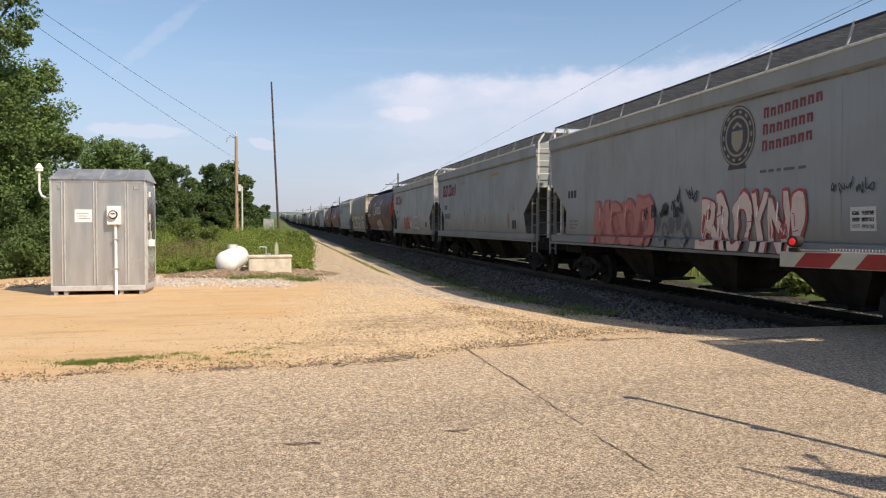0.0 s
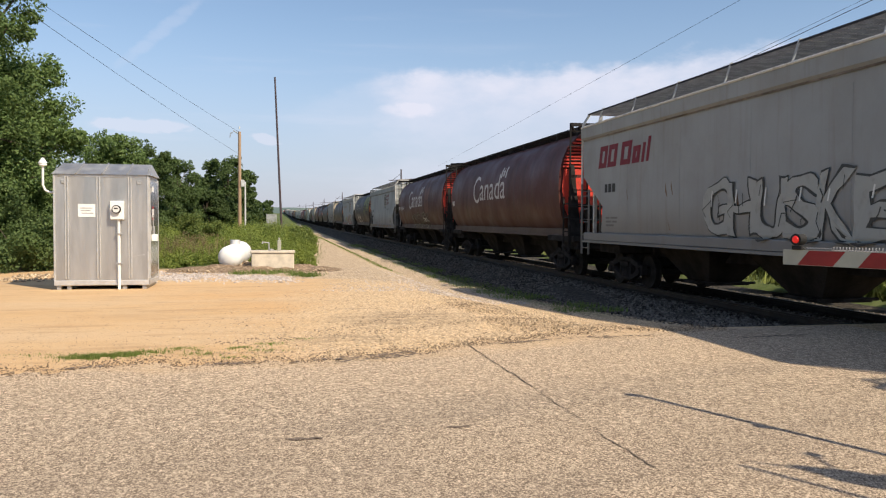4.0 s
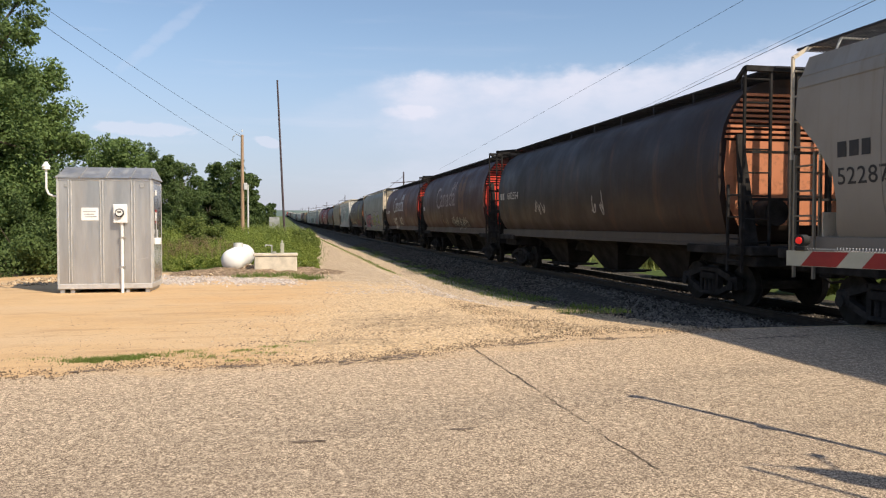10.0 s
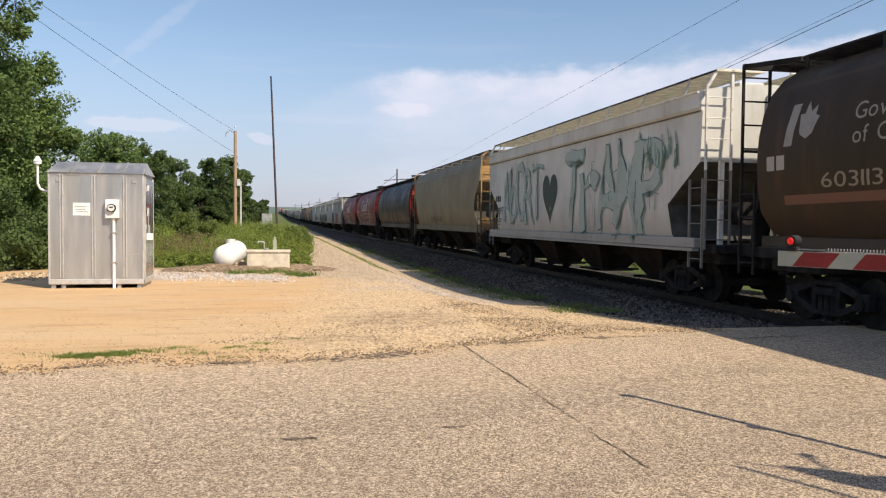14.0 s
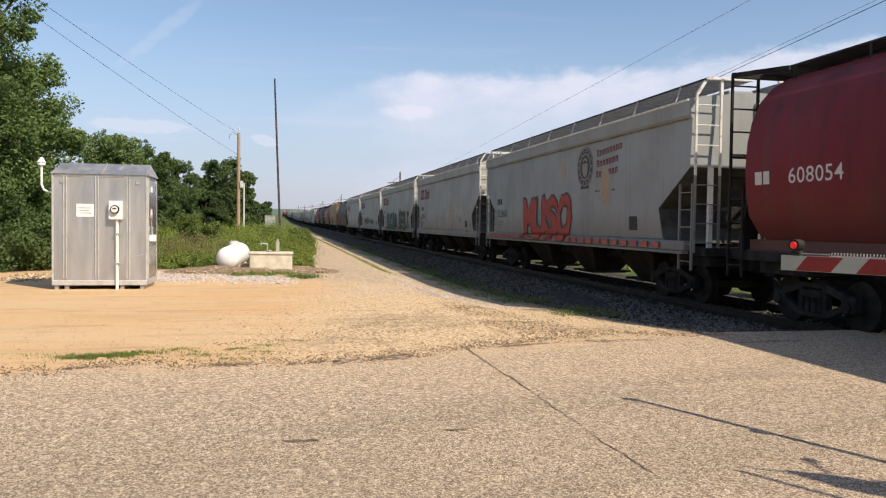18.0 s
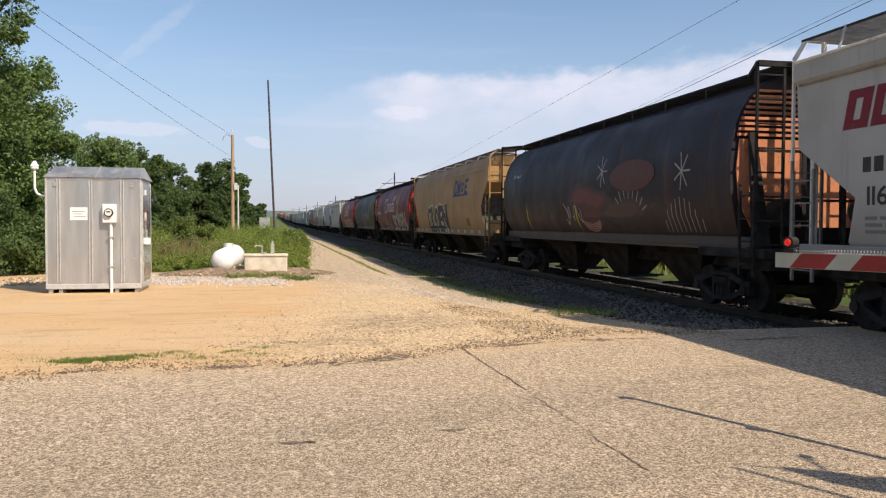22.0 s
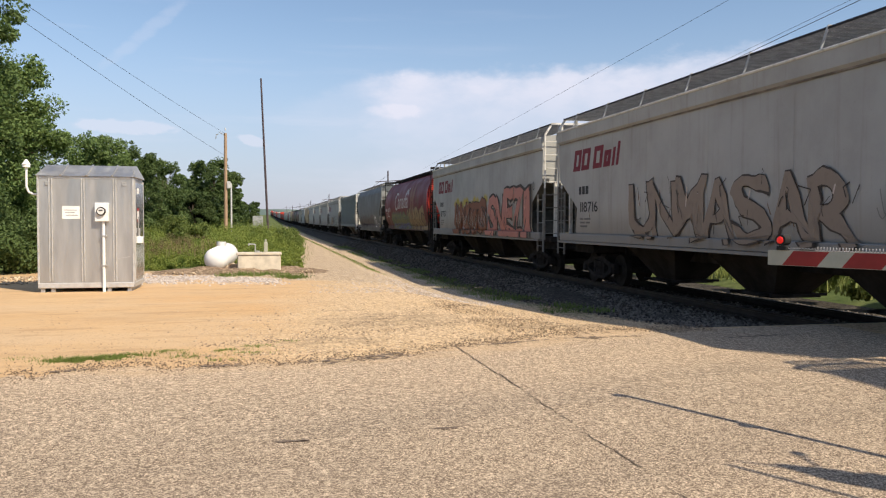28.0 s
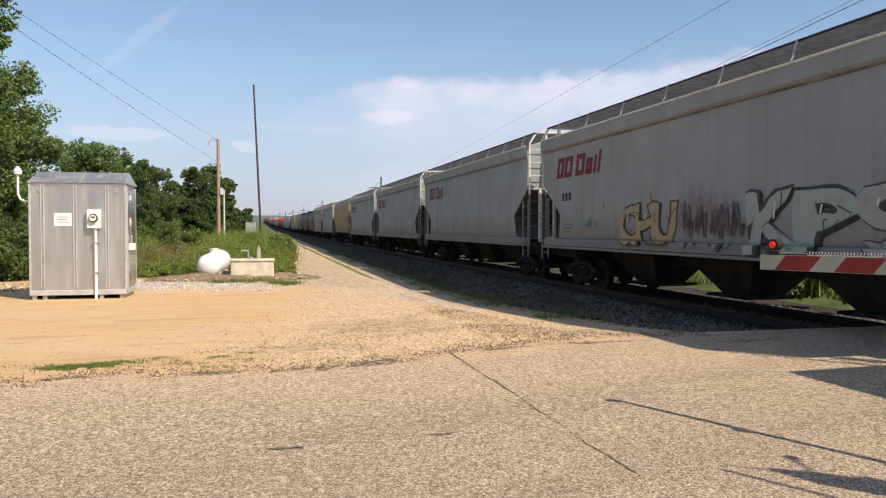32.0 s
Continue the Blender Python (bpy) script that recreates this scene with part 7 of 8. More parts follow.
def throwup(car, letters, y0, length, z0, h, fill, line, back=None, seed=1, fat=0.06, lean=0.1, tops=0.15, shade=None):
    """Block-letter graffiti: a backing cloud, fat outlines and a filling, each letter jostled."""
    rng = random.Random(seed * 7 + car)
    if back:
        sh = Sheet()
        n = int(length / 0.28)
        for i in range(n):
            sh.ellipse(length * (i + 0.5) / n, z0 + h * rng.uniform(0.3, 0.75), rng.uniform(0.25, 0.45), h * rng.uniform(0.35, 0.55), 14, 0.0004 * i)
        tagged(lay(car, "graffiti_backing", sh, y0, 0.006, back), kind="stuff")
    n = len(letters)
    cw = length / n
    o = None
    for i, ch in enumerate(letters):
        if ch == " ":
            continue
        sc, rot, dz = h * rng.uniform(1.0, 1.0 + tops) / 0.72, rng.uniform(-0.12, 0.12), rng.uniform(-0.03, 0.06) * h
        own = None
        for name, bold, off, colour in (("graffiti_shade", fat, 0.013, shade), ("graffiti_letter", fat, 0.020, line), ("letter_fill", fat * 0.5, 0.027, fill)):
            if colour is None:
                continue
            pts, faces = glyph(ch, bold)
            lo, hi = pts[:, 0].min(), pts[:, 0].max()
            ku = cw * 1.14 / max(0.35, hi - lo)
            q = []
            for a, b in pts:
                u, v = (a - (lo + hi) / 2) * ku, b * sc
                wob = noise.noise_vector(Vector((u * 2.6 + 9 * i, v * 2.6, seed)))
                u, v = u + lean * v + rot * (v - h / 2) + wob.x * 0.13 * h, v - rot * u * 0.5 + wob.y * 0.11 * h
                q.append((u + cw * (i + 0.5) + (0.06 if off == 0.013 else 0), max(1.20, z0 + dz + v - (0.05 if off == 0.013 else 0))))
            sheet = Sheet()
            sheet.add(q, faces, 0.0007 * i)
            ob = lay(car, name, sheet, y0, off, colour, parent=own if name == "letter_fill" else None)
            own = ob
        o = o or own
    # thin inner lines and drips
    for name, colour, off in (("graffiti_line", line, 0.036),):
        sh = Sheet()
        for i in range(n):
            if letters[i] == " ":
                continue
            for k in range(3):
                u, v = cw * (i + rng.uniform(0.05, 0.95)), z0 + h * rng.uniform(0.05, 0.9)
                sh.stroke([(u, v), (u + rng.uniform(-0.12, 0.16), v + h * rng.uniform(0.1, 0.25)), (u + rng.uniform(-0.2, 0.3), v + h * rng.uniform(0.15, 0.35))], rng.uniform(0.012, 0.03), 0.0005 * k)
        tagged(lay(car, name, sh, y0, off, colour), kind="stuff")
    # highlights
    hl = Sheet()
    for i in range(n):
        if letters[i] != " " and rng.random() < 0.7:
            u = cw * (i + rng.uniform(0.25, 0.6))
            hl.stroke([(u, z0 + h * rng.uniform(0.55, 0.7)), (u + 0.05, z0 + h * rng.uniform(0.8, 0.95))], 0.035)
    if hl.p:
        lay(car, "graffiti_glint", hl, y0, 0.034, tuple(min(0.8, c * 1.5 + 0.15) for c in fill))


def scribble(car, y0, length, z0, h, colour, seed=1, w=0.035, n=None, loops=3):
    """A quick spray tag: looping, angular strokes."""
    rng = random.Random(seed * 13 + car)
    sh = Sheet()
    n = n or max(2, int(length / (h * 0.55)))
    for i in range(n):
        u0, cw = length * i / n, length / n
        p = [(u0 + cw * rng.uniform(0, 0.3), z0 + h * rng.uniform(0.6, 1.0))]
        for k in range(loops + 1):
            p.append((u0 + cw * rng.uniform(0.1, 1.25), z0 + h * (rng.uniform(0, 0.35) if k % 2 == 0 else rng.uniform(0.6, 1.05))))
        pts = []
        for a, b, c in zip(p, p[1:], p[2:] + [p[-1]]):
            for t in range(4):
                t = t / 4
                pts.append(((1 - t) ** 2 * (a[0] + b[0]) / 2 + 2 * t * (1 - t) * b[0] + t * t * (b[0] + c[0]) / 2,
                            (1 - t) ** 2 * (a[1] + b[1]) / 2 + 2 * t * (1 - t) * b[1] + t * t * (b[1] + c[1]) / 2))
        sh.stroke(pts, w * rng.uniform(0.8, 1.3), 0.0005 * i)
    tagged(lay(car, "spray_tag", sh, y0, 0.031, colour), kind="stuff")


def flames(car, y0, length, z0, h, colours, seed=1, n=14, wide=0.34):
    """Large curling leaf-like spray shapes with dark rims and thin pale glints."""
    rng = random.Random(seed * 19 + car)
    glint = Sheet()
    for i in range(n):
        c, lean, bow = length * (i + 0.5) / n + rng.uniform(-0.2, 0.2), rng.uniform(-0.7, 0.7), rng.uniform(-0.5, 0.5)
        a, b = z0 + h * rng.uniform(0.0, 0.35), z0 + h * rng.uniform(0.6, 1.0)
        w = wide * rng.uniform(0.6, 1.4)
        mid = [(c + lean * t + bow * math.sin(t * 3.3), a + (b - a) * t) for t in [k / 10 for k in range(11)]]
        for name, grow, off, colour in (("spray_rim", 1.0, 0.010, (0.016, 0.016, 0.02)), ("spray_leaf", 0.72, 0.018, rng.choice(colours))):
            left = [(u - w * grow * math.sin(math.pi * (0.06 + 0.88 * k / 10)) * 0.6, v) for k, (u, v) in enumerate(mid)]
            right = [(u + w * grow * math.sin(math.pi * (0.06 + 0.88 * k / 10)) * 0.5, v) for k, (u, v) in enumerate(mid)]
            sh = Sheet()
            m = len(mid)
            sh.add(left + right, [(k, k + 1, m + k + 1, m + k) for k in range(m - 1)], 0.0005 * i)
            lay(car, name, sh, y0, off, colour)
        glint.stroke([(u - w * 0.2, v) for u, v in mid[3:9]], 0.022, 0.0004 * i)
    tagged(lay(car, "spray_glint", glint, y0, 0.030, (0.13, 0.145, 0.15)), kind="stuff")


def sill_dashes(car, colour, n=22):
    for i in range(n):
        sh = Sheet()
        u, z = 0.3 + i * 14.6 / n, 1.06 if CARS[car][0] == "A" else 1.15
        sh.poly([(u, z), (u + 0.34, z), (u + 0.34, z + 0.13), (u, z + 0.13)])
        lay(car, "sill_reflector", sh, 7.6, 0.004, colour)


def stains(car, spots, colour=(0.26, 0.12, 0.05), y0=0.0):
    """Rust bleeds and scrapes, paler towards their rims: (u, z, width, height)."""
    rng = random.Random(car)
    body = CARS[car][1]
    shapes = [[(rng.uniform(0.6, 1.1), rng.uniform(0.6, 1.1)) for t in range(14)] for _ in spots]
    for step, (grow, k) in enumerate(((1.45, 0.28), (1.18, 0.55), (0.85, 1.0))):
        sh = Sheet()
        for i, (u, z, w, h) in enumerate(spots):
            pts = [(u + w * 0.5 * grow * math.cos(t * math.tau / 14) * shapes[i][t][0], z + h * 0.5 * grow * math.sin(t * math.tau / 14) * shapes[i][t][1]) for t in range(14)]
            sh.poly(pts, 0.0003 * (i % 12))
        tagged(lay(car, "rust_stain", sh, y0, 0.004 + 0.004 * step, tuple(b + (c - b) * k for b, c in zip(body, colour))), kind="stuff")


def streaks(car, n, colour=(0.16, 0.10, 0.06), seed=3):
    rng = random.Random(seed + car)
    sh = Sheet()
    for i in range(n):
        u, z = rng.uniform(1.5, 14.2), rng.uniform(1.5, 2.3)
        w = rng.uniform(0.02, 0.05)
        sh.poly([(u, z), (u + w, z), (u + w * 0.6 - 0.08, z + rng.uniform(0.12, 0.40)), (u - 0.08, z + rng.uniform(0.1, 0.3))])
    tagged(lay(car, "scrape", sh, 7.6, 0.004, colour), kind="stuff")


def decorate():
    white, cream, pink, teal, gold = (0.66, 0.65, 0.62), (0.58, 0.54, 0.36), (0.48, 0.20, 0.18), (0.10, 0.30, 0.28), (0.55, 0.42, 0.06)
    leaf = (0.30, 0.36, 0.04)
    # cars with the round badge
    for c in (0, 8, 10, 23):
        badge(c)
    owner_bars(0), owner_bars(8, number="119132"), owner_bars(10, number="122217"), owner_bars(23, number="122160")
    throwup(0, "MOOD", 4.6, 3.5, 1.25, 0.95, (0.38, 0.17, 0.15), (0.36, 0.10, 0.09), (0.34, 0.15, 0.13), 1, 0.09)
    scribble(0, 1.6, 1.9, 1.75, 0.6, INK, 81, 0.05, 7, 4)
    stains(0, [(0.3 + 0.33 * i, 1.5 + 0.12 * math.sin(i * 2.1), 0.4, 0.55) for i in range(6)], (0.10, 0.10, 0.11), 1.5)
    throwup(0, "BROYN!", -1.1, 3.4, 1.16, 0.98, (0.60, 0.49, 0.43), (0.36, 0.075, 0.07), None, 2, 0.07)
    scribble(0, 0.2, 1.2, 2.05, 0.5, INK, 4, 0.03)
    scribble(0, -5.0, 1.0, 2.1, 0.35, INK, 5, 0.02)
    bars(0, [(1.60, 0.36, [(0, 0.55)])], -5.5, (0.5, 0.5, 0.48), 0, "number_panel")
    bars(0, [(1.64 + 0.1 * i, 0.06, [(0.04, 0.2), (0.24, 0.5)]) for i in range(3)], -5.5, INK, 0, "small_print")
    sill_dashes(8, (0.26, 0.15, 0.06), 16)
    scribble(8, 6.0, 1.1, 1.6, 0.4, (0.08, 0.08, 0.08), 2)
    bars(8, [(1.55, 0.34, [(0, 0.30)])], -5.2, INK, 0, "data_panel")
    bars(8, [(2.2, 0.04, [(0, 1.2)]), (2.08, 0.04, [(0, 1.2)]), (1.96, 0.04, [(0, 1.2)])], 2.2, (0.25, 0.25, 0.25), 0, "small_print")
    stains(10, [(0.9 + 0.3 * i, 3.3 + 0.04 * (i % 3), 0.5, 0.3) for i in range(2)] + [(2.3 + 0.25 * i, 3.24 + 0.05 * (i % 2), 0.4, 0.24) for i in range(3)] + [(4.0 + 0.25 * i, 3.3 + 0.05 * (i % 3), 0.5, 0.36) for i in range(5)], (0.27, 0.17, 0.10), 7.4)
    scribble(10, 3.0, 2.5, 1.36, 1.2, (0.34, 0.34, 0.12), 84, 0.09, 7, 4)
    scribble(10, 2.95, 2.5, 1.36, 1.2, (0.06, 0.07, 0.06), 84, 0.03, 7, 4)
    stains(10, [(2.0, 1.6, 0.18, 0.7), (2.2, 1.9, 0.5, 0.1)], (0.50, 0.33, 0.05), 3.0)
    throwup(10, "MUND", -0.4, 4.8, 1.30, 1.0, (0.26, 0.15, 0.09), (0.62, 0.58, 0.53), teal, 4, 0.08)
    scribble(10, 4.8, 1.2, 1.45, 0.4, INK, 3)
    sill_dashes(10, (0.38, 0.10, 0.07), 26), sill_dashes(23, (0.42, 0.10, 0.07), 26)
    throwup(23, "MUSO", 3.3, 4.6, 1.36, 1.1, (0.36, 0.055, 0.038), (0.07, 0.06, 0.055), None, 5, 0.08)
    stains(23, [(11.2, 2.6, 0.6, 1.2), (8.1, 3.2, 0.4, 0.7)], (0.36, 0.27, 0.18), 7.4)
    bars(23, [(1.60, 0.34, [(0, 0.45)])], -5.3, INK, 0, "data_panel")
    # cars with the red emblem
    numbers = {1: "118801", 2: "116020", 24: "119552", 25: "118426", 26: "118597", 27: "116229", 35: "118716", 36: "117757", 40: None, 5: None, 33: None}
    for c, s in numbers.items():
        red_mark(c)
        owner_bars(c, number=s)
        bars(c, [(1.55, 0.32, [(0, 0.24), (0.28, 0.5)])], -5.4, INK, 0, "data_panel")
        streaks(c, 10 if c != 24 else 26)
    for c in (41, 42, 43, 45):
        red_mark(c), streaks(c, 8)
    stains(1, [(3.5, 1.7, 0.25, 0.5), (9.0, 1.75, 0.25, 0.5), (12.4, 1.7, 0.2, 0.6), (5.0, 3.5, 1.2, 0.12), (10.5, 3.55, 2.2, 0.14)], (0.36, 0.20, 0.10), 7.5)
    throwup(2, "RASH", 3.0, 2.3, 1.36, 0.8, (0.46, 0.09, 0.07), (0.25, 0.22, 0.2), None, 6, 0.05)
    throwup(2, "MTEL", 0.4, 3.8, 1.4, 0.75, (0.50, 0.48, 0.45), (0.28, 0.27, 0.26), None, 7, 0.03)
    throwup(5, "GHUSKE", 1.6, 5.2, 1.45, 0.95, (0.33, 0.345, 0.325), (0.05, 0.055, 0.055), None, 8, 0.05)
    throwup(25, "EUCUMB", 4.9, 5.6, 1.30, 1.0, (0.05, 0.10, 0.085), (0.07, 0.13, 0.105), None, 9, 0.10)
    throwup(25, "KETLT", -1.6, 4.6, 1.32, 1.1, (0.05, 0.047, 0.04), (0.20, 0.27, 0.16), None, 10, 0.08)
    scribble(26, 4.6, 4.8, 1.3, 1.15, INK, 11, 0.038, 13, 7)
    scribble(26, 3.6, 3.0, 1.3, 1.0, (0.10, 0.10, 0.10), 71, 0.045, 6, 5)
    scribble(26, -0.6, 2.8, 1.40, 0.8, INK, 12, 0.055, 8, 5)
    scribble(26, 6.2, 0.9, 2.3, 0.5, INK, 13, 0.03)
    scribble(27, 2.2, 1.0, 2.5, 0.12, INK, 14, 0.03)
    scribble(24, 5.6, 0.8, 1.55, 0.4, (0.30, 0.25, 0.2), 15, 0.03)
    stains(24, [(9.6, 2.35, 0.7, 1.3), (13.6, 1.8, 0.16, 1.0), (9.1, 1.7, 0.3, 0.2)], (0.40, 0.30, 0.20), 7.5)
    throwup(35, "UNMASAR", 3.4, 7.6, 1.36, 1.15, (0.25, 0.20, 0.16), (0.055, 0.045, 0.04), None, 16, 0.035, 0.0)
    scribble(35, -4.4, 1.4, 1.6, 0.8, (0.2, 0.2, 0.2), 17, 0.02)
    throwup(36, "UNCTS", 3.5, 5.2, 1.24, 1.2, (0.22, 0.085, 0.045), (0.05, 0.035, 0.03), (0.20, 0.075, 0.042), 18, 0.06)
    scribble(36, 3.5, 5.2, 1.28, 1.15, (0.46, 0.42, 0.36), 76, 0.016, 12, 4)
    stains(36, [(0.2 + 0.42 * i, 2.38 + 0.1 * math.sin(i * 1.7), 0.6, 0.34) for i in range(13)], (0.44, 0.35, 0.07), 3.6)
    throwup(36, "SNEZI", -2.0, 5.2, 1.24, 1.35, (0.46, 0.20, 0.16), (0.05, 0.04, 0.035), None, 19, 0.08, 0.1, 0.3, (0.40, 0.36, 0.31))
    scribble(36, -6.9, 0.6, 2.65, 0.45, INK, 20, 0.03)
    throwup(40, "CHU", 3.0, 2.6, 1.36, 0.8, (0.36, 0.29, 0.18), (0.06, 0.055, 0.05), None, 21, 0.07)
    scribble(40, 0.1, 2.1, 1.32, 0.95, (0.13, 0.11, 0.12), 82, 0.06, 9, 5)
    stains(40, [(0.3 + 0.3 * i, 1.75 + 0.1 * math.sin(i), 0.7, 0.9) for i in range(6)], (0.20, 0.18, 0.185), 0.3)
    throwup(40, "KP", -2.2, 2.5, 1.32, 0.9, (0.32, 0.37, 0.335), (0.05, 0.05, 0.05), None, 22, 0.08, 0.1, 0.15, (0.03, 0.03, 0.03))
    throwup(40, "9E", -4.8, 2.4, 1.34, 0.95, (0.34, 0.34, 0.32), (0.06, 0.06, 0.06), None, 83, 0.05)
    scribble(40, 5.2, 0.9, 1.6, 0.4, teal, 23, 0.02)
    # white car with tall green letters
    throwup(18, "AbORT", 6.3, 4.5, 1.72, 1.75, (0.36, 0.43, 0.40), (0.085, 0.150, 0.125), None, 24, 0.012, 0.0, 0.25, (0.28, 0.36, 0.33))
    throwup(18, "TrAMP", -0.4, 6.2, 1.42, 2.15, (0.36, 0.43, 0.40), (0.085, 0.155, 0.125), None, 25, 0.012, 0.0, 0.2, (0.28, 0.36, 0.33))
    sh = Sheet()
    pts = []
    for t in range(28):
        a = t * math.tau / 28
        pts.append((1.2 + 0.044 * 16 * math.sin(a) ** 3, 2.55 + 0.055 * (13 * math.cos(a) - 5 * math.cos(2 * a) - 2 * math.cos(3 * a) - math.cos(4 * a))))
    sh.poly(pts)
    lay(18, "painted_heart", sh, 2.2, 0.011, (0.045, 0.065, 0.055), "dark green painted heart")
    scribble(18, -5.5, 1.9, 2.6, 1.2, (0.14, 0.24, 0.20), 26, 0.035, 6, 5)
    owner_bars(18, 7.4, "118975")
    # cylindrical cars
    for c, num in ((3, "607463"), (6, None), (7, "607487"), (14, None), (15, "608498"), (21, "608129"), (22, "608054"), (30, "608072"), (32, None), (37, "606442")):
        country(c, (0.30, 0.24, 0.24) if c == 14 else (0.54, 0.50, 0.48))
        bars(c, [(2.47, 0.23, [(0, 0.20), (0.25, 0.42)])], 7.45, (0.6, 0.57, 0.55))
        if num:
            lettering(c, num, 6.5, 2.46, 0.26, (0.6, 0.57, 0.55), 1.35, 0.004)
    for c in (9, 13, 17, 31):
        bars(c, [(2.62, 0.25, [(0, 0.22), (0.28, 0.5)])], 7.45, (0.42, 0.38, 0.33))
    lettering(13, "602554", 6.5, 2.62, 0.26, (0.5, 0.46, 0.42), 1.35)
    lettering(31, "303669", 6.5, 2.25, 0.26, (0.36, 0.28, 0.18), 1.5)
    lettering(17, "603113", 6.0, 2.28, 0.24, (0.30, 0.24, 0.16), 1.4)
    for c in (9, 17):
        lettering(c, "Government", 5.3, 3.28, 0.26, (0.32, 0.29, 0.23), 2.1)
        lettering(c, "of Canada", 5.3, 2.92, 0.26, (0.32, 0.29, 0.23), 1.7)
        lettering(c, "du Canada", 2.2, 2.92, 0.26, (0.32, 0.29, 0.23), 1.7)
    gild = (0.20, 0.20, 0.05)
    for c, line in ((1.25, 0.05), (3.65, 0.06)):
        sh = Sheet()
        sh.poly([(c, 2.42), (c + 0.45, 2.75), (c + 0.92, 3.05), (c + 1.14, 3.45), (c + 1.12, 4.10), (c + 0.3, 4.16), (c - 0.45, 4.10), (c - 0.85, 3.85), (c - 1.08, 3.45), (c - 0.92, 3.0), (c - 0.45, 2.72)])
        sh.stroke([(c - 1.10, 2.15), (c - 1.16, 2.7), (c - 1.0, 3.3), (c - 0.75, 3.8)], 0.16, 0.001)
        sh.stroke([(c, 2.2), (c, 2.6)], 0.10, 0.001)
        ear = lay(9, "wheat_emblem", sh, -2.55, 0.006, gild, "yellow-green painted wheat ear")
        sh = Sheet()
        for q in (-1, 1):
            sh.stroke([(c, 2.45), (c + q * 0.45, 2.78), (c + q * 0.80, 3.10), (c + q * 0.78, 3.75)], line, 0.001 * (q + 1))
            sh.stroke([(c, 2.95), (c + q * 0.22, 3.25), (c + q * 0.50, 3.60), (c + q * 0.56, 4.05)], line, 0.001 * (q + 2))
        sh.stroke([(c, 2.45), (c, 3.7), (c + 0.12, 4.1)], line, 0.004)
        if c < 2:
            for q in (-1, 1):
                sh.poly([(c + q * 0.05, 2.62), (c + q * 0.42, 2.86), (c + q * 0.70, 3.16), (c + q * 0.66, 3.52), (c + q * 0.32, 3.24), (c + q * 0.05, 2.92)], 0.006)
        tagged(lay(9, "wheat_outline", sh, -2.55, 0.012, (0.026, 0.024, 0.020), parent=ear), kind="stuff")
    sh = Sheet()
    sh.poly([(0.0, 2.85), (0.22, 2.85), (0.34, 3.55), (0.12, 3.55)])
    sh.poly([(0.42, 3.02), (0.58, 2.94), (0.74, 3.02), (0.86, 3.28), (0.76, 3.32), (0.78, 3.48), (0.64, 3.38), (0.54, 3.56), (0.48, 3.36), (0.36, 3.36)])
    lay(17, "painted_flag", sh, 7.0, 0.006, (0.32, 0.30, 0.27))
    sh = Sheet()
    sh.poly([(0.0, 2.02), (2.5, 2.05), (2.5, 2.2), (0.0, 2.18)])
    lay(17, "painted_stripe", sh, 7.0, 0.006, (0.19, 0.085, 0.05))
    stains(28, [(1.6, 1.7, 0.5, 0.4), (3.0, 1.75, 0.4, 0.5), (8.2, 1.9, 3.0, 0.5)], (0.075, 0.05, 0.04), 5.5)
    stains(28, [(5.6, 2.35, 2.2, 0.55), (6.6, 2.2, 1.6, 0.5)], (0.125, 0.05, 0.047), 5.5)
    wheat(17, -2.4, (0.17, 0.14, 0.05), 4.6, 2.0, 2.0)
    for c, col in ((3, (0.16, 0.075, 0.045)), (7, (0.15, 0.06, 0.04)), (14, (0.13, 0.06, 0.03)), (15, (0.17, 0.07, 0.04)), (21, (0.30, 0.16, 0.09)), (22, (0.25, 0.115, 0.065)), (30, (0.33, 0.18, 0.09)), (32, (0.23, 0.105, 0.06)), (37, (0.22, 0.10, 0.06))):
        wheat(c, -2.3, col)
    sh = Sheet()
    sh.poly([(0, 1.27), (3.1, 1.27), (3.2, 1.5), (2.9, 1.95), (2.5, 2.2), (2.1, 2.12), (1.7, 2.2), (1.2, 2.0), (0.7, 2.08), (0.3, 1.9), (-0.1, 1.95), (-0.15, 1.6)])
    lay(3, "painted_patch", sh, 1.4, 0.006, (0.30, 0.26, 0.235), "pale painted-over patch")
    scribble(3, 0.2, 1.4, 1.45, 0.5, (0.16, 0.09, 0.07), 27, 0.03, 5, 4)
    throwup(7, "KRSNEM", 2.2, 5.6, 1.3, 0.8, (0.07, 0.05, 0.035), (0.30, 0.25, 0.18), None, 28, 0.03)
    scribble(7, -1.7, 1.7, 1.5, 0.5, (0.6, 0.58, 0.54), 29, 0.03)
    scribble(9, 4.2, 3.4, 1.6, 0.95, (0.50, 0.46, 0.40), 29, 0.022, 12, 6)
    scribble(9, 3.9, 4.0, 1.3, 0.6, (0.46, 0.42, 0.37), 30, 0.022, 13, 5)
    scribble(13, 3.6, 1.2, 1.8, 0.7, (0.42, 0.38, 0.34), 30, 0.03)
    scribble(13, -1.2, 1.3, 1.7, 0.9, (0.42, 0.38, 0.34), 31, 0.03)
    scribble(14, -0.7, 3.8, 1.32, 0.85, (0.03, 0.028, 0.028), 78, 0.06, 11, 4)
    scribble(14, -0.6, 3.8, 1.32, 0.9, (0.46, 0.42, 0.35), 79, 0.026, 13, 4)
    scribble(14, 1.8, 1.5, 1.35, 0.8, (0.30, 0.22, 0.12), 33, 0.03)
    throwup(15, "WST", 3.5, 2.0, 1.32, 0.7, (0.46, 0.42, 0.36), (0.2, 0.1, 0.08), None, 34, 0.05)
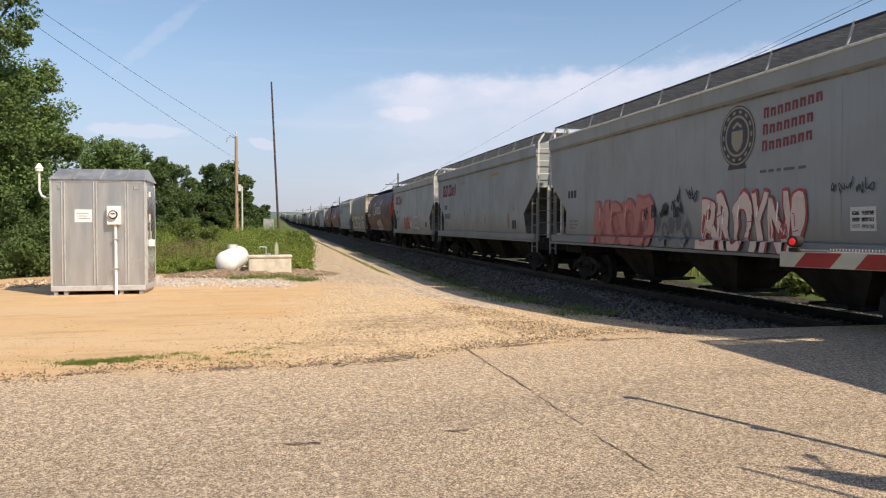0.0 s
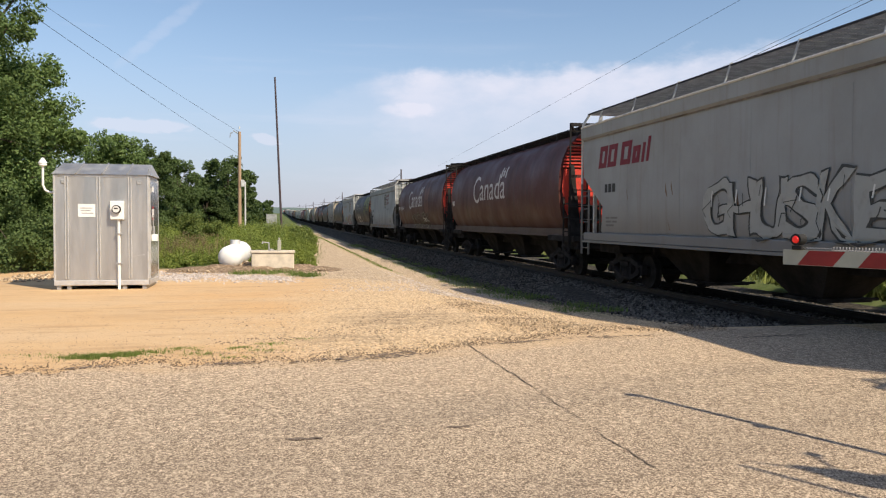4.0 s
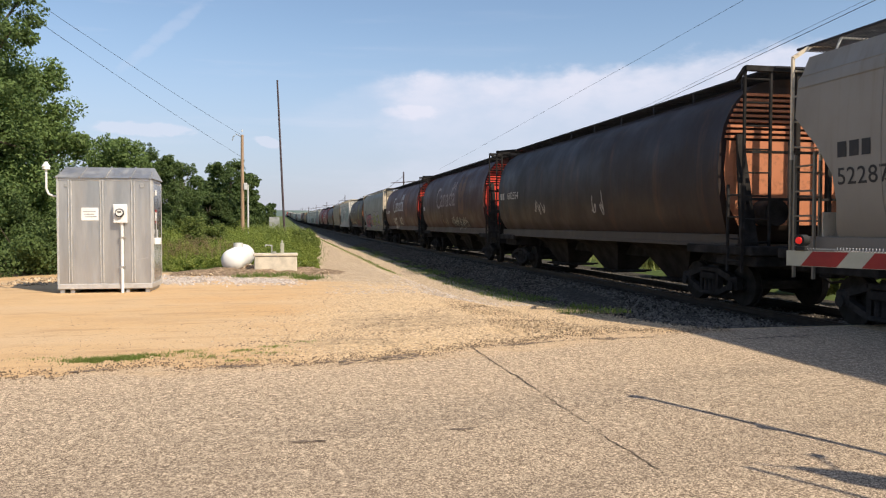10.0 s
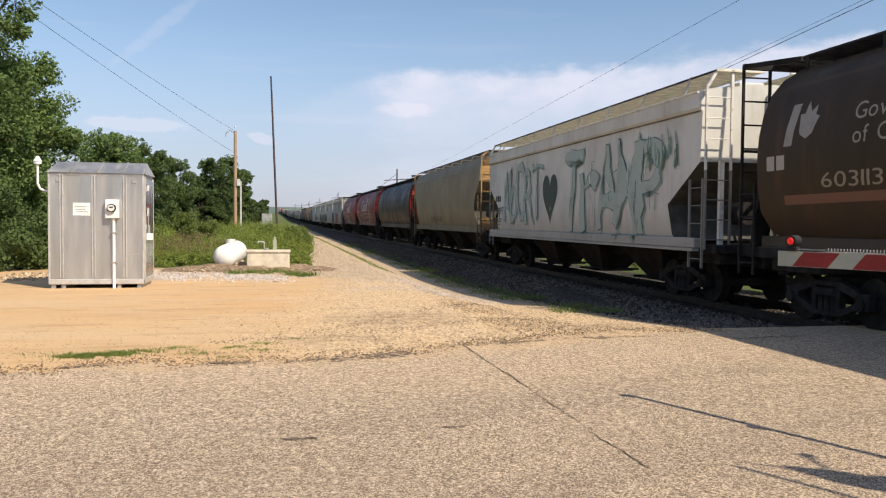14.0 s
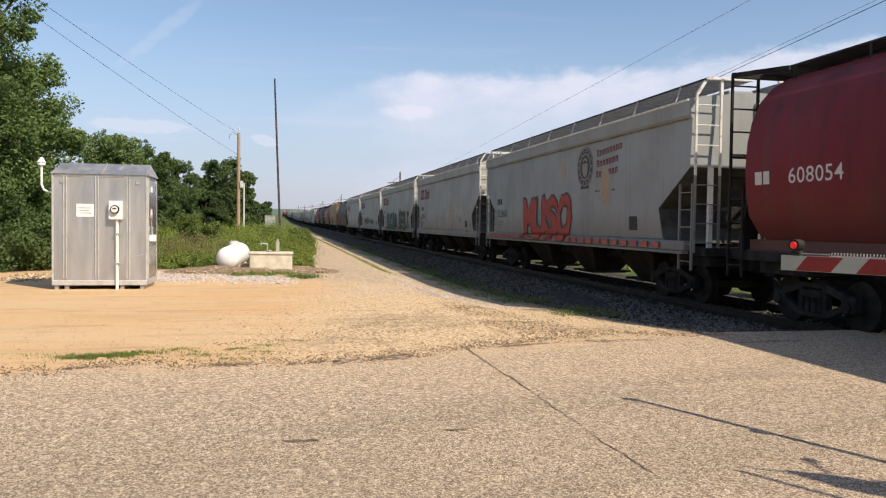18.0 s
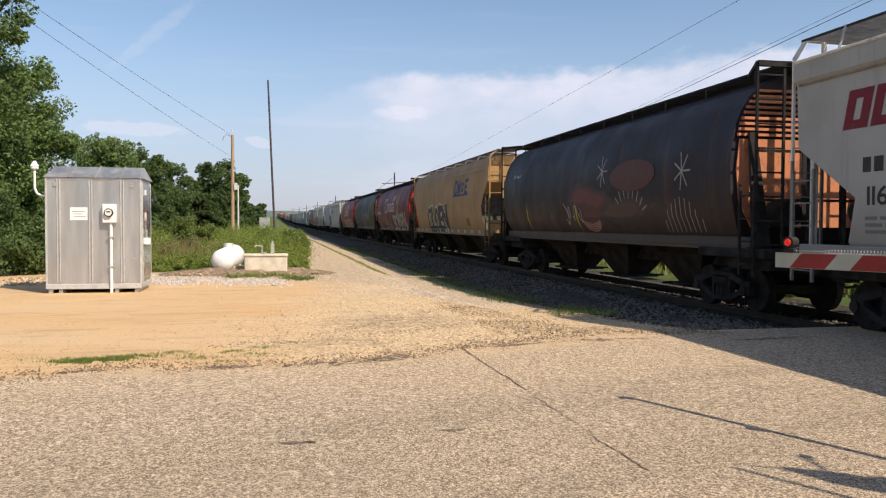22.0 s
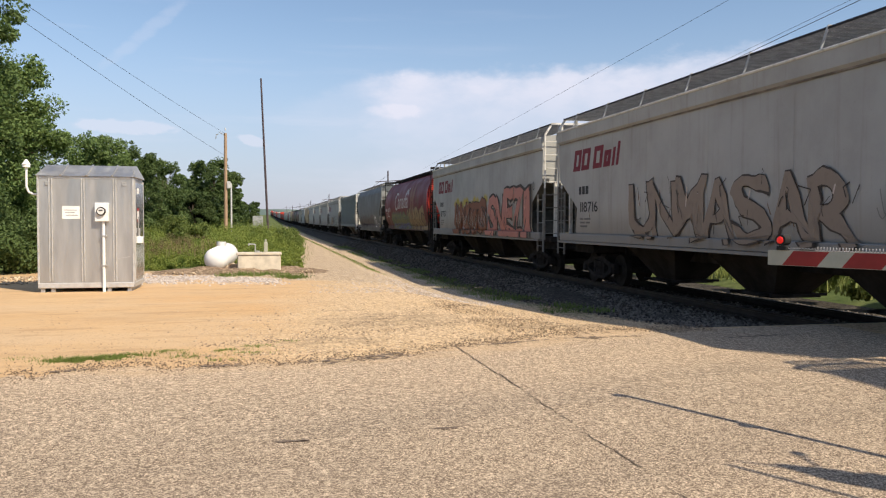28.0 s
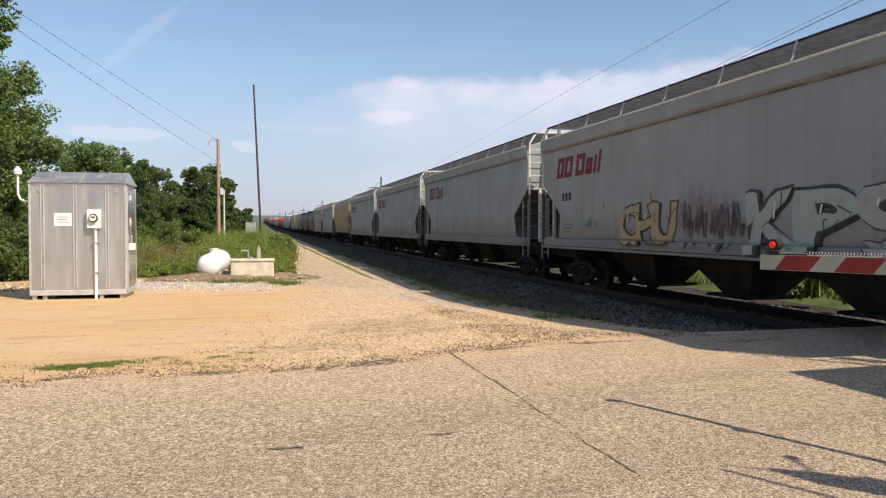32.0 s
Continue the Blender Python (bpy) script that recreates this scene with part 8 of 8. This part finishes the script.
    throwup(15, "BUZY", 0.1, 1.3, 1.6, 0.5, (0.46, 0.40, 0.34), (0.2, 0.1, 0.08), None, 35, 0.04)
    scribble(17, 4.5, 4.0, 1.4, 0.7, (0.42, 0.36, 0.22), 36, 0.05)
    throwup(17, "SENOR", -1.0, 4.5, 1.35, 0.7, (0.14, 0.05, 0.04), (0.08, 0.04, 0.03), None, 37, 0.04)
    throwup(21, "DOCEFW", 6.9, 11.5, 1.22, 0.95, (0.15, 0.05, 0.045), (0.36, 0.30, 0.22), (0.11, 0.045, 0.04), 38, 0.10, 0.0, 0.1)
    scribble(21, 4.6, 2.2, 1.5, 0.6, (0.03, 0.025, 0.025), 72, 0.035, 9, 4)
    scribble(21, -1.0, 3.0, 1.4, 0.6, (0.42, 0.36, 0.28), 73, 0.018, 8, 4)
    throwup(22, "PERSONS", 3.9, 4.2, 1.25, 0.85, (0.06, 0.05, 0.05), (0.58, 0.54, 0.48), None, 39, 0.09)
    throwup(30, "NEMRSK", 3.4, 3.4, 1.28, 0.85, (0.15, 0.085, 0.07), (0.34, 0.28, 0.22), None, 40, 0.03, 0.1, 0.3)
    throwup(30, "SOREN", -0.9, 5.6, 1.25, 1.0, (0.33, 0.29, 0.24), (0.045, 0.03, 0.03), (0.10, 0.05, 0.045), 41, 0.06, 0.1, 0.3)
    scribble(30, 3.4, 3.0, 1.3, 0.75, (0.36, 0.31, 0.25), 74, 0.02, 8, 4)
    flames(31, 7.1, 8.6, 1.35, 2.4, [(0.045, 0.075, 0.072), (0.06, 0.085, 0.13), (0.028, 0.036, 0.05), (0.085, 0.095, 0.038)], 42, 34, 0.55)
    stains(31, [(11.6, 3.1, 3.4, 1.3), (12.6, 2.5, 1.8, 1.4)], (0.15, 0.155, 0.05), 6.0)
    flames(31, -1.2, 5.6, 1.40, 2.6, [(0.11, 0.115, 0.045), (0.075, 0.085, 0.045), (0.05, 0.06, 0.05), (0.05, 0.07, 0.09)], 45, 16, 0.60)
    scribble(31, 1.0, 5.4, 1.6, 1.6, (0.30, 0.37, 0.42), 43, 0.03, 12, 5)
    scribble(31, 6.4, 12.5, 1.5, 0.7, (0.10, 0.11, 0.09), 44, 0.04, 20, 3)
    throwup(31, "SPEC", 0.7, 1.6, 1.5, 0.5, (0.05, 0.04, 0.03), (0.40, 0.36, 0.28), None, 46, 0.05)
    throwup(32, "PSNINI", 3.3, 4.4, 1.14, 0.85, (0.22, 0.13, 0.08), (0.50, 0.42, 0.32), None, 44, 0.08)
    throwup(32, "MINSE", -1.3, 4.6, 1.14, 0.9, (0.20, 0.12, 0.075), (0.52, 0.45, 0.36), None, 45, 0.09)
    throwup(37, "CSRHMBA", 5.0, 7.0, 1.30, 0.95, (0.17, 0.17, 0.085), (0.09, 0.075, 0.10), (0.12, 0.15, 0.09), 46, 0.05)
    throwup(37, "WARC", -1.8, 5.0, 1.25, 1.15, (0.30, 0.21, 0.11), (0.09, 0.055, 0.045), (0.22, 0.14, 0.075), 47, 0.06)
    throwup(37, "SNEAKHORSE", 4.6, 6.2, 1.15, 0.45, (0.12, 0.12, 0.26), (0.30, 0.29, 0.34), None, 48, 0.03)
    lettering(37, "PROXIMITY", 7.0, 2.24, 0.13, white, 0.95)
    lettering(37, "& FESTIVITIES", 7.05, 2.05, 0.13, white, 1.2)
    # the painted near-black car
    sh = Sheet()
    sh.ellipse(1.2, 2.9, 1.25, 0.38, 24)
    sh.ellipse(-1.6, 2.0, 0.8, 0.25, 20)
    lay(28, "painted_figure", sh, -2.2, 0.014, (0.085, 0.040, 0.038), "dull red painted figure")
    sh = Sheet()
    sh.ellipse(0.0, 1.80, 0.62, 0.30, 22)
    lay(28, "painted_eye", sh, -0.6, 0.010, (0.28, 0.19, 0.165))
    sh = Sheet()
    for k in range(7):
        a = math.tau * k / 7
        sh.stroke([(0, 3.1), (0.34 * math.cos(a), 3.1 + 0.42 * math.sin(a))], 0.035, 0.0004 * k)
        sh.stroke([(4.3, 2.85), (4.3 + 0.36 * math.cos(a), 2.85 + 0.42 * math.sin(a))], 0.04, 0.0004 * k)
    for k in range(9):
        a = math.radians(20 + 17 * k)
        sh.stroke([(1.6 + 0.75 * math.cos(a), 1.9 + 0.45 * math.sin(a)), (1.6 + 1.0 * math.cos(a), 1.9 + 0.75 * math.sin(a))], 0.03)
        sh.stroke([(4.2 + 0.2 * k - 0.9, 1.55), (4.2 + 0.2 * k - 0.85, 2.3 - 0.03 * (k - 4) ** 2)], 0.03)
    lay(28, "painted_lines", sh, -1.6, 0.011, (0.30, 0.28, 0.28))
    sh = Sheet()
    for r in (0.5, 0.38, 0.26, 0.14):
        sh.stroke([(r * 1.1 * math.cos(t * math.tau / 16), 1.80 + r * 0.5 * math.sin(t * math.tau / 16)) for t in range(17)], 0.03)
    lay(28, "painted_rings", sh, -0.6, 0.014, (0.14, 0.05, 0.05))
    scribble(28, 1.4, 1.4, 1.5, 1.0, (0.42, 0.38, 0.38), 50, 0.025)
    scribble(28, 6.6, 1.0, 3.3, 0.2, (0.36, 0.34, 0.34), 51, 0.025)
    stains(28, [(0.4, 1.8, 0.1, 0.8), (5.0, 1.8, 0.1, 0.8)], (0.52, 0.38, 0.03), 5.4)
    # curved-side cars
    throwup(4, "EXCUSETHECRANE", 6.7, 12.9, 1.12, 1.30, (0.47, 0.45, 0.35), (0.06, 0.05, 0.045), (0.13, 0.045, 0.035), 52, 0.07, 0.0, 0.22)
    bars(12, [(2.72, 0.24, [(0, 0.2), (0.26, 0.46), (0.52, 0.7)])], 6.9, INK)
    lettering(12, "52287", 6.9, 2.3, 0.26, INK, 1.1, 0.006)
    throwup(12, "DOSE", 5.9, 3.3, 1.42, 1.0, (0.30, 0.275, 0.235), (0.06, 0.055, 0.05), None, 53, 0.07)
    throwup(12, "SERIUS", 0.3, 4.2, 1.42, 1.05, (0.31, 0.285, 0.245), (0.06, 0.055, 0.05), None, 54, 0.07)
    scribble(12, -4.3, 1.8, 1.6, 1.1, (0.09, 0.08, 0.07), 55, 0.035, 6, 5)
    throwup(16, "ACET", 5.6, 4.6, 1.26, 1.12, (0.31, 0.095, 0.12), (0.028, 0.022, 0.03), None, 56, 0.12, 0.05, 0.1, (0.08, 0.26, 0.28))
    throwup(16, "RE", 1.0, 1.2, 1.4, 0.9, (0.46, 0.22, 0.16), (0.1, 0.2, 0.22), None, 57, 0.03)
    throwup(16, "YOSE", -0.5, 4.2, 1.42, 1.25, (0.30, 0.27, 0.25), (0.10, 0.07, 0.07), leaf, 58, 0.06, 0.05, 0.15)
    for i in range(18):
        sh = Sheet()
        sh.poly([(i * 0.6, 1.13), (i * 0.6 + 0.5, 1.13), (i * 0.6 + 0.55, 1.34), (i * 0.6 + 0.05, 1.34)])
        lay(16, "painted_sill", sh, 6.5, 0.006, (0.34, 0.40, 0.10) if i % 2 else (0.18, 0.20, 0.34))
    bars(16, [(2.72, 0.24, [(0, 0.2), (0.26, 0.5), (0.56, 0.76)])], 6.6, INK)
    lettering(16, "042475", 6.7, 2.25, 0.26, INK, 1.4)
    scribble(19, 3.0, 3.0, 1.5, 0.6, (0.10, 0.09, 0.08), 59, 0.05)
    rows = [(3.05, 0.72, [(0, 0.22), (0.86, 1.02), (1.24, 1.40), (2.36, 2.56)]), (3.05, 0.16, [(0.22, 0.6), (2.56, 3.0)]), (3.61, 0.16, [(0.22, 0.6), (2.56, 3.0)]), (3.33, 0.14, [(2.56, 2.9)]),
              (3.2, 0.42, [(0.56, 0.72), (1.05, 1.2), (1.62, 1.78), (1.94, 2.08)]), (3.2, 0.12, [(1.78, 1.94)]), (3.5, 0.12, [(1.78, 1.94)]), (2.86, 0.07, [(-0.2, 3.1)])]
    bars(29, [(z, h, [(p * 0.82, q * 0.82) for p, q in cells]) for z, h, cells in rows], -2.3, (0.028, 0.062, 0.17), 0.3, "blue_emblem")
    throwup(29, "CLOEN", 3.8, 4.6, 1.36, 1.2, (0.045, 0.04, 0.04), (0.50, 0.46, 0.38), None, 60, 0.11, 0.05, 0.1)
    sill_dashes(29, (0.42, 0.36, 0.28), 12)
    bars(29, [(1.62, 0.36, [(0, 0.5)])], -4.4, (0.13, 0.10, 0.06), 0, "data_panel")
    bars(34, [(2.25, 0.9, [(0, 1.5)])], 6.2, white, 0, "number_panel")
    lettering(34, "047127", 6.05, 2.4, 0.26, INK, 1.2, 0.006)
    bars(34, [(2.8, 0.24, [(0.1, 0.35), (0.45, 0.7), (0.8, 1.05)])], 6.2, INK)
    scribble(34, 3.4, 1.6, 1.5, 0.3, INK, 61, 0.03)
    throwup(38, "WNESHMARKDE", 5.4, 8.6, 1.25, 0.75, (0.17, 0.135, 0.13), (0.075, 0.05, 0.05), None, 62, 0.012, 0.1, 0.5)
    sh = Sheet()
    sh.poly([(0.1, 1.3), (0.9, 1.3), (1.0, 1.9), (0.85, 2.3), (0.75, 2.1), (0.35, 2.1), (0.2, 2.3), (0.05, 1.9)])
    lay(38, "painted_blob", sh, -3.9, 0.012, white, "white painted blob")
    sh = Sheet()
    sh.poly([(0.22, 1.4), (0.78, 1.4), (0.84, 1.85), (0.72, 2.0), (0.32, 2.0), (0.2, 1.85)])
    lay(38, "painted_blob", sh, -3.9, 0.018, (0.19, 0.19, 0.19))
    bars(38, [(1.36, 0.26, [(0, 0.2), (0.55, 0.8), (0.95, 1.0)])], -5.4, (0.42, 0.42, 0.40), 0, "data_panel")
    bars(38, [(1.16, 0.10, [(0, 0.55)])], -6.2, (0.42, 0.26, 0.05), 0, "sill_reflector")
    bars(39, [(2.05, 0.62, [(0, 0.75), (0.95, 1.9)])], 6.6, INK, 0, "number_panel")
    rng = random.Random(39)
    stains(39, [(rng.uniform(0.6, 14.4), rng.uniform(3.55, 4.05), rng.uniform(0.03, 0.11), rng.uniform(0.3, 1.1)) for i in range(48)], (0.27, 0.22, 0.175), 7.5)
    stains(39, [(0.9 + 0.95 * i, 4.02, 0.9, rng.uniform(0.25, 0.6)) for i in range(15)], (0.19, 0.135, 0.10), 7.5)
    stains(39, [(rng.uniform(0.6, 14.4), rng.uniform(3.85, 4.13), rng.uniform(0.04, 0.16), rng.uniform(0.15, 0.45)) for i in range(60)], (0.20, 0.13, 0.09), 7.5)
    bars(39, [(2.15, 0.3, [(0, 0.3)])], -5.7, (0.5, 0.5, 0.48), 0, "data_panel")
    bars(39, [(1.7, 0.3, [(0, 0.28)])], -3.6, INK, 0, "data_panel")
    bars(39, [(1.36, 0.09, [(0, 0.4), (1.6, 2.0)])], 5.8, (0.55, 0.36, 0.04), 0, "sill_reflector")
    scribble(39, 6.0, 4.0, 2.7, 0.8, (0.24, 0.28, 0.27), 63, 0.03)

    # warning on the end of the ribbed car
    for i, word in enumerate(("CAUTION", "NO SIDE", "LADDER")):
        sh = Sheet()
        sh.text(word, 0, 0, 0.07, 0.38, 0.004)
        bm = bmesh.new()
        vs = [bm.verts.new((-1.38 + u, -7.897, 4.30 - 0.12 * i + v)) for u, v in sh.p]
        for f in sh.f:
            bm.faces.new([vs[k] for k in f])
        part("warning_text", bm, BLACK, TRAIN[39], "black warning lettering")


decorate()


# ---- movement ----
def motions():
    """The train rolls towards the viewer at a steady speed, each car along the bent track."""
    for i, ob in TRAIN.items():
        mid, half = (S[i] + S[i - 1]) / 2, 6.4
        rows = []
        for k in range(17):
            t = 2.0 * k
            s = mid - SPEED * t
            a, b = bend(s - half), bend(s + half)
            c, d = (a + b) / 2, b - a
            rows.append((t, pose(c.x, c.y, c.z, math.degrees(math.atan2(d.z, d.y)), 0, math.degrees(-math.atan2(d.x, d.y)))))
        walk(ob, rows)


motions()
